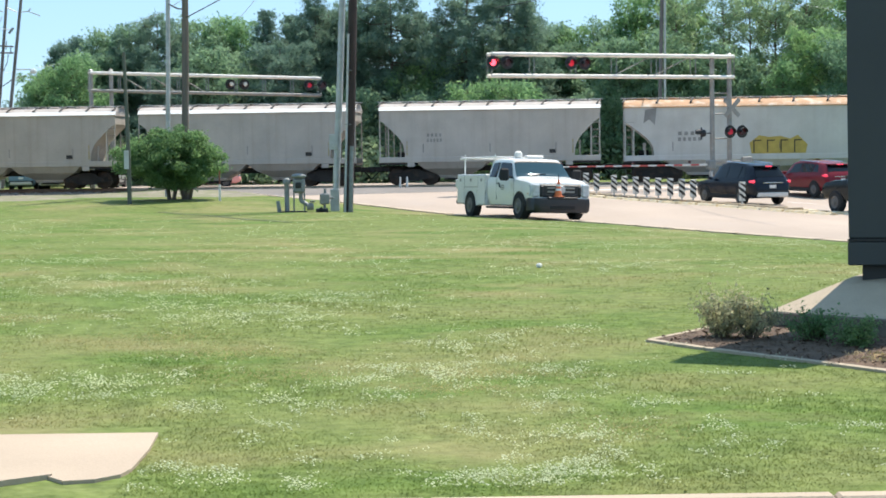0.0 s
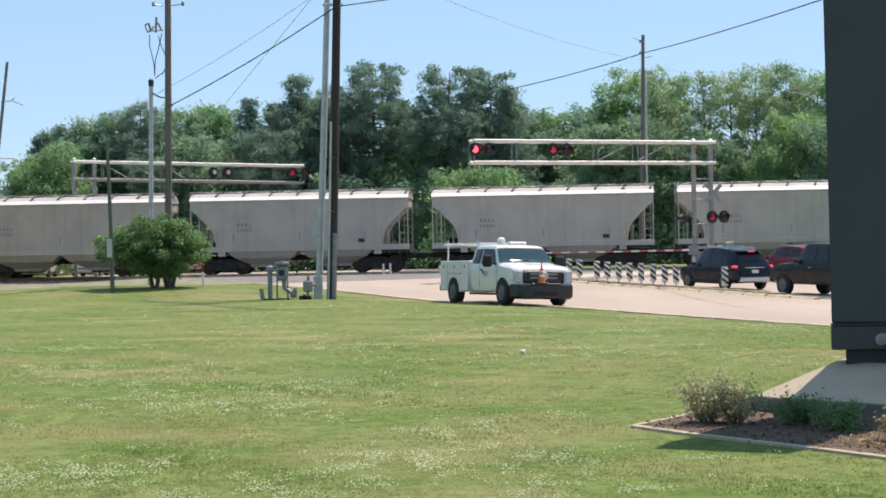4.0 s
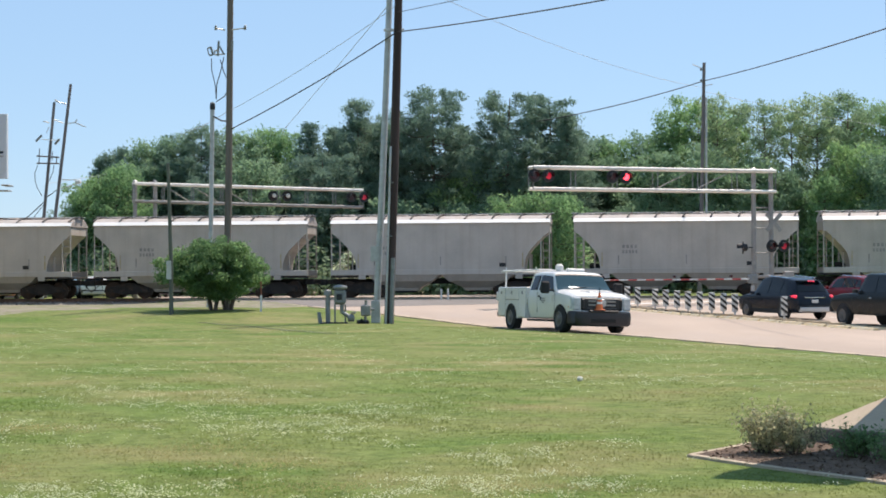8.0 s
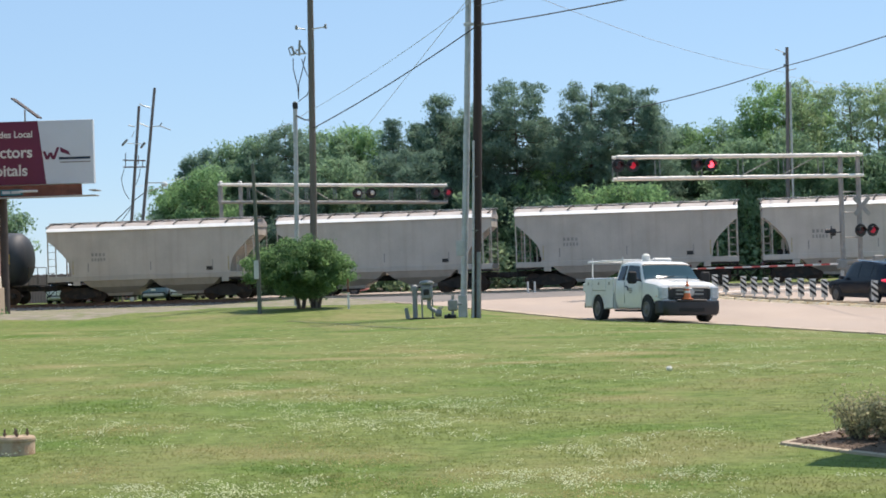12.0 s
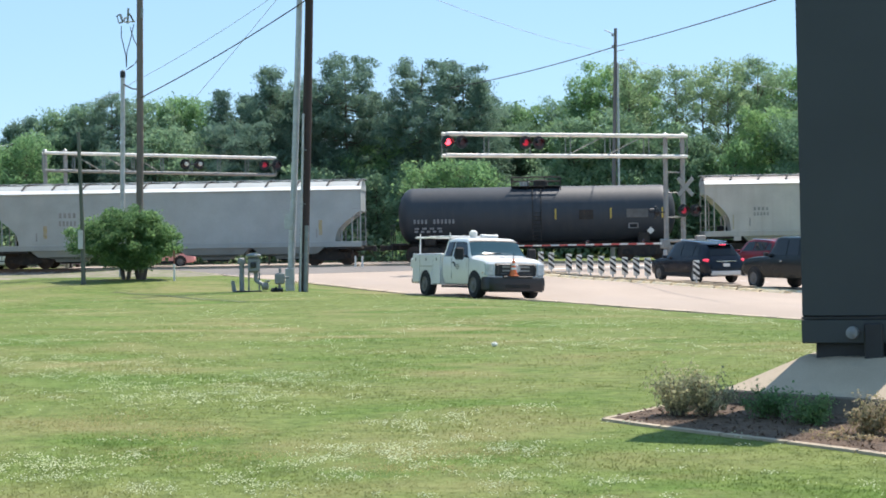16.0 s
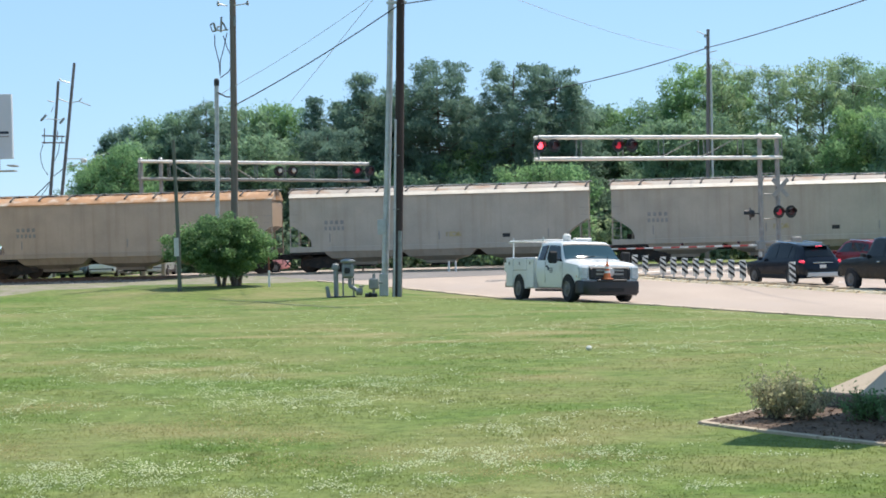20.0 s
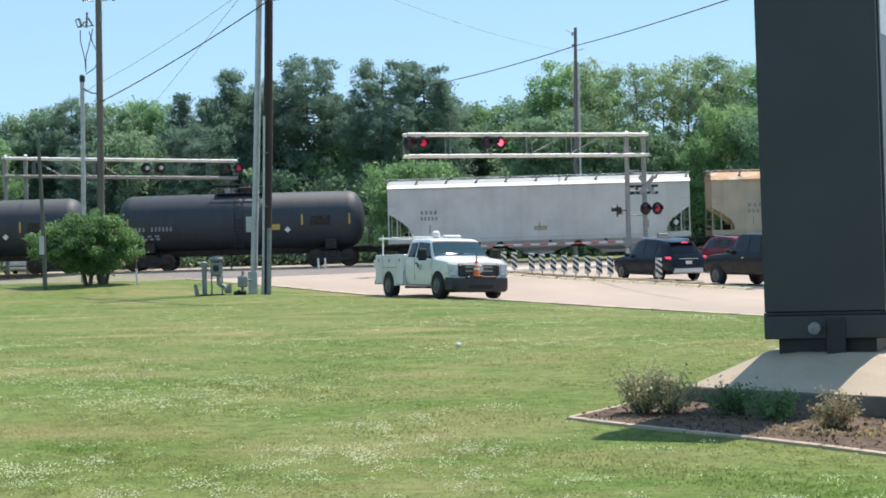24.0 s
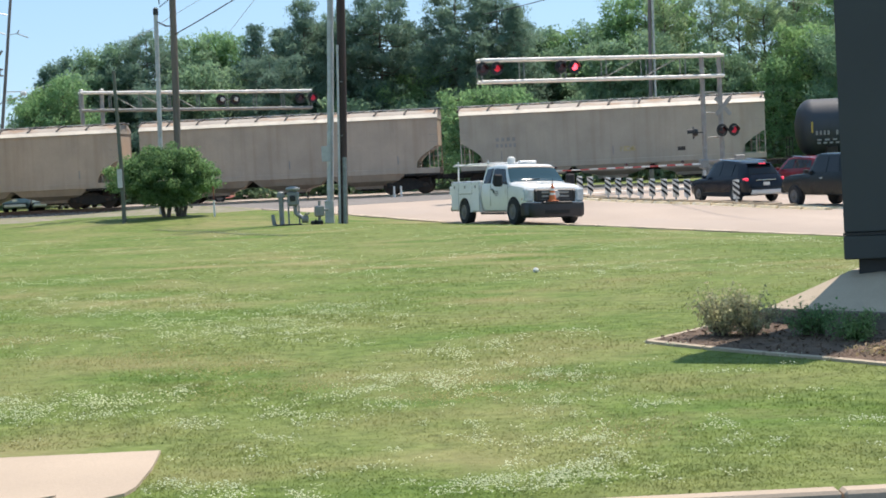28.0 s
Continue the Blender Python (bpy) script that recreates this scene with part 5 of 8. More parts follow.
def service_truck():
    """The white utility truck: cab, hood, service body with lockers, ladder rack, beacon, cone."""
    c = Vector((3.38, 63.8))
    m = pose(c.x, c.y, 0.545, -2.0, -0.4, math.degrees(math.atan2(RD.y, RD.x))) @ Matrix.Diagonal((1.0, 1.09, 1.035, 1.0))
    v = thing("service_truck", "white utility service truck with lockers, ladder rack and beacon", "truck", m)
    w = 1.0
    rows = [(-0.62, 0.46, 1.33, 1.88, 0.92, 0.985, 0.78), (-0.5, 0.42, 1.33, 1.96, 0.94, 1.0, 0.81), (0.1, 0.42, 1.32, 1.99, 0.95, 1.01, 0.83), (0.92, 0.42, 1.30, 1.965, 0.95, 1.01, 0.82),
            (1.62, 0.42, 1.29, 1.385, 0.95, 1.01, 0.95), (1.8, 0.44, 1.26, 1.365, 0.95, 1.01, 0.95), (2.45, 0.46, 1.20, 1.30, 0.95, 1.0, 0.94), (2.66, 0.48, 1.17, 1.265, 0.93, 0.99, 0.92), (2.76, 0.52, 1.12, 1.2, 0.92, 0.975, 0.9), (2.8, 0.55, 1.02, 1.1, 0.9, 0.95, 0.86)]
    bd = Body(rows)
    part("cab", bd.shape(), "truck", v, "white painted cab and hood", smooth=True)
    for s in (-1, 1):
        bd.pane(v, 0.22, 1.47, 1.03, 0.2, s, 0.06, 0.9)
        bd.pane(v, -0.48, 0.12, 0.12, -0.42, s, 0.06, 0.9)
        part("door_seam", Shape().box(0.15, 0.17, s * 1.004 - 0.006, s * 1.004 + 0.01, 0.62, 1.3, 0.002), "greymark", v)
        part("door_seam", Shape().box(1.50, 1.52, s * 1.004 - 0.006, s * 1.004 + 0.01, 0.62, 1.26, 0.002), "greymark", v)
        part("door_handle", Shape().box(0.2, 0.4, s * 1.01 - 0.01, s * 1.01 + 0.035, 1.13, 1.18, 0.012), "dark", v, "black door handle")
        part("mirror", Shape().box(1.25, 1.39, min(s * 1.1, s * 1.40), max(s * 1.1, s * 1.40), 1.24, 1.64, 0.05), "dark", v, "tall black towing mirror")
        part("mirror_arm", Shape().tube((1.32, s * 0.98, 1.36), (1.32, s * 1.2, 1.38), 0.03, n=6), "dark", v)
        part("headlamp", Shape().box(2.50, 2.845, min(s * 0.71, s * 0.985), max(s * 0.71, s * 0.985), 0.72, 1.15, 0.05), "lampwhite", v, "tall clear headlamp")
        part("turn_lamp", Shape().box(2.5, 2.58, s * 0.982 - 0.01, s * 0.982 + 0.012, 0.80, 0.95, 0.01), "amber", v)
    bd.screen(v, "windscreen", 1.10, 1.585, 0.97, "screen", "blue-tinted windscreen")
    bd.screen(v, "sun_strip", 1.08, 1.13, 0.95, "black", "", 0.016)
    part("wiper", Shape().tube((1.58, -0.5, 1.42), (1.49, 0.1, 1.48), 0.012, n=5), "dark", v)
    part("grille", Shape().box(2.66, 2.83, -0.72, 0.72, 0.70, 1.14, 0.05), "black", v, "tall black grille")
    for z, h, y1 in ((0.80, 0.012, 0.5), (0.90, 0.03, 0.46), (1.02, 0.03, 0.46), (1.09, 0.012, 0.56)):
        part("grille_bar", Shape().box(2.81, 2.855, -y1, y1, z - h, z + h, 0.008), "rimgrey" if h < 0.02 else "mastgrey", v)
    for s in (-1, 1):
        y0, y1 = sorted((s * 0.58, s * 0.70))
        part("lamp_pod", Shape().box(2.74, 2.86, y0, y1, 0.76, 1.10, 0.04), "black", v)
    part("emblem", Shape().lathe([(0.02, 2.86), (0.14, 2.86), (0.12, 2.88), (0.02, 2.885)], "x", (0, 0, 0.96), 16), "galv", v)
    prof = ((-0.99, 0.30), (-0.9, 0.22), (0.9, 0.22), (0.99, 0.30), (1.0, 0.55), (0.98, 0.70), (-0.98, 0.70), (-1.0, 0.55))
    part("front_bumper", Shape().loft([[(2.45, y, z) for y, z in prof], [(2.8, y, z) for y, z in prof], [(2.93, y * 0.94, 0.46 + (z - 0.46) * 0.94) for y, z in prof], [(2.99, y * 0.8, 0.46 + (z - 0.46) * 0.85) for y, z in prof]]), "bumperblue", v, "wide dark bumper", smooth=True)
    part("bumper_step", Shape().box(2.92, 3.03, -0.5, 0.5, 0.66, 0.735, 0.02), "black", v)
    part("bumper_vent", Shape().box(2.95, 3.0, -0.42, 0.42, 0.34, 0.46, 0.01), "dark", v)
    part("hood_seam", Shape().box(1.75, 2.6, -0.3, -0.28, 1.31, 1.33, 0.003), "truck", v)
    # service body with lockers
    part("service_body", Shape().box(-3.05, -0.68, -1.02, 1.02, 0.9, 1.46, 0.02), "truck", v, "white steel service body")
    for s in (-1, 1):
        for x0, x1, z0, z1 in ((-1.28, -0.72, 0.46, 1.42), (-2.42, -1.32, 1.04, 1.42), (-3.02, -2.46, 0.5, 1.42)):
            part("door_gap", Shape().box(x0 - 0.018, x1 + 0.018, min(s * 1.008, s * 1.024), max(s * 1.008, s * 1.024), z0 - 0.018, z1 + 0.018, 0), "greymark", v)
            d = part("locker_door", Shape().box(x0, x1, min(s * 1.01, s * 1.035), max(s * 1.01, s * 1.035), z0, z1, 0.012), "truck", v)
            part("latch", Shape().box((x0 + x1) / 2 - 0.05, (x0 + x1) / 2 + 0.05, min(s * 1.03, s * 1.05), max(s * 1.03, s * 1.05), z1 - 0.2, z1 - 0.1, 0.008), "greymark", d)
        part("body_skirt", Shape().box(-1.46, -0.7, min(s * 0.7, s * 1.01), max(s * 0.7, s * 1.01), 0.42, 0.9, 0.015), "truck", v)
        part("body_skirt", Shape().box(-3.04, -2.44, min(s * 0.7, s * 1.01), max(s * 0.7, s * 1.01), 0.46, 0.9, 0.015), "truck", v)
        ring = [(-1.95 + 0.49 * math.cos(math.radians(a)), 0.42 + 0.49 * math.sin(math.radians(a))) for a in range(0, 181, 12)]
        part("wheel_opening", Shape().prism(ring + [(-2.46, 0.42), (-2.46, 1.0), (-1.44, 1.0), (-1.44, 0.42)], s * 1.0, s * 1.022), "truck", v)
        # ladder rack
        for x in (-2.95,):
            part("rack_post", Shape().tube((x, s * 0.8, 1.44), (x, s * 0.8, 2.02), 0.028, n=8), "rack", v)
        part("rack_rail", Shape().tube((-3.35, s * 0.8, 2.0), (-0.35, s * 0.8, 2.03), 0.026, n=8), "rack", v)
        part("rack_stub", Shape().tube((-2.95, s * 0.8, 2.0), (-2.95, s * 0.8, 2.14), 0.022, n=6), "rack", v)
        part("rack_stub", Shape().tube((-0.45, s * 0.8, 2.0), (-0.45, s * 0.8, 2.14), 0.022, n=6), "rack", v)
        part("rack_brace", Shape().tube((-0.85, s * 0.8, 1.44), (-0.45, s * 0.8, 2.0), 0.022, n=6), "rack", v)
        part("tail_lamp", Shape().box(-3.08, -3.03, min(s * 0.8, s * 0.98), max(s * 0.8, s * 0.98), 0.85, 1.0, 0.01), "taillight", v)
    for x in (-3.2, -2.1, -1.2, -0.45):
        part("rack_bar", Shape().tube((x, -0.82, 2.03), (x, 0.82, 2.03), 0.028, n=8), "rack", v)
    part("beacon", Shape().lathe([(0.1, 1.98), (0.13, 2.06), (0.13, 2.1), (0.125, 2.17), (0.07, 2.225), (0.01, 2.235)], "z", (0.25, -0.3, 0), 16), "whitepaint", v, "white dome beacon", smooth=True)
    part("light_bar", Shape().box(0.15, 0.33, -0.05, 0.55, 1.99, 2.1, 0.03), "rack", v)
    part("rear_bumper", Shape().box(-3.25, -3.05, -0.98, 0.98, 0.45, 0.62, 0.03), "black", v)
    part("vice_bracket", Shape().box(-3.3, -3.04, -1.0, -0.62, 0.98, 1.3, 0.03), "truck", v)
    part("running_board", Shape().box(-0.55, 1.3, -1.05, -0.82, 0.34, 0.41, 0.015), "dark", v)
    part("frame_rail", Shape().box(-3.0, 2.5, -0.55, 0.55, 0.5, 0.72, 0.02), "under", v)
    part("exhaust_pipe", Shape().tube((-1.0, -0.6, 0.48), (0.2, -0.6, 0.48), 0.05, n=8), "under", v)
    s = Shape()
    for k, (x, z, l) in enumerate(((0.55, 1.07, 0.22), (0.5, 1.0, 0.3), (0.55, 0.94, 0.18))):
        s.box(x, x + l, -1.02, -1.012, z, z + 0.035, 0)
    part("door_marking", s, "greymark", v, "small grey lettering bars")
    part("door_mark", Shape().lathe([(0.01, -1.022), (0.06, -1.022), (0.06, -1.012), (0.01, -1.012)], "y", (0.44, 0, 1.08), 12), "graffiti", v)
    for x in (-1.95, 1.95):
        bd2 = Body([(-4, 0.5, 1.2, 1.3, 1, 1.015, 1), (4, 0.5, 1.2, 1.3, 1, 1.015, 1)])
        bd2.arch(v, x, 0.42) if x > 0 else part("wheel_well", Shape().box(-2.5, -1.4, -0.99, 0.99, 0.5, 0.92, 0.02), "dark", v)
        for y in (-0.905, 0.905):
            wheel_on(v, x, y, 0.425, 0.27)
    cone_m = m @ pose(2.90, -0.12, 0.735) @ Matrix.Diagonal((1.0, 1 / 1.09, 1.0, 1.0))
    k = thing("traffic_cone", "orange traffic cone standing on the truck's front bumper", "traffic cone", cone_m)
    part("cone", Shape().lathe([(0.13, 0.02), (0.115, 0.1), (0.06, 0.42), (0.03, 0.55), (0.02, 0.56)], "z", (0, 0, 0), 16), "orange", k, smooth=True)
    for lo, hi in ((0.2, 0.27), (0.34, 0.4)):
        ra, rb = (0.115 - 0.055 * (q - 0.1) / 0.32 + 0.004 for q in (lo, hi))
        part("collar", Shape().lathe([(ra - 0.01, lo), (ra, lo), (rb, hi), (rb - 0.01, hi)], "z", (0, 0, 0), 16), "rack", k, "pale reflective collar", smooth=True)
    part("base", Shape().box(-0.14, 0.14, -0.16, 0.16, 0.0, 0.035, 0.012), "orange", k)
    part("whip_tip", Shape().tube((0, 0, 0.55), (0, 0, 0.72), 0.012, n=6), "dark", k)


def build_vehicles():
    service_truck()
    up = math.degrees(math.atan2(-RD.y, -RD.x))
    g = "cars waiting at the crossing"
    crossover("crossover", "dark blue crossover waiting with its brake lamps lit", "navy", pose(13.15, 76.9, road_z(13.15, 76.9), 0, -1.0, up), H=1.74, group=g)
    crossover("crossover", "red crossover waiting in the far lane", "red", pose(17.45, 83.2, road_z(17.45, 83.2), 0, -1.0, up), H=1.6, group=g)
    QUEUE.append(pickup("pickup_truck", "charcoal pickup truck waiting behind the crossover", "charcoal", pose(16.05, 69.6, road_z(16.05, 69.6), 0, -1.0, up), group=g))
    far = "cars parked beyond the track"
    for x, y, turn, paint, hue in ((-25.35, 119.5, 90, "green", "teal blue"), (-23.45, 119.2, 91, "carwhite", "white"), (-20.3, 120, 88, "silver", "silver"), (-29.35, 119.6, 90, "pinkrose", "coral red"), (-31.4, 118.9, 92, "carwhite", "white")):
        crossover("parked_car", hue + " car parked tail-on beyond the track", paint, pose(x, y, 0.98, 0, 0, turn), L=4.3, W=1.72, H=1.5, lit=False, group=far)
    crossover("parked_car", "coral red car parked beyond the track", "pinkrose", pose(-14.0, 119, 0.98, 0, 0, 4), H=1.5, lit=False, group=far)


def build_lot():
    """The edge of the car park beyond the track: a board fence and a few posts."""
    f = thing("board_fence", "weathered pinkish-brown board fence beyond the track", "fence", pose(-37.0, 123.6, 1.0))
    for z in (0.45, 1.5):
        part("rail", Shape().box(0, 7.0, 0.03, 0.08, z, z + 0.1, 0.01), "fence", f)
    board = part("board", Shape().box(0.0, 0.19, -0.012, 0.03, -0.05, 1.95, 0.006), "fence", f)
    for k in range(1, 35):
        again(board, x=0.2 * k, z=0.03 * math.sin(k * 2.3))
    for x, h in ((-27.55, 2.3), (-26.2, 2.2)):
        solid("bollard_post", Shape().tube((x, 118.3, 0.9), (x, 118.3, 0.9 + h), 0.09, n=10), "pad", "pale concrete post at the edge of the car park", "post")
    s = thing("notice_board", "small red and white panel on posts beyond the track", "sign", pose(-27.05, 118.2, 0.95))
    part("post", Shape().tube((0, 0.05, 0), (0, 0.05, 1.5), 0.035, n=8), "galv", s)
    part("panel", Shape().box(-0.27, 0.02, -0.02, 0.02, 0.35, 1.5, 0.01), "pinkrose", s, "red panel")
    part("panel", Shape().box(0.025, 0.25, -0.02, 0.02, 0.05, 1.1, 0.01), "whitepaint", s, "white panel")


PASSER = []


def build_passing_car():
    """The dark sport utility car that drives by close in front of the camera, rear end at x = 0."""
    v = thing("passing_car", "plum-grey sport utility car driving along the driveway", "car", pose(-80, 10.9, 0.012))
    W, H = 0.97, 1.74
    rows = [(0.0, 0.5, 0.85, 0.9, W * 0.82, W * 0.88, W * 0.8), (0.06, 0.42, 1.05, 1.1, W * 0.9, W * 0.95, W * 0.85), (0.22, 0.36, 1.12, 1.24, W * 0.93, W * 0.98, W * 0.82), (0.5, 0.32, 1.13, H * 0.945, W * 0.95, W, W * 0.74),
            (0.85, 0.3, 1.12, H * 0.985, W * 0.95, W, W * 0.755), (1.5, 0.28, 1.11, H, W * 0.95, W, W * 0.765), (2.5, 0.28, 1.1, H * 0.998, W * 0.95, W, W * 0.765), (3.0, 0.28, 1.09, H * 0.985, W * 0.95, W, W * 0.76), (3.4, 0.28, 1.085, H * 0.96, W * 0.95, W, W * 0.755), (3.72, 0.28, 1.08, H * 0.915, W * 0.95, W, W * 0.76),
            (4.5, 0.28, 1.07, 1.16, W * 0.95, W, W * 0.87), (4.7, 0.28, 1.05, 1.12, W * 0.95, W, W * 0.85), (5.2, 0.32, 0.96, 1.0, W * 0.9, W * 0.95, W * 0.78), (5.4, 0.42, 0.8, 0.84, W * 0.82, W * 0.85, W * 0.7)]
    bd = Body(rows)
    part("body", bd.shape(), "plum", v, "glossy plum-grey paint", smooth=True)
    for s in (-1, 1):
        bd.pane(v, 0.62, 1.25, 1.2, 0.8, s, 0.08, 0.9)
        bd.pane(v, 1.33, 2.3, 2.27, 1.3, s, 0.08, 0.9)
        bd.pane(v, 2.4, 4.15, 3.5, 2.36, s, 0.08, 0.9)
        part("door_pillar", Shape().plate(bd.side(1.25, 0.08, s, 0.018), bd.side(1.33, 0.08, s, 0.018), bd.side(1.31, 0.9, s, 0.018), bd.side(1.22, 0.9, s, 0.018), 0.01), "black", v)
        part("door_pillar", Shape().plate(bd.side(2.3, 0.08, s, 0.018), bd.side(2.4, 0.08, s, 0.018), bd.side(2.37, 0.9, s, 0.018), bd.side(2.28, 0.9, s, 0.018), 0.01), "black", v)
        pts = [(0.8, 0.955), (1.0, 0.982), (1.6, 0.993), (2.4, 0.991), (2.85, 0.978), (3.05, 0.962)]
        y = s * W * 0.715
        sh = Shape().loft([[(x, y - 0.02, H * h - 0.02), (x, y + 0.02, H * h - 0.02), (x, y + 0.014, H * h + 0.016), (x, y - 0.014, H * h + 0.016)] for x, h in pts])
        part("roof_rail", sh, "black", v, "black roof rail", smooth=True)
        y0, y1 = sorted((s * 0.985, s * 1.2))
        part("mirror", Shape().box(3.98, 4.14, y0, y1, 1.08, 1.26, 0.04), "plum", v)
        y0, y1 = sorted((s * W * 0.75, s * W * 0.97))
        part("tail_lamp", Shape().box(0.06, 0.32, y0, y1, 0.92, 1.1, 0.03), "taillight", v)
        part("trim", Shape().tube(bd.side(0.62, 0.02, s, 0.016), bd.side(4.2, 0.02, s, 0.016), 0.012, n=6), "chrome", v)
    part("roof_spoiler", Shape().loft([[(0.30, y, z) for y, z in ((-0.62, H * 0.940), (0.62, H * 0.940), (0.6, H * 0.953), (-0.6, H * 0.953))], [(0.5, y, z) for y, z in ((-0.70, H * 0.92), (0.70, H * 0.92), (0.66, H * 0.975), (-0.66, H * 0.975))], [(0.95, y, z) for y, z in ((-0.72, H * 0.93), (0.72, H * 0.93), (0.66, H * 0.991), (-0.66, H * 0.991))]]), "plum", v, "long roof spoiler")
    part("shark_fin", Shape().prism([(0.90, H * 0.98), (1.30, H * 0.985), (1.24, H * 0.99 + 0.035), (1.12, H * 0.99 + 0.095), (0.97, H * 0.99 + 0.105), (0.93, H * 0.99 + 0.03)], -0.05, 0.05), "charcoal", v, "dark aerial fin")
    bd.screen(v, "rear_window", 0.49, 0.25, 0.92, "glass", "dark rear window")
    bd.screen(v, "windscreen", 3.8, 4.45, 0.95)
    part("wiper", Shape().tube((0.3, -0.25, H * 0.9), (0.42, 0.1, H * 0.93), 0.012, n=5), "dark", v)
    for x in (1.0, 4.45):
        bd.arch(v, x, 0.39)
        for y in (-W + 0.1, W - 0.1):
            wheel_on(v, x, y, 0.385, 0.26)
    PASSER.append(v)


# ---- poles and lines ----
def sag_line(name, a, b, sag, r, mat, label, n=14):
    a, b = Vector(a), Vector(b)
    pts = []
    for i in range(n + 1):
        t = i / n
        p = a.lerp(b, t)
        p.z -= sag * 4 * t * (1 - t)
        pts.append(p)
    s = Shape()
    rings = []
    for i, p in enumerate(pts):
        d = (pts[min(i + 1, n)] - pts[max(i - 1, 0)]).normalized()
        u = d.cross(Vector((0, 0, 1))).normalized()
        w = u.cross(d)
        rings.append([p + (u * math.cos(k * 2.0944) + w * math.sin(k * 2.0944)) * r for k in range(3)])
    s.loft(rings)
    solid(name, s, mat, label, "cable", smooth=True)


def pole(name, label, foot, top, r0, r1, mat, category="utility pole", bands=True):
    """A standing pole, slightly bent and tapered, in three lengths joined to one trunk."""
    p = thing(name, label, category, pose(foot[0], foot[1], foot[2]))
    d = Vector(top) - Vector(foot)
    pts = [Vector((0, 0, -0.15)), d * 0.35 + Vector((0.03, 0, 0)), d * 0.7 + Vector((0.02, 0, 0)), d]
    rings = []
    for i, q in enumerate(pts):
        r = r0 + (r1 - r0) * i / 3
        rings.append([(q.x + r * math.cos(k * math.pi / 6), q.y + r * math.sin(k * math.pi / 6), q.z) for k in range(12)])
    part("shaft", Shape().loft(rings), mat, p, smooth=True)
    return p, d


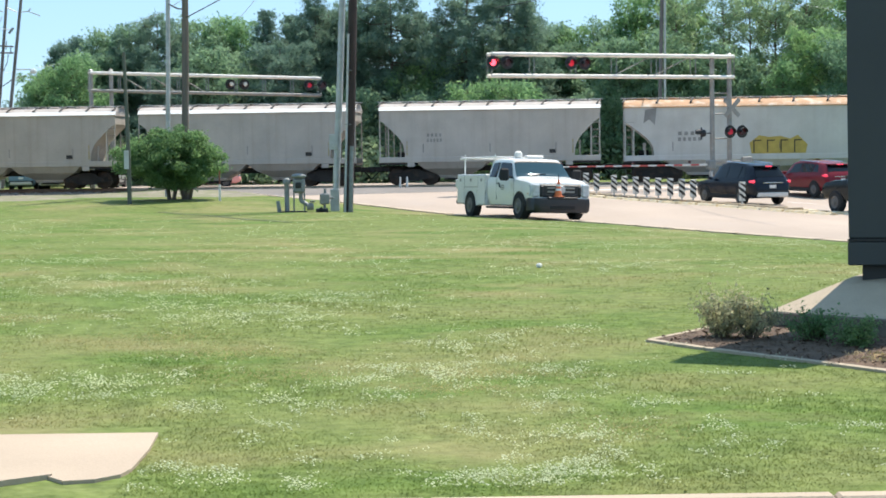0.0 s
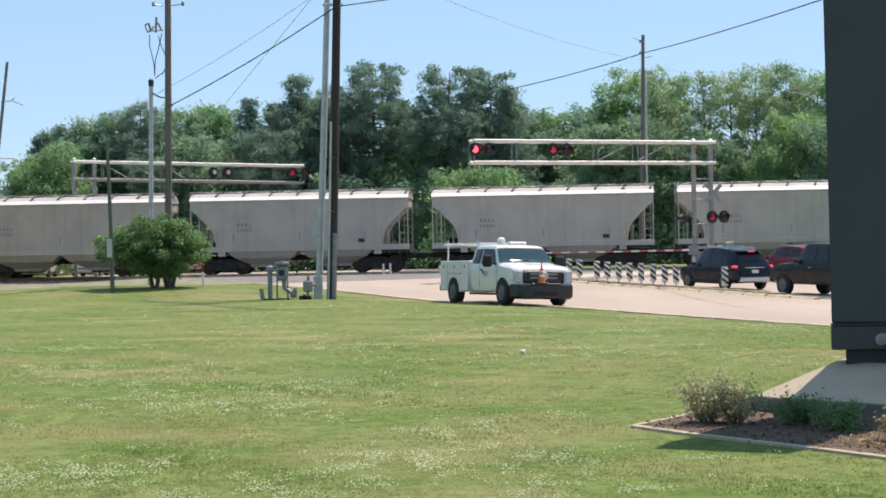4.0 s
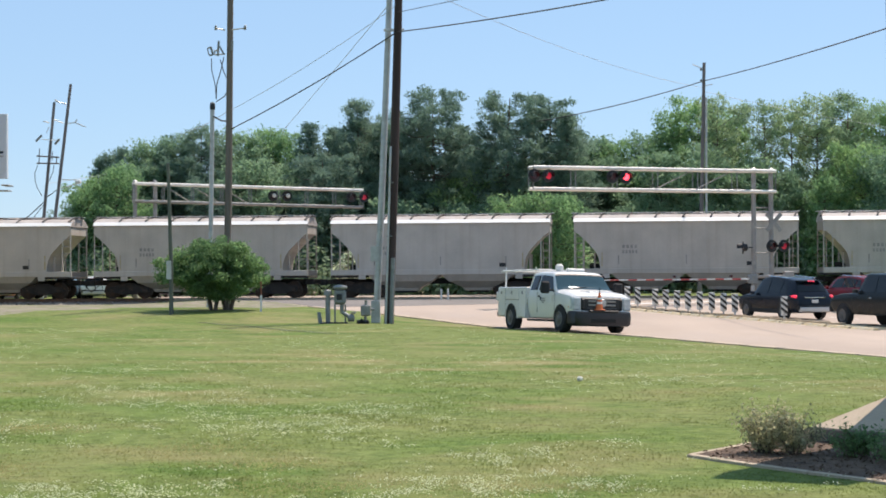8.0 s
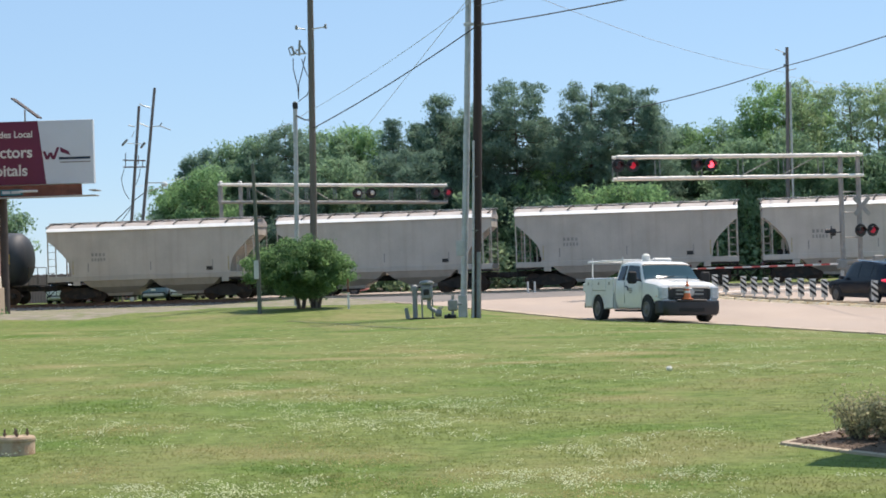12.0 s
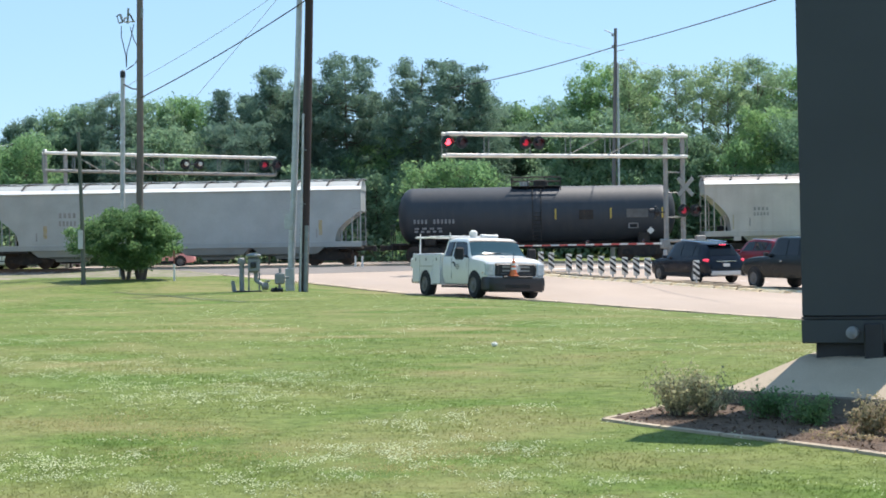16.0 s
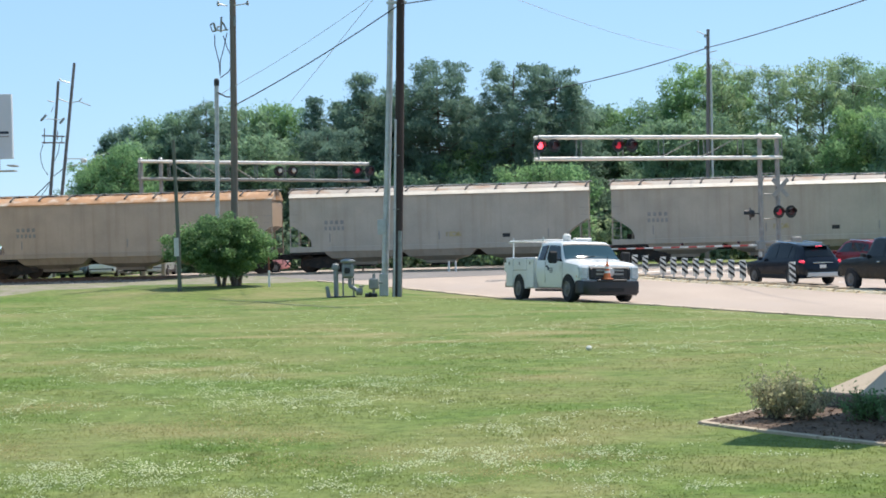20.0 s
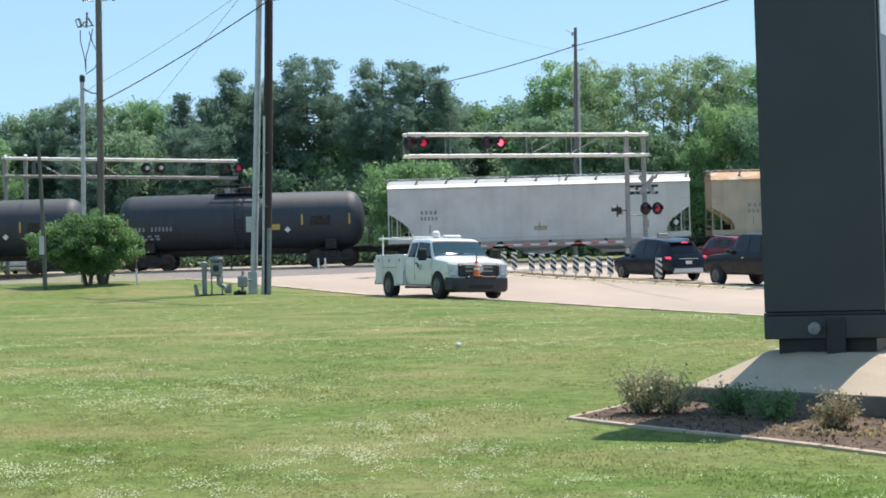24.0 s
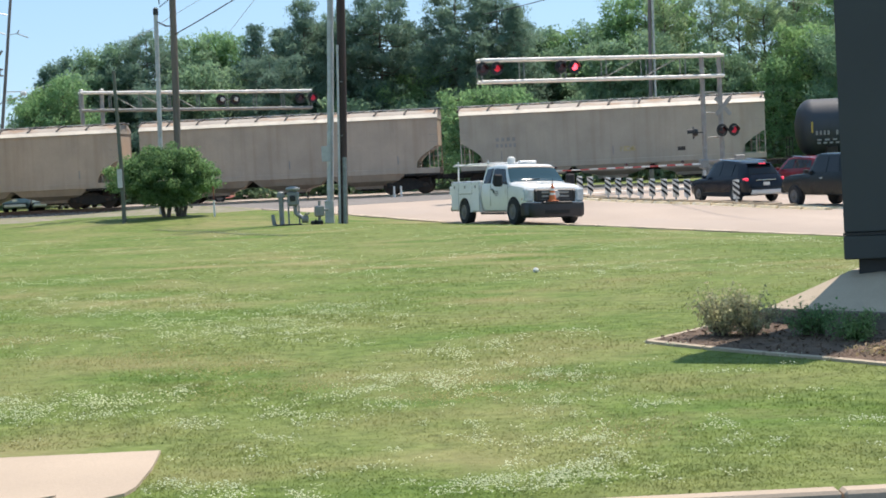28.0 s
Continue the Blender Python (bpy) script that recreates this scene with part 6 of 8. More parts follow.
def build_poles():
    # the tarred pole with its grey conduit
    p, d = pole("utility_pole", "dark tarred wooden utility pole with grey conduit at its foot", (-2.70, 66.0, 0.88), (-2.20, 66.0, 15.2), 0.175, 0.13, "darkwood")
    part("conduit", Shape().tube((0.09, -0.15, -0.1), (0.17, -0.15, 2.25), 0.075, n=10), "meter", p, "blue-grey cable guard")
    part("conduit", Shape().tube((-0.10, -0.18, -0.1), (0.11, -0.16, 6.2), 0.042, n=8), "galv", p, "pale grey conduit")
    for z in (1.2, 3.0, 4.9):
        x = 0.034 * z
        part("strap", Shape().box(x - 0.16, x + 0.05, -0.215, -0.15, z, z + 0.03, 0.006), "meter", p)
    part("cable_bracket", Shape().box(-0.12, 0.6, -0.04, 0.04, 10.3, 10.4, 0.01), "galv", p)
    # the slim steel pole beside it
    p, d = pole("steel_pole", "slim grey steel pole with a riveted seam", (-3.18, 66.5, 0.86), (-2.50, 66.5, 15.6), 0.125, 0.10, "galv")
    part("base_box", Shape().box(-0.16, 0.16, -0.16, 0.16, -0.1, 0.75, 0.02), "galv", p)
    part("sign_plate", Shape().box(-0.18, 0.14, -0.16, -0.13, 2.15, 2.7, 0.01), "galv", p)
    # the brown pole behind the bush, with fittings
    p, d = pole("utility_pole", "brown wooden utility pole with insulators and cutouts", (-9.75, 76.0, 1.15), (-9.5, 76.0, 16.4), 0.15, 0.12, "wood")
    for z, x0, x1 in ((11.42, 0.0, -0.36), (11.42, 0.24, 0.84), (12.7, 0.14, -0.65), (12.9, 0.14, 0.8)):
        part("cross_bracket", Shape().tube((x0, -0.08, z), (x1, -0.2, z + 0.06), 0.026, n=6), "galv", p, "slim insulator arm")
        part("insulator", Shape().lathe([(0.03, 0), (0.07, 0.03), (0.04, 0.06), (0.07, 0.1), (0.04, 0.13), (0.055, 0.17), (0.02, 0.2)], "z", (x1, -0.2, z - 0.02), 10), "meter", p)
    # fused cutouts on a short arm: a looped one, an upright one and one leaning to the pole
    part("cutout_arm", Shape().tube((0.02, -0.15, 10.43), (-0.42, -0.2, 10.4), 0.03, n=6).tube((-0.42, -0.2, 10.4), (-0.4, -0.2, 10.56), 0.03, n=6).tube((-0.42, -0.2, 10.56), (-0.26, -0.2, 10.57), 0.035, n=6), "galv", p)
    loop = [(-0.71, 10.65), (-0.57, 10.72), (-0.47, 10.40), (-0.63, 10.37)]
    s = Shape()
    for (xa, za), (xb, zb), rr in zip(loop, loop[1:] + loop[:1], (0.03, 0.05, 0.035, 0.025)):
        s.tube((xa, -0.2, za), (xb, -0.2, zb), rr, n=6)
    part("cutout", s, "meter", p, "grey looped fuse cutout")
    part("cutout", Shape().tube((-0.24, -0.2, 10.96), (-0.28, -0.2, 10.34), 0.045, n=8), "meter", p)
    part("cutout", Shape().tube((-0.2, -0.2, 10.74), (-0.03, -0.2, 10.41), 0.035, n=8), "meter", p)
    part("arrester", Shape().tube((0.29, -0.12, 10.58), (0.30, -0.12, 10.98), 0.055, n=8), "meter", p)
    for way in (((-0.55, 10.25), (-0.59, 9.84), (-0.49, 9.14), (-0.51, 8.68)), ((-0.04, 10.3), (-0.25, 9.7), (-0.43, 9.26), (-0.51, 8.68)), ((-0.2, 10.2), (-0.1, 9.75), (0.0, 9.5)), ((-0.02, 9.0), (-0.15, 8.8), (-0.35, 8.68), (-0.51, 8.57))):
        s = Shape()
        for (xa, za), (xb, zb) in zip(way, way[1:]):
            fa, fb = min(1.0, (10.4 - za) / 1.7), min(1.0, (10.4 - zb) / 1.7)
            s.tube((xa, -0.2 + 1.15 * fa, za), (xb, -0.2 + 1.15 * fb, zb), 0.02, n=5)
        part("drop_cable", s, "wire", p)
    # the short riser pipe next to it
    p, d = pole("riser_pipe", "tall pale conduit riser with a cable head", (-10.62, 77.0, 1.15), (-10.42, 77.0, 9.7), 0.10, 0.09, "galv", "conduit")
    part("cable_head", Shape().lathe([(0.1, d.z - 0.3), (0.115, d.z - 0.2), (0.11, d.z - 0.05), (0.04, d.z + 0.02)], "z", (d.x, 0, 0), 10), "black", p)
    part("standoff", Shape().tube((d.x, 0, d.z - 0.55), (d.x + 0.45, -0.5, d.z - 0.8), 0.035, n=6).tube((d.x + 0.45, -0.5, d.z - 0.8), (d.x + 0.75, -0.9, d.z - 0.85), 0.03, n=6), "rimgrey", p)
    # the thin leaning post in front of the bush
    p, d = pole("stub_post", "thin grey-green post leaning in front of the bush", (-11.06, 70.0, 1.1), (-11.17, 70.0, 6.78), 0.085, 0.06, "post", "post")
    part("marker_plate", Shape().box(-0.16, 0.02, -0.13, -0.08, 1.3, 2.0, 0.01), "galv", p, "grey marker plate")
    # far poles
    for nm, foot, top, lab in (("utility_pole", (-28.9, 125, 1.0), (-27.6, 125, 14.2), "far wooden utility pole with crossarm"), ("utility_pole", (-27.6, 122, 1.0), (-25.85, 122, 15.1), "far leaning wooden utility pole with street light"), ("utility_pole", (14.1, 112, 1.0), (14.5, 112, 15.1), "far wooden utility pole before the trees")):
        p, d = pole(nm, lab, foot, top, 0.135 if foot[0] > 0 else 0.125, 0.095, "greywood")
        if foot[0] < -28:
            for za, zb in ((9.56, 9.46), (9.08, 9.04)):
                part("crossarm", Shape().tube((0.12, -0.15, za), (1.66, -0.15, zb), 0.05, n=6), "greywood", p)
            for x, lo, hi in ((0.28, 9.0, 10.05), (1.16, 9.26, 9.85), (1.45, 9.0, 9.55)):
                part("end_post", Shape().tube((x, -0.15, lo), (x + 0.04, -0.15, hi), 0.035, n=6), "greywood", p)
            for x0, z0, x1, z1 in ((0.1, 10.55, 0.48, 10.95), (1.38, 10.34, 1.68, 10.7)):
                part("cutout", Shape().tube((x0, -0.2, z0), (x1, -0.2, z1), 0.085, n=8), "meter", p)
            part("cutout_arm", Shape().tube((0.45, -0.15, 10.68), (1.6, -0.15, 10.6), 0.028, n=6), "rack", p, "pale cutout arm")
            part("bracket", Shape().tube((1.0, -0.1, 11.8), (0.58, -0.2, 11.9), 0.035, n=6), "galv", p)
            part("bracket", Shape().tube((0.95, -0.1, 11.5), (0.8, -0.2, 11.1), 0.025, n=6), "galv", p)
            for way in (((0.2, 8.95), (0.0, 8.4), (0.02, 7.9), (0.16, 7.4), (0.46, 6.9)), ((1.3, 8.97), (1.22, 8.44), (0.95, 7.85))):
                s = Shape()
                for (xa, za), (xb, zb) in zip(way, way[1:]):
                    s.tube((xa, -0.15, za), (xb, -0.15, zb), 0.025, n=5)
                part("drop_cable", s, "wire", p)
        elif foot[0] < 0:
            part("bracket", Shape().tube((1.42, 0, 12.79), (0.98, -0.2, 12.91), 0.035, n=6).tube((0.98, -0.2, 12.91), (0.76, -0.25, 13.06), 0.05, n=6), "galv", p)
            part("bracket", Shape().tube((1.25, 0, 11.53), (0.66, -0.2, 11.78), 0.035, n=6), "galv", p)
            part("bracket", Shape().tube((1.3, 0, 11.49), (2.06, -0.2, 11.55), 0.03, n=6).tube((2.06, -0.2, 11.55), (2.2, -0.2, 11.75), 0.045, n=6).tube((2.06, -0.2, 11.55), (2.8, -0.3, 11.24), 0.035, n=6), "galv", p)
            part("lamp_arm", Shape().tube((1.1, 0, 7.82), (2.27, -0.5, 7.76), 0.03, n=6), "galv", p)
            part("lamp_arm", Shape().tube((1.08, 0, 7.22), (2.27, -0.5, 7.52), 0.03, n=6), "galv", p)
            part("lamp_head", Shape().lathe([(0.03, 0.0), (0.12, 0.08), (0.15, 0.32), (0.06, 0.42)], "x", (2.1, -0.5, 7.64), 10), "rack", p)
        else:
            part("stub_pipe", Shape().tube((0.45, -0.1, 4.0), (0.5, -0.1, 12.0), 0.07, n=8), "galv", p)
            part("bracket", Shape().tube((d.x, 0, d.z - 0.4), (d.x - 0.7, -0.1, d.z - 0.1), 0.025, n=6), "galv", p)
            part("bracket", Shape().tube((d.x, 0, d.z - 1.4), (d.x + 0.5, -0.1, d.z - 1.3), 0.025, n=6), "galv", p)
            for z in (13.6, 12.9):
                part("insulator", Shape().lathe([(0.03, 0), (0.08, 0.05), (0.05, 0.1), (0.07, 0.16), (0.02, 0.2)], "z", (d.x - 0.2, -0.1, z), 8), "meter", p)
    # lines
    sag_line("power_line", (-9.55, 75.9, 8.5), (-2.42, 65.85, 11.1), 0.12, 0.028, "wire", "black bundled cable between two poles")
    sag_line("power_line", (-2.3, 65.85, 11.15), (6.5, 46.0, 9.9), 0.1, 0.024, "wire", "black cable running off the dark pole")
    sag_line("power_line", (-2.3, 65.85, 11.85), (6.5, 46.0, 11.0), 0.1, 0.013, "wire", "thin black line running off the dark pole")
    sag_line("power_line", (-9.5, 75.9, 9.3), (-2.35, 65.9, 12.1), 0.15, 0.012, "wiregrey", "thin grey line between poles")
    sag_line("power_line", (-8.22, 84.0, 9.0), (-2.6, 65.9, 12.17), 0.03, 0.012, "wiregrey", "thin grey line rising to the pole")
    sag_line("power_line", (5.0, 128.0, 12.9), (14.45, 112.0, 14.0), 0.2, 0.035, "wire", "dark cable passing the far pole")
    sag_line("power_line", (14.45, 112.0, 14.0), (14.9, 62.0, 10.9), 0.1, 0.03, "wire", "dark cable coming from the far pole")
    sag_line("power_line", (-2.1, 66.0, 13.0), (14.4, 112.0, 13.6), 0.5, 0.012, "wiregrey", "thin grey line towards the far pole")
    sag_line("power_line", (14.4, 112.0, 13.4), (34.0, 118.0, 10.6), 0.3, 0.012, "wiregrey", "thin grey line beyond the far pole")
    sag_line("power_line", (-28.27, 125.0, 7.4), (-34.0, 132.0, 2.5), 0.1, 0.025, "wire", "dark guy line from the far pole")
    sag_line("power_line", (-28.27, 124.95, 7.5), (-29.6, 124.95, 6.3), 0.02, 0.04, "wire", "dark guy line from the far pole")
    sag_line("power_line", (-28.2, 124.95, 7.77), (-26.75, 122.05, 8.2), 0.03, 0.035, "wire", "slack dark cable between far poles")
    sag_line("power_line", (-28.1, 124.95, 8.71), (-24.4, 132.0, 9.9), 0.05, 0.016, "wiregrey", "thin grey line from the far pole")
    sag_line("power_line", (-16.25, 110.0, 11.06), (-9.6, 76.0, 9.3), 0.1, 0.014, "wiregrey", "thin grey line towards the far poles")


def build_meter():
    m = thing("gas_meter", "grey gas meter set with regulator and pipes on the lawn", "gas meter", pose(-4.33, 64.0, 0.84))
    part("riser", Shape().tube((-0.38, 0, 0.0), (-0.38, 0, 1.02), 0.085, n=10), "meter", m, smooth=True)
    part("riser_cap", Shape().lathe([(0.13, 0.98), (0.14, 1.06), (0.12, 1.16), (0.04, 1.2)], "z", (-0.38, 0, 0), 12), "meter", m)
    part("meter_body", Shape().box(-0.16, 0.24, -0.18, 0.18, 0.68, 1.2, 0.07), "meter", m)
    part("regulator_disc", Shape().lathe([(0.05, 1.18), (0.24, 1.22), (0.26, 1.27), (0.24, 1.31), (0.06, 1.36)], "z", (0.04, 0, 0), 18), "meter", m)
    part("index_cover", Shape().box(-0.07, 0.13, -0.24, -0.17, 0.85, 1.05, 0.03), "black", m)
    part("pipe", Shape().tube((0.1, 0, 0.68), (0.1, 0, 0.4), 0.07, n=8).tube((0.1, 0, 0.42), (0.42, -0.05, 0.22), 0.07, n=8), "meter", m)
    part("valve", Shape().lathe([(0.05, -0.12), (0.13, -0.1), (0.13, 0.1), (0.05, 0.12)], "x", (0.42, -0.05, 0.22), 12), "meter", m)
    part("valve_wheel", Shape().lathe([(0.02, 0.0), (0.1, 0.02), (0.1, 0.05), (0.02, 0.06)], "z", (0.5, -0.05, 0.36), 12), "meter", m)
    part("stand", Shape().tube((-0.14, 0, 0.0), (-0.14, 0, 0.72), 0.03, n=6).tube((0.22, 0, 0.02), (0.22, 0, 0.7), 0.03, n=6), "meter", m)
    part("skid", Shape().box(-0.62, 0.3, -0.15, 0.15, -0.02, 0.07, 0.015), "black", m)
    part("guard", Shape().plate((-0.68, -0.15, 0.05), (-0.55, -0.15, 0.05), (-0.62, -0.15, 0.42), (-0.72, -0.15, 0.42), 0.3), "meter", m)
    k = thing("gas_meter", "small grey gas valve box on a pipe stand", "gas meter", pose(-3.42, 64.0, 0.84))
    part("box", Shape().box(-0.16, 0.18, -0.12, 0.12, 0.28, 0.66, 0.04), "meter", k)
    part("cap", Shape().tube((0.02, 0, 0.64), (0.02, 0, 0.82), 0.05, n=8), "meter", k)
    part("pipe", Shape().tube((0.0, 0, 0.0), (0.0, 0, 0.3), 0.05, n=8), "meter", k)
    part("elbow", Shape().tube((-0.3, 0, 0.08), (0.12, 0, 0.08), 0.07, n=8).tube((-0.25, -0.1, 0.02), (-0.1, -0.1, 0.18), 0.04, n=6), "black", k)
    part("outlet", Shape().tube((0.16, 0, 0.5), (0.32, 0, 0.5), 0.04, n=8), "meter", k)
    p = thing("marker_post", "slim white and orange pipeline marker post by the bush", "marker post", pose(-7.78, 71.0, 1.17))
    part("lower", Shape().box(-0.04, 0.04, -0.02, 0.02, -0.1, 0.6, 0.01), "whitepaint", p)
    part("upper", Shape().box(-0.028, 0.028, -0.02, 0.02, 0.6, 1.12, 0.01), "boardframe", p, "faded red-brown top")
    for x in (-1.2, -0.85):
        p = thing("marker_post", "short pale marker post beside the track", "marker post", pose(x, 95.2, 1.12), group="markers at the track")
        part("lower", Shape().tube((0, 0, 0), (0, 0, 0.25), 0.06, n=8), "whitepaint", p)
        part("upper", Shape().tube((0, 0, 0.25), (0, 0, 0.62), 0.05, n=8), "rack", p)
    f = thing("lamp_foundation", "round concrete lamp-post foundation with rusty bolts", "foundation", pose(-6.85, 23.3, ground_z(-6.85, 23.3) - 0.03))
    part("drum", Shape().lathe([(0.235, -0.2), (0.235, 0.22), (0.22, 0.255), (0.05, 0.26)], "z", (0, 0, 0), 28), "drumconcrete", f, smooth=True)
    part("rim_band", Shape().lathe([(0.237, 0.19), (0.243, 0.2), (0.243, 0.23), (0.23, 0.25)], "z", (0, 0, 0), 28), "drumconcrete", f)
    for a in (20, 110, 200, 290):
        x, y = 0.14 * math.cos(math.radians(a)), 0.14 * math.sin(math.radians(a))
        part("bolt", Shape().tube((x, y, 0.22), (x, y, 0.35), 0.014, n=6).lathe([(0.026, 0.275), (0.026, 0.3)], "z", (x, y, 0), 6), "rail", f, "rusty anchor bolt")
    b = solid("litter", Shape().lathe([(0.01, 0), (0.05, 0.01), (0.06, 0.05), (0.03, 0.08), (0.01, 0.085)], "z", (0, 0, 0), 9), "whitepaint", "crumpled white paper scrap on the grass", "litter", m=pose(2.13, 34.6, ground_z(2.13, 34.6)))
    # the concrete pad at the lawn's near corner
    s = Shape()
    ring = [(-9.5, 16.7), (-2.42, 16.66), (-2.38, 15.84), (-2.39, 14.94), (-2.44, 14.7), (-2.61, 14.5), (-2.85, 14.45), (-3.03, 14.68), (-3.4, 14.62), (-9.5, 14.3)]
    top = [(x, y, ground_z(x, y) + 0.03) for x, y in ring]
    s.loft([[(x, y, z - 0.2) for x, y, z in top], top])
    solid("pavement", s, "pad", "pale concrete walk ending in the lawn", "pavement", "structure")
    s = Shape().loft([[(-4.2, 13.62, 0.0), (-4.33, 13.74, 0.0), (-4.33, 13.74, 0.15), (-4.2, 13.62, 0.15)], [(-3.3, 14.42, 0.0), (-3.42, 14.53, 0.0), (-3.42, 14.53, 0.19), (-3.3, 14.42, 0.19)], [(-2.98, 14.68, 0.0), (-3.05, 14.76, 0.0), (-3.05, 14.76, 0.19), (-2.98, 14.68, 0.19)]])
    solid("pavement_curb", s, "pad", "raised concrete curb beside the walk", "curb", "structure")


# ---- the pylon sign and its bed ----
BED = [(2.70, 22.4), (5.6, 18.6), (9.2, 17.7), (12.5, 20.0), (12.6, 27.5), (8.0, 29.0), (4.6, 24.9), (3.4, 23.2)]


def build_pylon():
    a = math.degrees(math.atan2(-0.6, 1.27))
    m = pose(6.765, 22.85, 0.0, 0, -0.5, a)      # leaning a little; local -x along the near face, +y along the lettered face
    g = thing("pylon_sign", "tall charcoal pylon sign on a sloping concrete base", "sign", m)
    W, D = 1.52, 2.4
    # the cabinet is deep behind the lettered face and shallow at its other end
    plan = lambda q, z: [(-W - q, -q, z), (q, -q, z), (q, D + q, z), (-W - q, 0.6 + q, z)]
    slab = lambda q, lo, hi: Shape().loft([plan(q - 0.015, lo), plan(q, lo + 0.015), plan(q, hi - 0.015), plan(q - 0.015, hi)])
    part("cabinet", slab(0.0, 1.58, 7.3), "pylon", g, "matt charcoal sheet metal")
    part("lower_cabinet", slab(0.01, 1.24, 1.545), "pylon", g)
    part("neck", slab(-0.14, 0.95, 1.24), "black", g)
    part("seam_trim", Shape().loft([plan(0.012, 1.548), plan(0.012, 1.577)]), "black", g, "thin dark seam strip")
    part("flood_lamp", Shape().lathe([(0.02, -0.16), (0.075, -0.14), (0.08, -0.05), (0.03, 0.0)], "y", (-0.87, -0.02, 1.38), 16), "meter", g, "small round flood lamp")
    part("junction_box", Shape().box(-0.74, -0.50, -0.06, -0.005, 1.0, 1.5, 0.02), "black", g)
    part("panel", Shape().box(0.004, 0.03, 0.12, D - 0.1, 1.7, 6.0, 0.01), "pylonface", g, "grey lettered panel")
    part("white_panel", Shape().box(0.004, 0.035, 0.15, D - 0.1, 5.05, 7.1, 0.01), "board", g, "white panel")
    for z in (4.05, 3.5):
        y = 0.55
        arrow = [(0.34, 0.04), (0.34, -0.04), (0.1, -0.04), (0.17, -0.13), (0.06, -0.13), (-0.08, 0), (0.06, 0.13), (0.17, 0.13), (0.1, 0.04)]
        s = Shape()
        n = len(arrow)
        vs = [(0.03, y + p, z + q) for p, q in arrow] + [(0.042, y + p, z + q) for p, q in arrow]
        s.add(vs, [tuple(range(n))[::-1], tuple(range(n, 2 * n))] + [(i, (i + 1) % n, n + (i + 1) % n, n + i) for i in range(n)])
        part("arrow", s, "whitepaint", g, "white arrow")
        s = Shape()
        for k in range(5):
            s.box(0.03, 0.04, y + 0.6 + k * 0.42, y + 0.95 + k * 0.42, z - 0.09, z + 0.09, 0.002)
        part("lettering_bars", s, "whitepaint", g)
    # base: an upright rim and a sloping top
    # it stands a little askew under the cabinet
    rim = lambda q, z: [(-2.44 + q, -0.41 + q * 0.5, z), (1.75 - q, -2.37 + q, z), (2.3 - q, 2.9 - q, z), (-2.0 + q, 3.9 - q, z)]
    b = thing("sign_base", "sloping cast concrete base of the pylon sign", "plinth", pose(6.72, 22.85, 0.0, 0, 0, a))
    # the rim's shade is put into its colour; the slope keeps the plain concrete
    part("rim", Shape().loft([rim(0, 0.2), rim(0, 0.64), rim(0.02, 0.66)]), "shadeconcrete", b, "blotched concrete rim, coloured dark to stand for its shade")
    crest = [(-1.52, 0.32, 1.06), (-0.06, -0.2, 1.06), (-0.06, 2.34, 1.06), (-1.52, 0.9, 1.06)]
    part("slope", Shape().add(rim(0.021, 0.655) + crest, [(0, 1, 4), (1, 5, 4), (1, 2, 6), (1, 6, 5), (2, 3, 7), (2, 7, 6), (3, 0, 4), (3, 4, 7), (4, 5, 6, 7), (3, 2, 1, 0)]), "concrete", b)
    # mulch bed and edging
    ring = BED
    def inner(k, z):
        cx, cy = sum(p[0] for p in ring) / 8, sum(p[1] for p in ring) / 8
        return [(cx + (x - cx) * k, cy + (y - cy) * k, ground_z(cx + (x - cx) * k, cy + (y - cy) * k) + z) for x, y in ring]
    s = Shape().loft([inner(1.0, -0.05), inner(0.985, 0.03), inner(0.9, 0.04), inner(0.75, 0.04), inner(0.6, 0.04)])
    solid("mulch_bed", s, "dirt", "red-brown mulch bed round the sign base", "mulch", "structure", smooth=True)
    ed = thing("bed_edging", "low pale concrete edging of the mulch bed", "edging", kind="structure")
    for i in range(8):
        p, q = Vector(ring[i]), Vector(ring[(i + 1) % 8])
        d = q - p
        nseg = max(1, int(d.length / 0.9))
        for k in range(nseg):
            a0, a1 = p + d * (k / nseg), p + d * ((k + 0.97) / nseg)
            nn = Vector((d.y, -d.x)).normalized() * 0.05
            z0, z1 = ground_z(a0.x, a0.y), ground_z(a1.x, a1.y)
            s = Shape().loft([[(a0.x - nn.x, a0.y - nn.y, z0 - 0.05), (a0.x + nn.x, a0.y + nn.y, z0 - 0.05), (a0.x + nn.x, a0.y + nn.y, z0 + 0.03), (a0.x - nn.x, a0.y - nn.y, z0 + 0.034)],
                              [(a1.x - nn.x, a1.y - nn.y, z1 - 0.05), (a1.x + nn.x, a1.y + nn.y, z1 - 0.05), (a1.x + nn.x, a1.y + nn.y, z1 + 0.03), (a1.x - nn.x, a1.y - nn.y, z1 + 0.034)]])
            part("edging_piece", s, "concrete", ed)


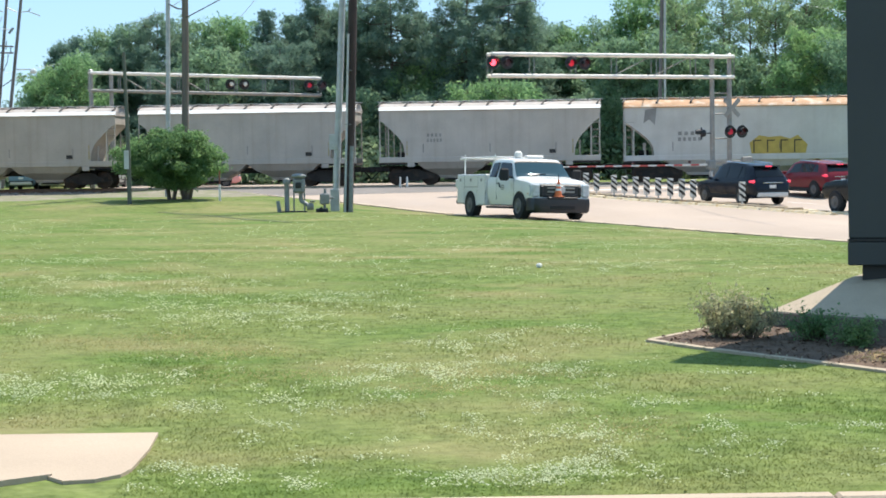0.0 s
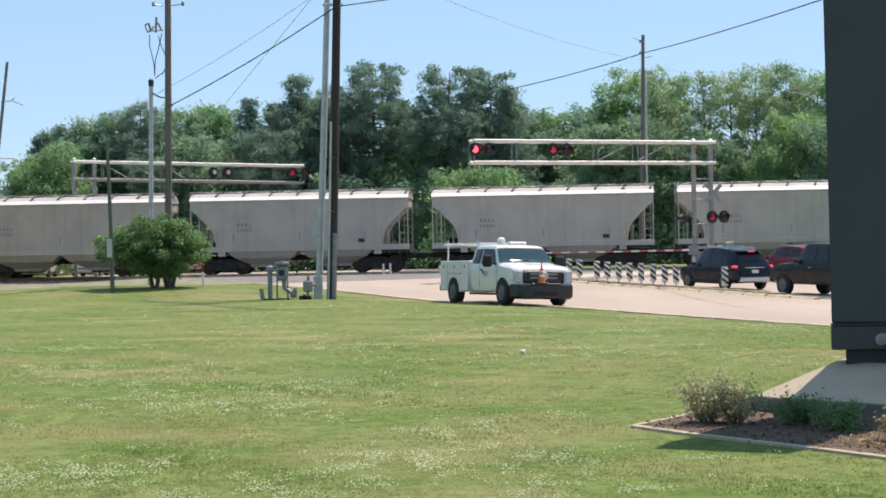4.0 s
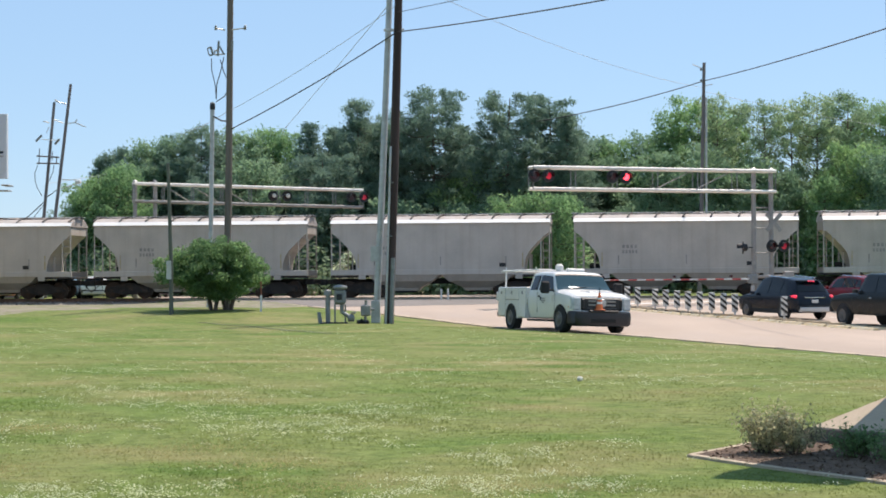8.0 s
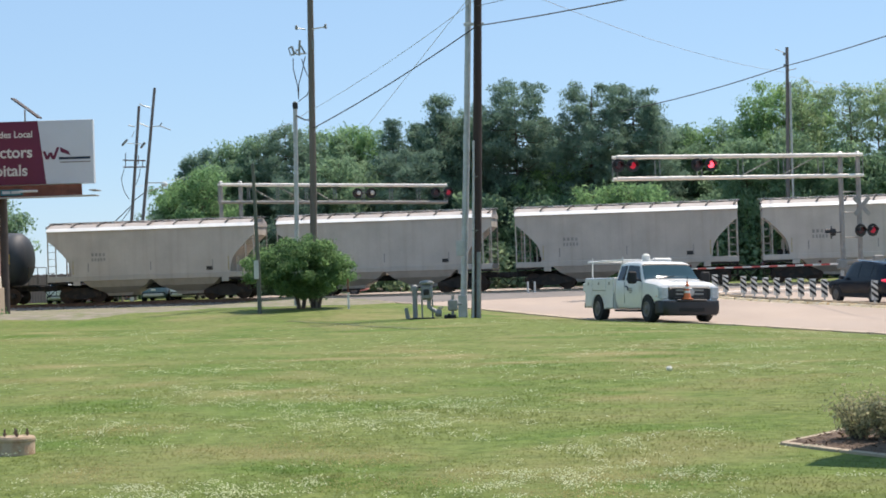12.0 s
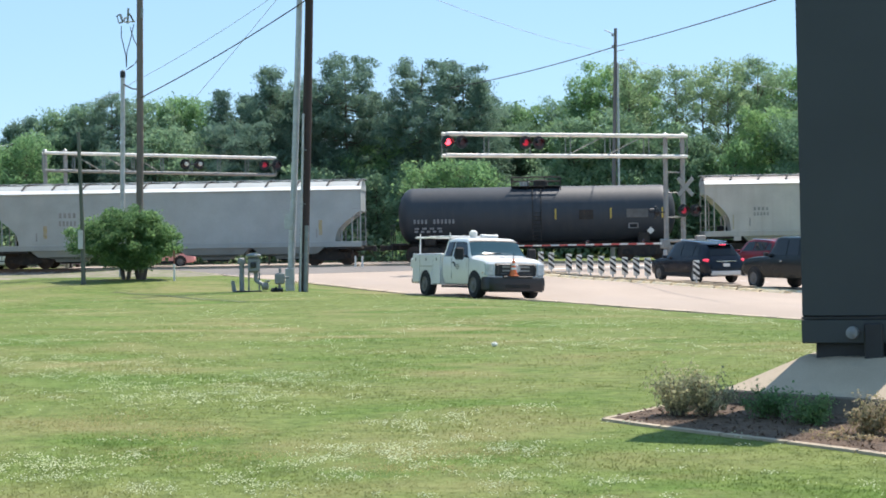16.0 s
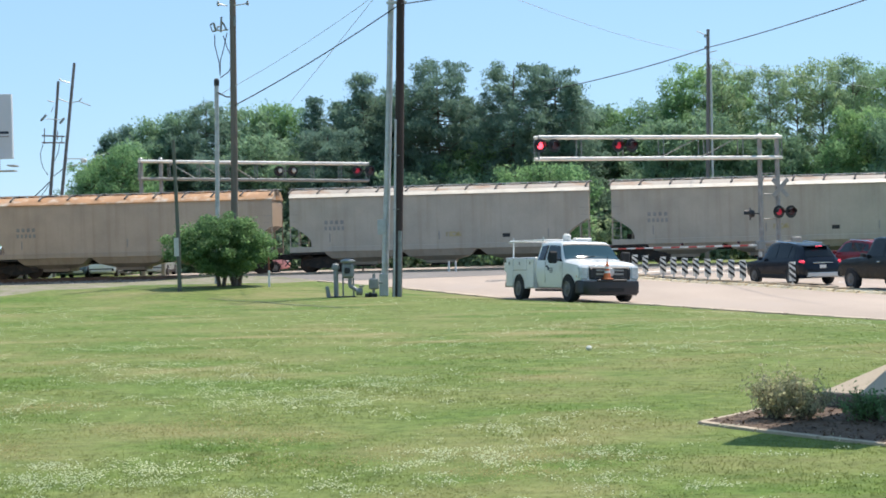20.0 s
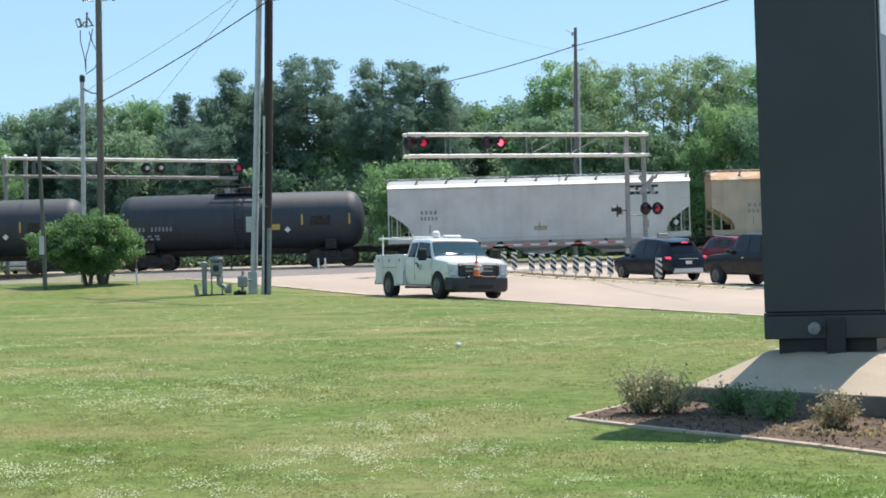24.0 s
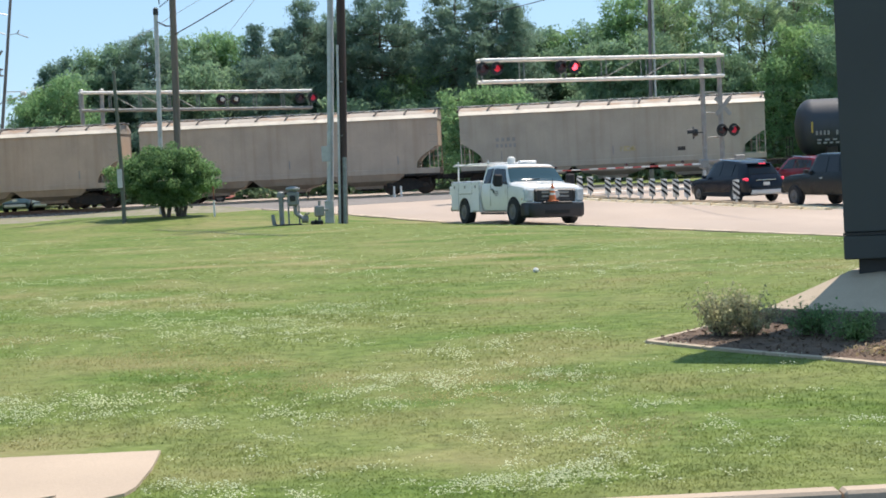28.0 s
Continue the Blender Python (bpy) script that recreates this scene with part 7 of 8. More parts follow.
# ---- parking building and billboard ----
def build_parking():
    m = pose(-23.05, 76.0, 0.0, 0, 0, -5)
    b = thing("parking_building", "brown brick parking building with cream bands and white railings", "building", m)
    base, top = 1.0, 12.75
    levels = [(1.96, 2.80), (4.86, 5.86), (7.82, 8.78), (10.75, 11.72)]
    # corner column, brick with cream blocks
    z = base
    for lo, hi in levels + [(top, top)]:
        part("column_brick", Shape().box(-0.62, 0.0, 0.0, 0.7, z, lo, 0.015), "brick", b)
        if hi > lo:
            part("column_block", Shape().box(-0.635, 0.012, -0.012, 0.71, lo, hi, 0.015), "cream", b)
        z = hi
    part("column_foot", Shape().box(-0.24, 0.22, -0.2, 0.5, base - 0.2, 2.35, 0.03), "pad", b, "pale concrete bollard foot")
    part("coping", Shape().box(-18, 0.03, -0.03, 0.75, top, top + 0.12, 0.02), "cream", b)
    # spandrels set back from the column
    lowest = base - 0.2
    for i, (lo, hi) in enumerate(levels):
        part("spandrel_band", Shape().box(-18, -0.62, 0.14, 0.5, lo, hi, 0.01), "cream", b)
        part("spandrel_brick", Shape().box(-18, -0.62, 0.15, 0.48, hi, hi + (0.55 if i < 3 else top - hi), 0.008), "brick", b)
        if i:
            part("floor_slab", Shape().box(-18, -6.2, 0.48, 14, lo - 0.25, lo + 0.05, 0.01), "concrete", b)
            part("spandrel_brick", Shape().box(-18, -0.62, 0.15, 0.48, lo - 0.28, lo, 0.008), "brick", b)
        else:
            part("spandrel_brick", Shape().box(-18, -0.62, 0.15, 0.48, lowest, lo, 0.008), "brick", b)
    for i, (lo, hi) in enumerate(levels[:3]):
        for k in range(5):
            zz = hi + 0.62 + k * 0.16
            part("railing_bar", Shape().tube((-18, 0.3, zz), (-0.62, 0.3, zz), 0.028, n=6), "railing", b)
        for k in range(9):
            part("railing_post", Shape().box(-0.95 - 2 * k, -0.89 - 2 * k, 0.27, 0.33, hi + 0.5, hi + 1.3, 0.008), "railing", b)
    for k in range(1, 4):
        part("column_brick", Shape().box(-0.62 - 6 * k, -6 * k, 0.0, 0.7, base - 0.2, top, 0.015), "brick", b)
    part("side_wall", Shape().box(-6.2, -5.85, 0.7, 14, base - 0.2, top - 1.0, 0.01), "brick", b)
    part("back_wall", Shape().box(-18, -6.2, 13.7, 14, base - 0.2, top - 1.0, 0.01), "concrete", b)
    part("stair_sign", Shape().box(-1.15, -0.68, 0.08, 0.14, 6.35, 6.6, 0.004).box(-1.15, -0.68, 0.08, 0.14, 6.75, 6.85, 0.004), "railing", b)
    # low hedge at its foot
    h = thing("hedge", "low clipped hedge at the foot of the parking building", "hedge", pose(-24.6, 75.2, 1.05))
    put_leaves("foliage", h, blob_points(np.random.RandomState(3), [(x * 0.5, 0, 0.2, 0.38) for x in range(-6, 5)], 700), 0.07, "bush", 3)


def build_billboard():
    m = pose(-22.2, 90.0, 0.0, 0, 0, 3)
    b = thing("billboard", "maroon and white billboard on a dark steel post", "billboard", m)
    z0, z1, L = 7.28, 10.42, 9.6
    part("post", Shape().tube((-4.78, 0.6, 0.7), (-4.78, 0.6, 7.0), 0.33, n=20), "darkpost", b, "dark round steel post", smooth=True)
    part("panel_back", Shape().box(-L, 0, 0.03, 0.4, z0, z1, 0.02), "board", b)
    y = 0.0
    part("white_panel", Shape().plate((-2.34, y, z0 + 0.02), (-0.02, y, z0 + 0.02), (-0.02, y, z1 - 0.02), (-2.70, y, z1 - 0.02), 0.02), "board", b, "white right panel")
    part("maroon_panel", Shape().plate((-L + 0.02, y, z0 + 0.02), (-2.34, y, z0 + 0.02), (-2.70, y, z1 - 0.02), (-L + 0.02, y, z1 - 0.02), 0.02), "maroon", b, "maroon left panel")
    for words, size, x, z in (("Includes Local", 0.44, -2.95, 9.62), ("Doctors", 0.77, -2.98, 8.64), ("Hospitals", 0.77, -3.24, 7.75)):
        lettering("lettering", words, size, "whitepaint", b, pose(x, -0.03, z, 90, 0, 0), "white lettering", "RIGHT", 0.018 * size / 0.84)
    # the mark: slanted maroon strokes over two grey bars
    for xt, zt, xb, zb in ((-2.42, 8.9, -2.26, 8.5), (-2.10, 8.84, -2.26, 8.5), (-2.10, 8.84, -1.96, 8.5), (-1.72, 9.08, -1.96, 8.5)):
        part("mark", Shape().plate((xb - 0.07, -0.03, zb), (xb + 0.07, -0.03, zb), (xt + 0.07, -0.03, zt), (xt - 0.07, -0.03, zt), 0.01), "maroon", b, "slanted maroon stroke")
    part("mark", Shape().plate((-1.6, -0.03, 8.85), (-1.12, -0.03, 8.68), (-1.2, -0.03, 8.88), (-1.62, -0.03, 9.1), 0.01), "maroon", b)
    part("mark_bar", Shape().box(-1.7, -0.15, -0.03, 0.0, 8.48, 8.6, 0.002), "graffiti", b)
    part("mark_bar", Shape().box(-1.65, -0.15, -0.03, 0.0, 8.32, 8.38, 0.002), "greymark", b)
    part("apron", Shape().box(-L, -0.62, -0.03, 0.1, z0 - 0.62, z0 - 0.02, 0.01), "boardframe", b, "rusty slatted apron")
    for i in range(24):
        part("apron_slat", Shape().box(-L + 0.38 * i, -L + 0.38 * i + 0.05, -0.06, -0.03, z0 - 0.6, z0 - 0.04, 0.004), "boardframe", b)
    part("catwalk", Shape().box(-L, 0.25, -0.9, -0.1, z0 - 0.66, z0 - 0.6, 0.01), "galv", b)
    part("catwalk_arm", Shape().box(-0.1, 0.25, -0.9, 0.4, z0 - 0.4, z0 - 0.34, 0.01), "galv", b)
    part("name_plate", Shape().box(-4.6, -3.5, -0.12, -0.07, z0 - 0.5, z0 - 0.2, 0.008), "teal", b, "teal name plate with pale bars")
    part("name_bars", Shape().box(-4.5, -4.1, -0.14, -0.12, z0 - 0.42, z0 - 0.28, 0.002).box(-4.05, -3.6, -0.14, -0.12, z0 - 0.42, z0 - 0.28, 0.002), "whitepaint", b)
    part("lamp_tube", Shape().tube((-3.5, -0.85, z0 - 0.35), (-2.6, -0.85, z0 - 0.35), 0.06, n=8), "rack", b)
    # a slanted lamp arm on top
    part("mast", Shape().tube((-3.35, 0.2, z1 - 0.1), (-3.35, 0.2, z1 + 0.55), 0.04, n=6), "galv", b)
    part("solar_panel", Shape().plate((-3.95, -0.2, z1 + 1.1), (-2.65, -0.2, z1 + 0.1), (-2.65, 0.7, z1 + 0.15), (-3.95, 0.7, z1 + 1.15), 0.06), "darkpost", b, "slanted grey panel")


# ---- plants ----
def blob_points(r, blobs, n, up=0.6, flat=0.85, fuzz=0.16):
    """Points in ragged shells of several balls (x, y, z, radius), more on the larger, each with the way it faces."""
    b = np.array(blobs, float)
    w = b[:, 3] ** 2
    k = r.choice(len(b), n, p=w / w.sum())
    d = r.normal(size=(n, 3))
    d /= np.linalg.norm(d, axis=1)[:, None]
    rad = b[k, 3] * (0.5 + 0.5 * r.rand(n) ** 0.6 + fuzz * np.abs(r.normal(size=n)))
    c = b[:, :3].mean(0)
    pts = b[k, :3] + d * rad[:, None] * [1, 1, flat]
    whole = pts - c
    whole /= np.linalg.norm(whole, axis=1)[:, None] + 1e-6
    face = d * 0.7 + whole * 0.4 + [0, 0, up] + r.normal(size=(n, 3)) * 0.22
    return pts, face / np.linalg.norm(face, axis=1)[:, None]


def far_leaves(name, parent, cloud, size, mat, seed, label="", long=1.5):
    """Leaf sprays of a far crown, one triangle each."""
    r = np.random.RandomState(seed)
    pts, face = cloud
    n = len(pts)
    k = face + r.normal(size=(n, 3)) * 0.6
    k /= np.linalg.norm(k, axis=1)[:, None]
    u = np.cross(k, r.normal(size=(n, 3)))
    u /= np.linalg.norm(u, axis=1)[:, None]
    w = np.cross(k, u)
    s = size * r.uniform(0.55, 1.45, (n, 1))
    v = np.stack([pts - u * s * long * 0.5 - w * s * 0.45, pts - u * s * long * 0.3 + w * s * 0.5, pts + u * s * long * 0.6], 1)
    o = new(name, fast_mesh(name, v.reshape(-1, 3), np.arange(3 * n).reshape(-1, 3), mat))
    o.parent = parent
    if label:
        o["label"] = label
    return o


def leaf_mesh(name, cloud, size, mat, seed, long=1.5):
    """Small bent leaf clumps: two triangles each, turned at random, leaning the way their part of the crown faces."""
    r = np.random.RandomState(seed)
    pts, face = cloud
    n = len(pts)
    k = face + r.normal(size=(n, 3)) * 0.38
    k /= np.linalg.norm(k, axis=1)[:, None]
    u = np.cross(k, r.normal(size=(n, 3)))
    u /= np.linalg.norm(u, axis=1)[:, None]
    w = np.cross(k, u)
    s = size * r.uniform(0.6, 1.4, (n, 1))
    v = np.stack([pts - u * s * long * 0.5, pts + w * s * 0.5 - k * s * 0.12, pts + u * s * long * 0.5, pts - w * s * 0.5 - k * s * 0.12], 1)
    t = (np.array([(0, 2, 1), (0, 3, 2)])[None] + 4 * np.arange(n)[:, None, None]).reshape(-1, 3)
    return fast_mesh(name, v.reshape(-1, 3), t, mat)


def put_leaves(name, parent, pts, size, mat, seed, label="", long=1.5):
    o = new(name, leaf_mesh(name, pts, size, mat, seed, long))
    o.parent = parent
    if label:
        o["label"] = label
    return o


def limbs(parent, r, h, spread, n, r0, mat="bark", start=0.25, lean=0.0):
    """A tapered trunk and limbs; returns the places of the limbs' ends."""
    pts = [Vector((lean * h * t + 0.1 * math.sin(5 * t + r.rand()), 0.1 * math.cos(4 * t), h * t)) for t in np.linspace(-0.02, 1, 7)]
    s = Shape()
    rings = []
    for i, p in enumerate(pts):
        rr = r0 * (1 - 0.8 * i / 6)
        rings.append([(p.x + rr * math.cos(k * math.pi / 4), p.y + rr * math.sin(k * math.pi / 4), p.z) for k in range(8)])
    part("trunk", s.loft(rings), mat, parent, smooth=True)
    ends = []
    for i in range(n):
        t = start + (0.95 - start) * (i + r.rand()) / n
        a = i * 2.4 + r.rand()
        base = Vector((float(np.interp(t, np.linspace(0, 1, 7), [p.x for p in pts])), 0, h * t))
        ln = spread * (1.05 - 0.6 * t) * r.uniform(0.6, 1.1)
        e = base + Vector((math.cos(a) * ln, math.sin(a) * ln, ln * r.uniform(0.15, 0.6)))
        mid = base.lerp(e, 0.5) + Vector((0, 0, 0.1 * ln))
        part("limb", Shape().tube(base, mid, r0 * 0.28, r0 * 0.18, 5, False).tube(mid, e, r0 * 0.18, r0 * 0.05, 5, False), mat, parent)
        ends.append(e)
    return ends


def ragged(r, n, spread):
    """Turned any way, leaning a little upward: the way the leaves of a far crown face."""
    d = r.normal(size=(n, 3)) * spread + [0, 0, 0.35]
    return d / np.linalg.norm(d, axis=1)[:, None]


def tufts(r, centres, radii, per, flat, hollow=0.25):
    """Leaf places gathered in small flattened clumps, thick at the top of each and loose below."""
    k = np.repeat(np.arange(len(centres)), per)
    d = r.normal(size=(len(k), 3))
    d /= np.linalg.norm(d, axis=1)[:, None]
    q = radii[k] * (hollow + (1 - hollow) * r.rand(len(k)) ** 0.5) * (1 + 0.35 * np.abs(r.normal(size=len(k))))
    pts = centres[k] + d * q[:, None] * [1, 1, flat]
    return pts, ragged(r, len(k), 1.0) + d * 0.25


def boughs(m, r, h, base, count, width, rise, wood, sag=0.0):
    """A trunk with boughs on every side; gives points along the outer part of each, where the leaves sit."""
    bend = r.normal(size=2) * 0.25
    line = lambda t: np.array([bend[0] * math.sin(3 * t), bend[1] * math.sin(2.3 * t), h * t])
    rings = []
    for i in range(9):
        c, rr = line(i / 8 * 0.97 - 0.01), wood * (1.0 - 0.86 * i / 8)
        rings.append([(c[0] + rr * math.cos(k * math.pi / 3), c[1] + rr * math.sin(k * math.pi / 3), c[2]) for k in range(6)])
    part("trunk", Shape().loft(rings), "bark", m, smooth=True)
    s = Shape()
    centres, share = [], []
    for k in range(count):
        t = base + (0.95 - base) * ((k + r.rand()) / count)
        a = k * 2.399 + r.normal() * 0.35
        ln = width(t) * r.uniform(0.5, 1.12)
        up = ln * (rise * r.uniform(0.5, 1.3)) + (0.25 if t > 0.9 else 0.0)
        p0 = line(t)
        p1 = p0 + np.array([math.cos(a) * ln, math.sin(a) * ln, up])
        p1[2] = min(p1[2], h * 0.985)
        mid = (p0 + p1) / 2 - np.array([0, 0, 0.12 * ln + sag * ln])
        if k < 6:
            part("limb", Shape().tube(p0, mid, wood * 0.32, wood * 0.2, 5, False).tube(mid, p1, wood * 0.2, wood * 0.06, 5, False), "bark", m)
        elif t < 0.85:
            s.tube(p0, mid, wood * 0.25, wood * 0.16, 4, False).tube(mid, p1, wood * 0.16, wood * 0.05, 4, False)
        for j in range(max(2, int(ln * 2.1))):
            u = r.uniform(0.3, 1.0) ** 0.7
            c = (p0 * (1 - u) ** 2 + 2 * mid * u * (1 - u) + p1 * u * u) + r.normal(size=3) * [0.17 * ln, 0.17 * ln, 0.09 * ln]
            c[2] = min(c[2], h * 0.99)
            centres.append(c)
            share.append(u)
    o = part("branchwork", s, "bark", m)
    o["kind"] = "stuff"
    return np.array(centres), np.array(share)


def tree(kind, x, y, top, wide, seed, z0=None):
    """One tree of the belt: a pine with layered tufts, a dense broadleaf, or a thin fresh one; top is the height of its tip."""
    r = np.random.RandomState(seed)
    z0 = ground_z(x, y) if z0 is None else z0
    h = top - z0
    label = {"pine": "tall dark blue-green pine with layered ragged tufts", "oak": "dense dark green broadleaf tree", "fresh": "bright green young-leaved broadleaf tree",
             "thin": "slender open tree with bare forked limbs and pale fresh leaves"}[kind]
    m = thing("tree", label, "tree", pose(x, y, z0, 0, 0, 360 * r.rand()), group="tree belt behind the railway")
    spire = kind == "pine" and wide < 2.75
    low, full = {"pine": (0.22, 0.66), "oak": (0.10, 0.52), "fresh": (0.10, 0.55), "thin": (0.42, 0.72)}[kind]
    lobes = r.uniform(0.72, 1.15, 12)

    def width(t):
        """Half-width of the crown at a share t of the height, uneven from layer to layer."""
        k = wide * float(np.interp(t, np.linspace(0, 1, 12), lobes))
        if spire:
            return 1.9 * k if t < 0.4 else max(0.22, 1.9 * k * (1.0 - 0.97 * ((t - 0.4) / 0.6) ** 0.9))
        if t > full:
            return max(0.35, k * math.sqrt(max(0.0, 1 - ((t - full) / (1.04 - full)) ** 2)))
        return k * (0.75 + 0.25 * (t - low) / (full - low))
    big = min(1.5, max(0.55, wide * h / 26))
    count = int({"pine": 74, "oak": 80, "fresh": 74, "thin": 50}[kind] * big ** 0.5)
    rise = {"pine": 0.12, "oak": 0.32, "fresh": 0.42, "thin": 0.75}[kind]
    centres, share = boughs(m, r, h, low, count, width, rise, {"pine": 0.2, "thin": 0.13}.get(kind, 0.17))
    radii = r.uniform(0.24, 0.52, len(centres)) * {"pine": 1.22, "oak": 1.5, "fresh": 1.35, "thin": 1.05}[kind]
    total = int({"pine": 23000, "oak": 19000, "fresh": 17000, "thin": 7600}[kind] * big)
    per = max(12, total // len(centres))
    pts, face = tufts(r, centres, radii, per, {"pine": 0.6, "thin": 0.7}.get(kind, 0.8), 0.1)
    size, mat, long = {"pine": (0.085, "pine", 2.6), "oak": (0.13, "oak", 1.5), "fresh": (0.12, "fresh", 1.5), "thin": (0.10, "pale_leaf", 1.6)}[kind]
    far_leaves("crown", m, (pts, face), size, mat, seed, "", long)
    return m


SKYLINE = [("fresh", -26.2, 131, 9.3, 1.8), ("fresh", -24.4, 130, 10.1, 2.6), ("pine", -26.1, 136, 11.6, 2.1), ("pine", -25.4, 139, 12.2, 1.9), ("oak", -23.4, 138, 12.4, 2.4),
         ("oak", -21.5, 137, 12.7, 2.4), ("pine", -19.2, 136, 13.5, 2.9), ("oak", -16.8, 138, 13.0, 2.5), ("fresh", -15.0, 139, 13.5, 2.4), ("fresh", -13.1, 138, 13.1, 2.0),
         ("pine", -11.2, 135, 13.8, 1.9), ("pine", -9.7, 137, 13.5, 2.0), ("pine", -7.8, 134, 15.4, 2.7), ("pine", -6.9, 136, 13.9, 2.8), ("oak", -5.7, 138, 13.8, 2.1), ("pine", -4.3, 134, 13.9, 2.8),
         ("pine", -2.3, 133, 15.9, 3.3), ("pine", -0.1, 136, 13.1, 2.6), ("pine", 0.8, 138, 12.9, 2.5), ("pine", 3.5, 131, 15.4, 3.3), ("pine", 5.9, 134, 15.5, 3.0),
         ("pine", 7.4, 130, 14.0, 1.8), ("oak", 10.0, 137, 12.3, 2.2), ("fresh", 11.4, 136, 12.1, 2.0), ("oak", 13.5, 137, 12.6, 2.0), ("fresh", 14.9, 133, 14.0, 2.0),
         ("fresh", 16.9, 135, 15.1, 2.5), ("thin", 17.8, 130, 14.8, 1.9), ("fresh", 19.7, 134, 13.7, 1.8), ("thin", 20.7, 129, 14.4, 2.1), ("thin", 23.1, 132, 14.5, 2.0),
         ("thin", 24.8, 130, 14.9, 2.2), ("thin", 27.3, 131, 15.2, 2.5), ("fresh", 30.1, 134, 14.7, 2.7), ("fresh", 33.6, 135, 14.9, 3.2), ("oak", 36.9, 134, 14.2, 3.1),
         ("fresh", 39.9, 133, 13.7, 3.1), ("fresh", 26.6, 126, 11.0, 2.8), ("fresh", 24.0, 125, 8.6, 1.9), ("fresh", 3.1, 121, 7.3, 2.4), ("fresh", 5.9, 121, 7.5, 2.4),
         ("oak", 21.9, 127, 9.4, 2.0), ("oak", 16.5, 127, 10.9, 2.6), ("oak", 13.8, 127, 10.6, 2.4), ("oak", 19.2, 127, 10.0, 2.4)]
BROAD = [("oak", -26.6, 131, 8.2, 1.9), ("pine", -26.9, 134, 9.3, 2.2), ("oak", -23.9, 135, 10.4, 2.6), ("oak", -14.7, 139, 11.1, 3.0), ("pine", -17.5, 130, 9.2, 3.1),
         ("oak", -13.4, 135, 10.4, 3.1), ("pine", -9.8, 130, 10.8, 2.8), ("oak", -6.3, 134, 9.1, 3.2), ("oak", -2.3, 133, 9.0, 2.5), ("fresh", 1.6, 133, 10.1, 3.0), ("pine", 5.4, 132, 10.5, 3.2)]
LOW = [("oak", -32.5, 108, 7.2, 1.8), ("oak", -10.0, 130, 7.6, 2.4), ("oak", -4.8, 129, 7.4, 2.4), ("oak", 0.2, 128, 7.0, 2.2), ("oak", 9.6, 135, 10.8, 2.6),
         ("oak", 11.8, 128, 7.0, 2.4), ("oak", 28.6, 124, 10.2, 2.9), ("oak", 34.5, 126, 11.0, 3.0), ("pine", -9.6, 141, 13.2, 2.6), ("oak", -15.0, 131, 10.6, 2.8),
         ("oak", 8.8, 139, 12.4, 2.6)]


def build_trees():
    i = 100
    for kind, x, y, top, wide in SKYLINE + BROAD + LOW:
        tree(kind, x, y, top, wide, i)
        i += 1
    # the undergrowth along the foot of the belt
    r = np.random.RandomState(8)
    blobs = []
    for k in range(150):
        x = -32 + 75 * k / 150 + r.normal() * 0.5
        blobs.append((x, 125 + 5 * r.rand(), 1.2 + 2.2 * r.rand(), 1.1 + 1.1 * r.rand()))
    keep = [b for b in blobs if not (-31 < b[0] < -13 and b[1] < 125)]
    ob = new("undergrowth", leaf_mesh("undergrowth", blob_points(r, keep, 34000), 0.24, "undergrowth", 9))
    tagged(ob, "dense dark undergrowth along the foot of the trees", "undergrowth", kind="stuff")
    r = np.random.RandomState(12)
    blobs = [(-60 + 130 * k / 90 + r.normal(), 150 + 10 * r.rand(), 2.5 + 5.5 * r.rand(), 2.2 + 1.5 * r.rand()) for k in range(90) if -60 + 130 * k / 90 > -27]
    ob = new("far_wood", leaf_mesh("far_wood", blob_points(r, blobs, 22000), 0.5, "oak", 10))
    tagged(ob, "deep green wood behind the nearer trees", "wood", kind="stuff")
    # white-flowering shrub beyond the track
    w = thing("flowering_shrub", "white-flowering shrub beyond the track", "shrub", pose(-6.8, 114, 1.0))
    limbs(w, np.random.RandomState(1), 2.2, 0.8, 7, 0.06)
    put_leaves("foliage", w, blob_points(np.random.RandomState(2), [(0, 0, 1.9, 1.0), (0.6, 0, 1.5, 0.7), (-0.6, 0.1, 1.6, 0.7), (0.1, 0, 2.5, 0.6)], 1500), 0.16, "bloom", 4)


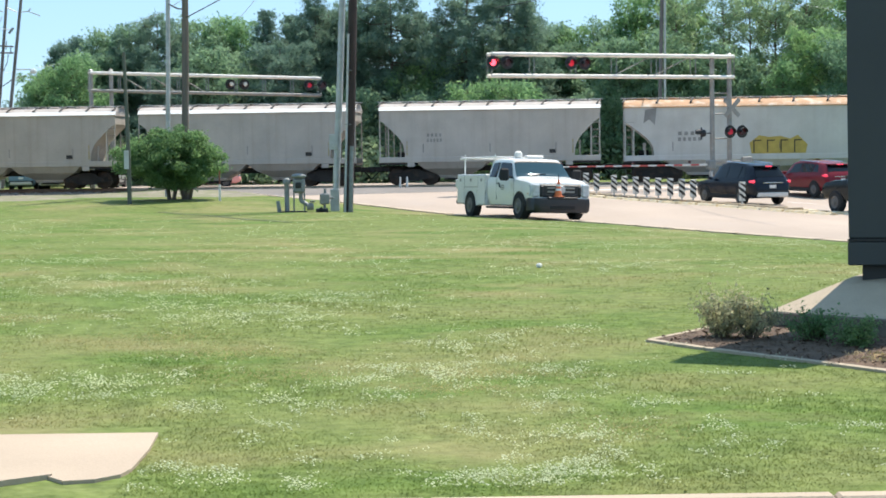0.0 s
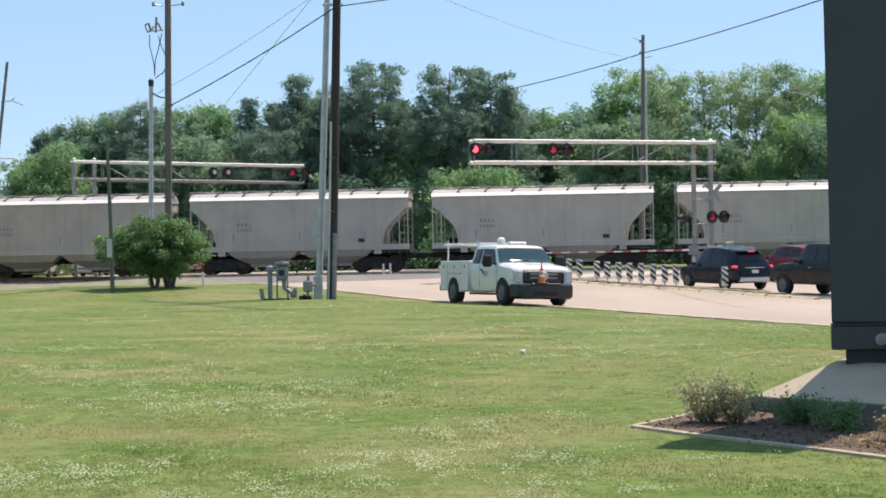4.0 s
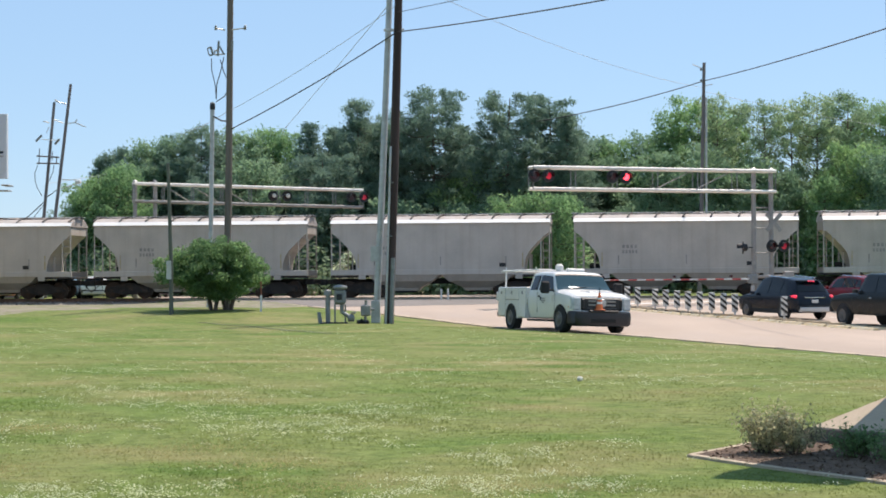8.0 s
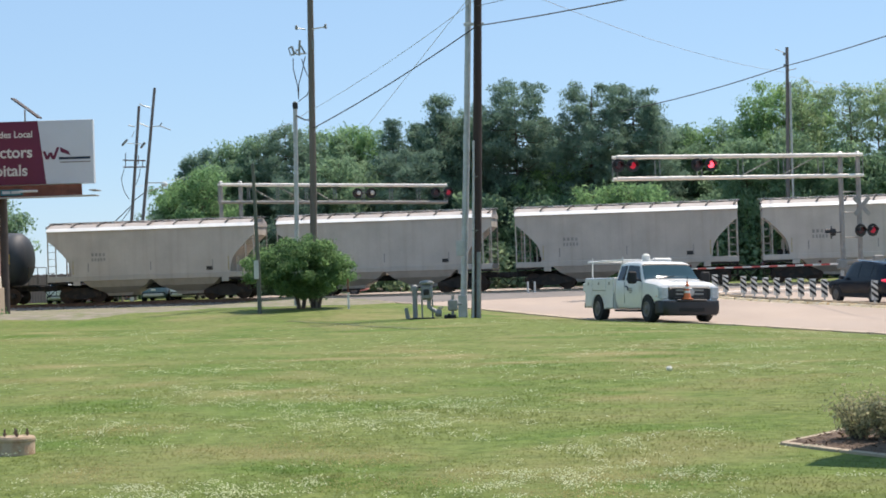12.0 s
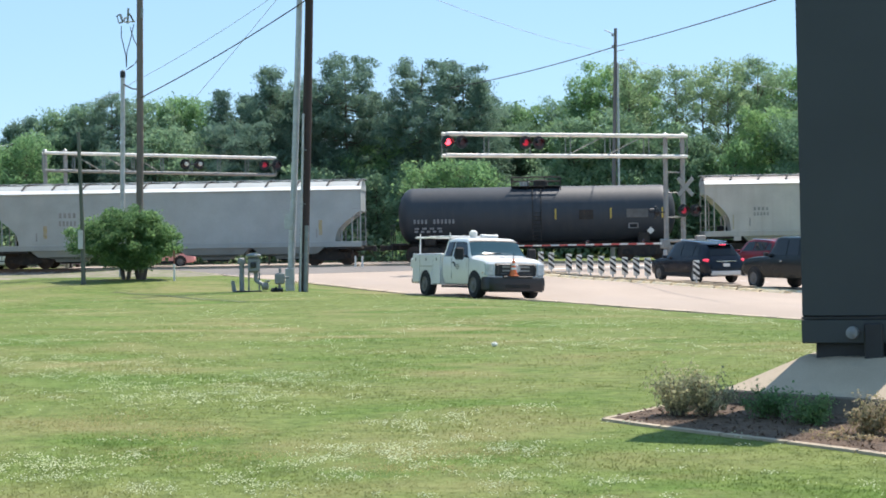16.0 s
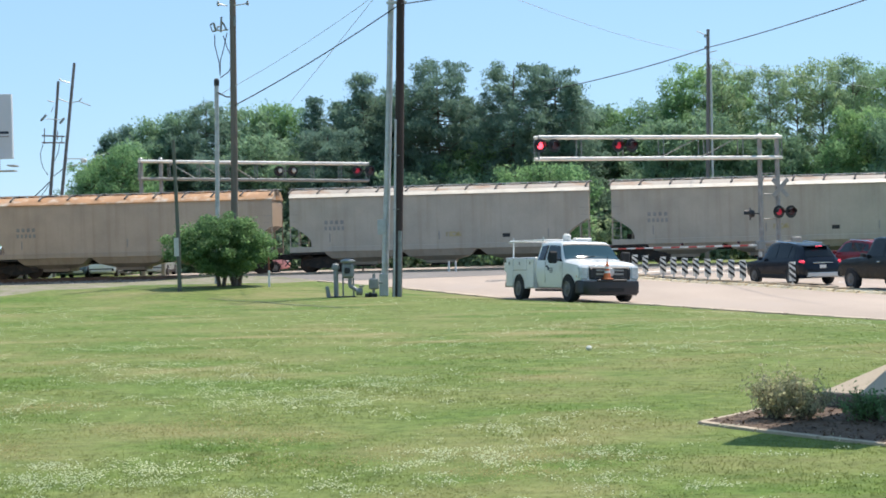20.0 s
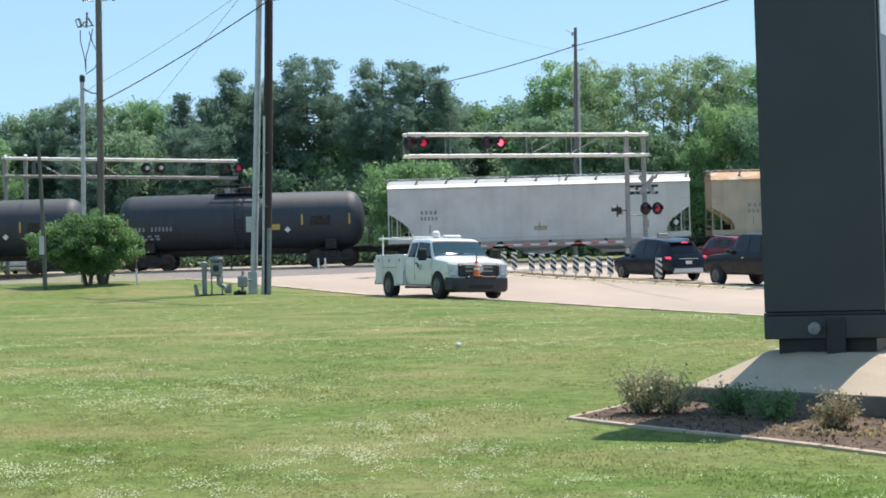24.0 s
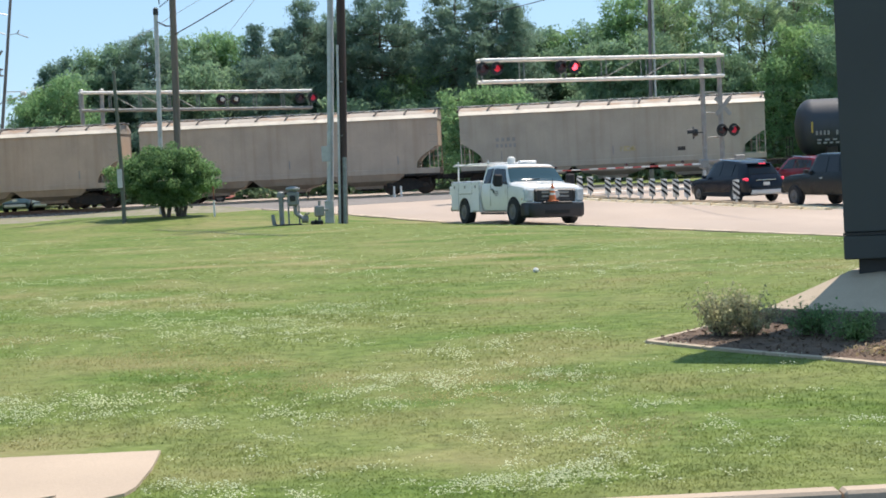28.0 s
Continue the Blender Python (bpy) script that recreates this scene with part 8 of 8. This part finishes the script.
def build_bush():
    b = thing("bush", "wide rounded green bush on several stems in the lawn", "bush", pose(-9.75, 72.0, 1.12))
    r = np.random.RandomState(21)
    s = Shape()
    for k in range(8):
        a, c = k * 0.8, 0.0 if k % 2 else 0.58
        p0 = Vector((c + 0.09 * math.cos(a), 0.09 * math.sin(a), -0.05))
        p1 = Vector((c + 0.26 * math.cos(a), 0.3 * math.sin(a), 0.75))
        p2 = Vector((0.6 * c + 1.15 * math.cos(a) + r.normal() * 0.1, 1.0 * math.sin(a), 1.9))
        part("stem", Shape().tube(p0, p1, 0.085, 0.065, 6).tube(p1, p2, 0.065, 0.02, 6), "bark", b)
    # leaf clumps over a low dome that hangs further down on its road side
    centres, radii = [], []
    while len(centres) < 300:
        d = r.normal(size=3)
        d /= np.linalg.norm(d)
        c = np.array([0.02, 0, 1.5]) + d * [1.98, 1.5, 1.22] * r.uniform(0.55, 1.0)
        c[0] += 0.12 * r.normal()
        floor = 0.62 + 0.42 * max(0.0, -c[0] - 0.2) if c[0] < 0.6 else 0.62 + 0.25 * (c[0] - 0.6)
        if c[2] < floor + 0.12 * r.normal():
            continue
        centres.append(c)
        radii.append(r.uniform(0.16, 0.34))
    centres += [np.array(c) for c in ((-2.15, 0, 1.95), (-2.0, 0, 1.75), (0.35, 0, 2.82), (-0.5, 0.1, 2.72), (1.95, 0, 1.25), (2.0, 0, 1.7), (1.2, 0, 2.35))]
    radii += [0.2, 0.24, 0.2, 0.22, 0.24, 0.2, 0.2]
    pts, face = tufts(r, np.array(centres), np.array(radii), 190, 0.7)
    put_leaves("foliage", b, (pts, face / np.linalg.norm(face, axis=1)[:, None]), 0.055, "bush", 22, "small green leaves")
    # shrubs in the mulch bed
    # the middle two take the dark bush leaf, standing in for the pylon's shade
    for i, (x, y, w, h, mat) in enumerate(((3.58, 22.4, 0.35, 0.73, "shrub"), (3.93, 22.3, 0.34, 0.6, "shrub"), (4.62, 22.0, 0.36, 0.42, "bush"), (5.0, 21.45, 0.32, 0.38, "bush"), (5.42, 20.45, 0.3, 0.46, "rustleaf"), (6.6, 20.3, 0.32, 0.5, "rustleaf"), (7.4, 20.4, 0.34, 0.5, "shrub"))):
        z = ground_z(x, y) + 0.03
        s = thing("shrub", {"shrub": "twiggy grey-green and olive shrub in the mulch", "bush": "low shrub against the sign base, leaf colour darkened for shade"}.get(mat, "small olive and rust-leaved shrub in the mulch"), "shrub", pose(x, y, z), group="shrubs in the sign bed")
        rr = np.random.RandomState(40 + i)
        pts = []
        for k in range(40 if i < 2 else 26):
            a, l = rr.rand() * 6.28, rr.uniform(0.4, 1.0)
            tip = Vector((w * 1.15 * l * math.cos(a), w * l * math.sin(a) * 0.9, h * (1.08 - 0.55 * l * l) * rr.uniform(0.6, 1.05)))
            part("twig", Shape().tube((0.04 * math.cos(a), 0.04 * math.sin(a), -0.02), tip * 0.55 + Vector((0, 0, 0.04)), 0.007, 0.005, 4).tube(tip * 0.55 + Vector((0, 0, 0.04)), tip, 0.005, 0.002, 4), "bark", s)
            for q in range(64):
                t = rr.uniform(0.25, 1.05)
                pts.append([tip.x * t + rr.normal() * 0.05, tip.y * t + rr.normal() * 0.05, tip.z * t + rr.normal() * 0.045])
        pts = np.array(pts)
        face = pts - [0, 0, h * 0.35] + rr.normal(size=pts.shape) * 0.12
        face[:, 2] += 0.12
        put_leaves("foliage", s, (pts, face / np.linalg.norm(face, axis=1)[:, None]), 0.026, mat, 50 + i, "small leathery leaves")


DRIFTS = [(-2.3, 25.0, 0.83, 1.04), (-1.5, 28.2, 0.52, 1.0), (-4.4, 19.6, 1.01, 0.7), (-3.1, 19.6, 0.6, 0.57), (-0.6, 19.3, 0.41, 0.91), (0.5, 22.1, 0.74, 0.92),
          (2.0, 23.2, 1.2, 0.41), (-6.9, 37.4, 0.91, 1.08), (-4.5, 32.3, 1.28, 0.79), (5.2, 41.4, 1.63, 1.95), (-14.9, 56.9, 2.07, 2.13), (-6.0, 29.2, 1.33, 0.64),
          (-0.7, 18.4, 0.45, 0.8), (-3.5, 18.9, 0.8, 0.6), (-1.8, 17.5, 0.8, 0.89), (-0.2, 20.1, 0.73, 0.83), (-1.4, 28.4, 0.95, 1.41), (0.6, 14.4, 0.44, 0.32)]
PARCHED = [(-5.5, 21.3, 0.52, 0.76), (-3.4, 23.3, 0.92, 0.84), (0.3, 18.9, 0.63, 0.4), (-2.4, 21.8, 0.86, 0.49), (0.9, 19.9, 0.85, 0.49), (-1.7, 20.0, 1.09, 0.5),
           (1.8, 16.7, 0.51, 0.58), (-6.0, 25.9, 0.95, 0.64)]


def build_grass():
    """Blades and clover heads over the part of the lawn that lies before the camera."""
    r = np.random.RandomState(31)
    n = 300000
    y = 13.75 * (80 / 13.75) ** (r.rand(n) ** 1.05)
    x = y * r.uniform(-0.335, 0.345, n)
    q = (x - EDGE.x) * RN.x + (y - EDGE.y) * RN.y
    q = q - 1.2 * np.clip((67 - y) / 7, 0, 1) ** 2 * (3 - 2 * np.clip((67 - y) / 7, 0, 1))
    ok = (q < -0.12 + 0.3 * np.sin(x * 2.1 + y * 0.6) * np.sin(y * 1.3 + 1)) & ~((y < 17.1) & (x < -2.4)) & (np.abs(x) < 24)
    # not in the mulch bed
    ring = np.array(BED)
    c = ring.mean(0)
    inside = np.ones(n, bool)
    for a, b in zip(ring, np.roll(ring, -1, 0)):
        side = (b[0] - a[0]) * (y - a[1]) - (b[1] - a[1]) * (x - a[0])
        ref = (b[0] - a[0]) * (c[1] - a[1]) - (b[1] - a[1]) * (c[0] - a[0])
        inside &= side * ref > 0
    ok &= ~inside
    x, y = x[ok], y[ok]
    n = len(x)
    patch = np.sin(x * 1.3 + 2 * np.sin(y * 0.7)) * np.sin(y * 0.9 + x * 0.4) + 0.5 * np.sin(x * 3.1 + y * 2.3)
    z = np.array([ground_z(a, b) for a, b in zip(x, y)])
    far = np.clip(y / 18, 0.9, 3.2)
    h = r.uniform(0.008, 0.022, n) * (1 + 0.4 * patch) * far ** 0.4 * np.clip(1.35 - y / 45, 0.3, 1)
    w = r.uniform(0.004, 0.010, n) * far
    a = r.normal(0, 1.2, n)
    lean = np.stack([np.sin(a), np.cos(a)], -1) * (h * r.uniform(0.8, 2.6, n))[:, None]
    p = np.stack([x, y, z - 0.003], -1)
    dx = np.stack([np.cos(a) * w, -np.sin(a) * w, np.zeros(n)], -1)
    tip = p + np.stack([lean[:, 0], lean[:, 1], h], -1)
    v = np.stack([p - dx, p + dx, tip], 1).reshape(-1, 3)
    ob = new("grass", fast_mesh("grass", v, np.arange(n * 3).reshape(-1, 3), "blade"))
    tagged(ob, "short mown grass blades of the lawn", "grass", kind="stuff")
    # two faint wheel tracks pressed into the grass
    for line in (((-7.7, 54.1), (-6.88, 55.2), (-6.1, 56.4)), ((-9.3, 65.6), (-6.88, 61.1), (-5.08, 57.6), (-3.89, 55.6))):
        s = Shape()
        rings = []
        for (xa, ya), (xb, yb) in zip(line, line[1:]):
            for k in range(8):
                t = k / 8
                px, py = xa + (xb - xa) * t, ya + (yb - ya) * t
                wd = 0.10 + 0.12 * noise.noise((px * 1.3, py * 1.3, 0))
                rings.append([(px - wd, py - wd, ground_z(px - wd, py - wd) + 0.012), (px + wd, py + wd, ground_z(px + wd, py + wd) + 0.012)])
        s.loft(rings, close=False)
        solid("wheel_track", s, "rut", "dark wheel track pressed into the grass", "wheel track", "structure")
    # clover, in drifts
    m = 330000
    y = 13.9 * (60 / 13.9) ** r.rand(m)
    x = y * r.uniform(-0.335, 0.345, m)
    f = np.array([0.5 * noise.noise((a * 0.4, b * 0.25, 4.0)) + 0.5 * noise.noise((a * 1.7, b * 1.2, 9.0)) + 0.75 * noise.noise((a * 3.6, b * 2.4, 2.0)) for a, b in zip(x, y)]) - 0.16
    for cx, cy, rx, ry in DRIFTS:
        f += 0.36 * np.exp(-(((x - cx) / (1.2 * rx)) ** 2 + ((y - cy) / (1.2 * ry)) ** 2))
    ok = (f > 0.02 + 0.72 * r.rand(m)) & ((x - EDGE.x) * RN.x + (y - EDGE.y) * RN.y < -1) & ~((y < 17.3) & (x < -2.3)) & ~((x > 2.2) & (y > 17.5) & (y < 30) & (x > 2.70 + (22.4 - y) * 0.76))
    x, y = x[ok], y[ok]
    m = len(x)
    z = np.array([ground_z(a, b) for a, b in zip(x, y)]) + r.uniform(0.035, 0.07, m)
    base = np.array([(1, 0, 0), (-1, 0, 0), (0, 1, 0), (0, -1, 0), (0, 0, 1)], float)
    tri = np.array([(0, 2, 4), (2, 1, 4), (1, 3, 4), (3, 0, 4)])
    v = np.stack([x, y, z], -1)[:, None] + base[None] * r.uniform(0.006, 0.012, (m, 1, 1))
    t = tri[None] + 5 * np.arange(m)[:, None, None]
    ob = new("clover", fast_mesh("clover", v.reshape(-1, 3), t.reshape(-1, 3), "clover"))
    tagged(ob, "scattered white clover heads in drifts over the lawn", "clover flowers", kind="stuff")
    # sun-dried patches
    x, y = [], []
    for cx, cy, rx, ry in PARCHED:
        k = int(3400 * rx * ry)
        x.append(cx + 0.6 * rx * r.normal(size=k))
        y.append(cy + 0.6 * ry * r.normal(size=k))
    x, y = np.concatenate(x), np.concatenate(y)
    k = len(x)
    a, h, w = r.rand(k) * 6.28, r.uniform(0.006, 0.014, k), r.uniform(0.006, 0.014, k)
    p = np.stack([x, y, [ground_z(u, v) - 0.002 for u, v in zip(x, y)]], -1)
    d = np.stack([np.cos(a) * w, np.sin(a) * w, np.zeros(k)], -1)
    tip = p + np.stack([-np.sin(a) * h * 1.5, np.cos(a) * h * 1.5, h], -1)
    ob = new("dry_grass", fast_mesh("dry_grass", np.stack([p - d, p + d, tip], 1).reshape(-1, 3), np.arange(k * 3).reshape(-1, 3), "straw"))
    tagged(ob, "sun-dried straw-coloured patches in the lawn", "dry grass", kind="stuff")
    # dry weeds inside the front of the bed
    m = 2600
    u = r.rand(m) ** 0.8
    x = 4.75 + 4.4 * u + r.normal(0, 0.1, m)
    y = 20.25 - 1.95 * u + 0.62 * r.rand(m) ** 1.4 - 0.05
    pts = np.stack([x, y, [ground_z(a, b) + 0.03 + 0.12 * r.rand() * (0.5 + noise.noise((a * 3, b * 3, 0))) for a, b in zip(x, y)]], -1)
    ob = new("bed_weeds", leaf_mesh("bed_weeds", (pts, r.normal(0, 1, (m, 3))), 0.026, "weed", 78, 2.4))
    tagged(ob, "dry pale weeds at the front of the mulch bed", "weeds", kind="stuff")
    # mulch chips
    m = 9000
    x = r.uniform(2.8, 9.0, m)
    y = r.uniform(18.3, 25.5, m)
    inside = np.ones(m, bool)
    for a, b in zip(ring, np.roll(ring, -1, 0)):
        side = (b[0] - a[0]) * (y - a[1]) - (b[1] - a[1]) * (x - a[0])
        ref = (b[0] - a[0]) * (c[1] - a[1]) - (b[1] - a[1]) * (c[0] - a[0])
        inside &= side * ref > 0
    x, y = x[inside], y[inside]
    pts = np.stack([x, y, [ground_z(a, b) + 0.04 + 0.03 * r.rand() for a, b in zip(x, y)]], -1)
    ob = new("mulch_chips", leaf_mesh("mulch_chips", (pts, np.tile([0.0, 0.0, 1.0], (len(pts), 1)) + r.normal(0, 0.14, (len(pts), 3))), 0.024, "dirt", 77, 2.2))
    tagged(ob, "loose red-brown bark chips on the bed", "mulch", kind="stuff")


build_ground()
build_road()
build_median()
build_signals()
build_poles()
build_meter()
build_pylon()
build_parking()
build_billboard()
build_lot()
build_vehicles()
build_passing_car()
build_bush()
build_trees()
build_grass()
build_train()
build_track()


def motions():
    for car, at in TRAIN:
        walk(car, [(t, track_pose(s + at)) for t, s in RUN])
    # the near car drives straight along the driveway
    for v in PASSER:
        walk(v, [(t, pose(-1.94 + 12.0 * (t - 6.6), 10.55, 0.012)) for t in (0.0, 6.0, 6.6, 7.2, 28.0)])
    # the pickup rolls up and stops behind the others
    up = math.degrees(math.atan2(-RD.y, -RD.x))
    roll = [(0.0, 2.25), (0.3, 1.72), (0.6, 1.17), (0.9, 0.72), (1.2, 0.38), (1.6, 0.12), (2.1, 0.0), (28.0, 0.0)]
    for v in QUEUE:
        rows = []
        for t, s in roll:
            x, y = 16.05 + RD.x * s, 69.6 + RD.y * s
            rows.append((t, pose(x, y, road_z(x, y), 0, -1.0, up)))
        walk(v, rows)
    for wheel, x, y in ROLLING:
        walk(wheel, [(t, pose(x, y, 0.4, 0, -math.degrees(s / 0.4), 0)) for t, s in roll])
    # the added discs swing to and fro to make the flash: the left lamps show first in each beat
    beat, start = 1.449, 0.94 - 1.449
    for shutter, left, right in FLASH:
        rows = []
        for k in range(22):
            t0 = start + k * beat
            for t, place in ((t0 - 0.03, left), (t0 + 0.03, right), (t0 + beat / 2 - 0.03, right), (t0 + beat / 2 + 0.03, left)):
                if 0.05 < t < 27.95:
                    rows.append((t, pose(*place)))
        rows = [(0.0, pose(*right))] + rows + [(28.0, pose(*left))]
        walk(shutter, rows)


motions()
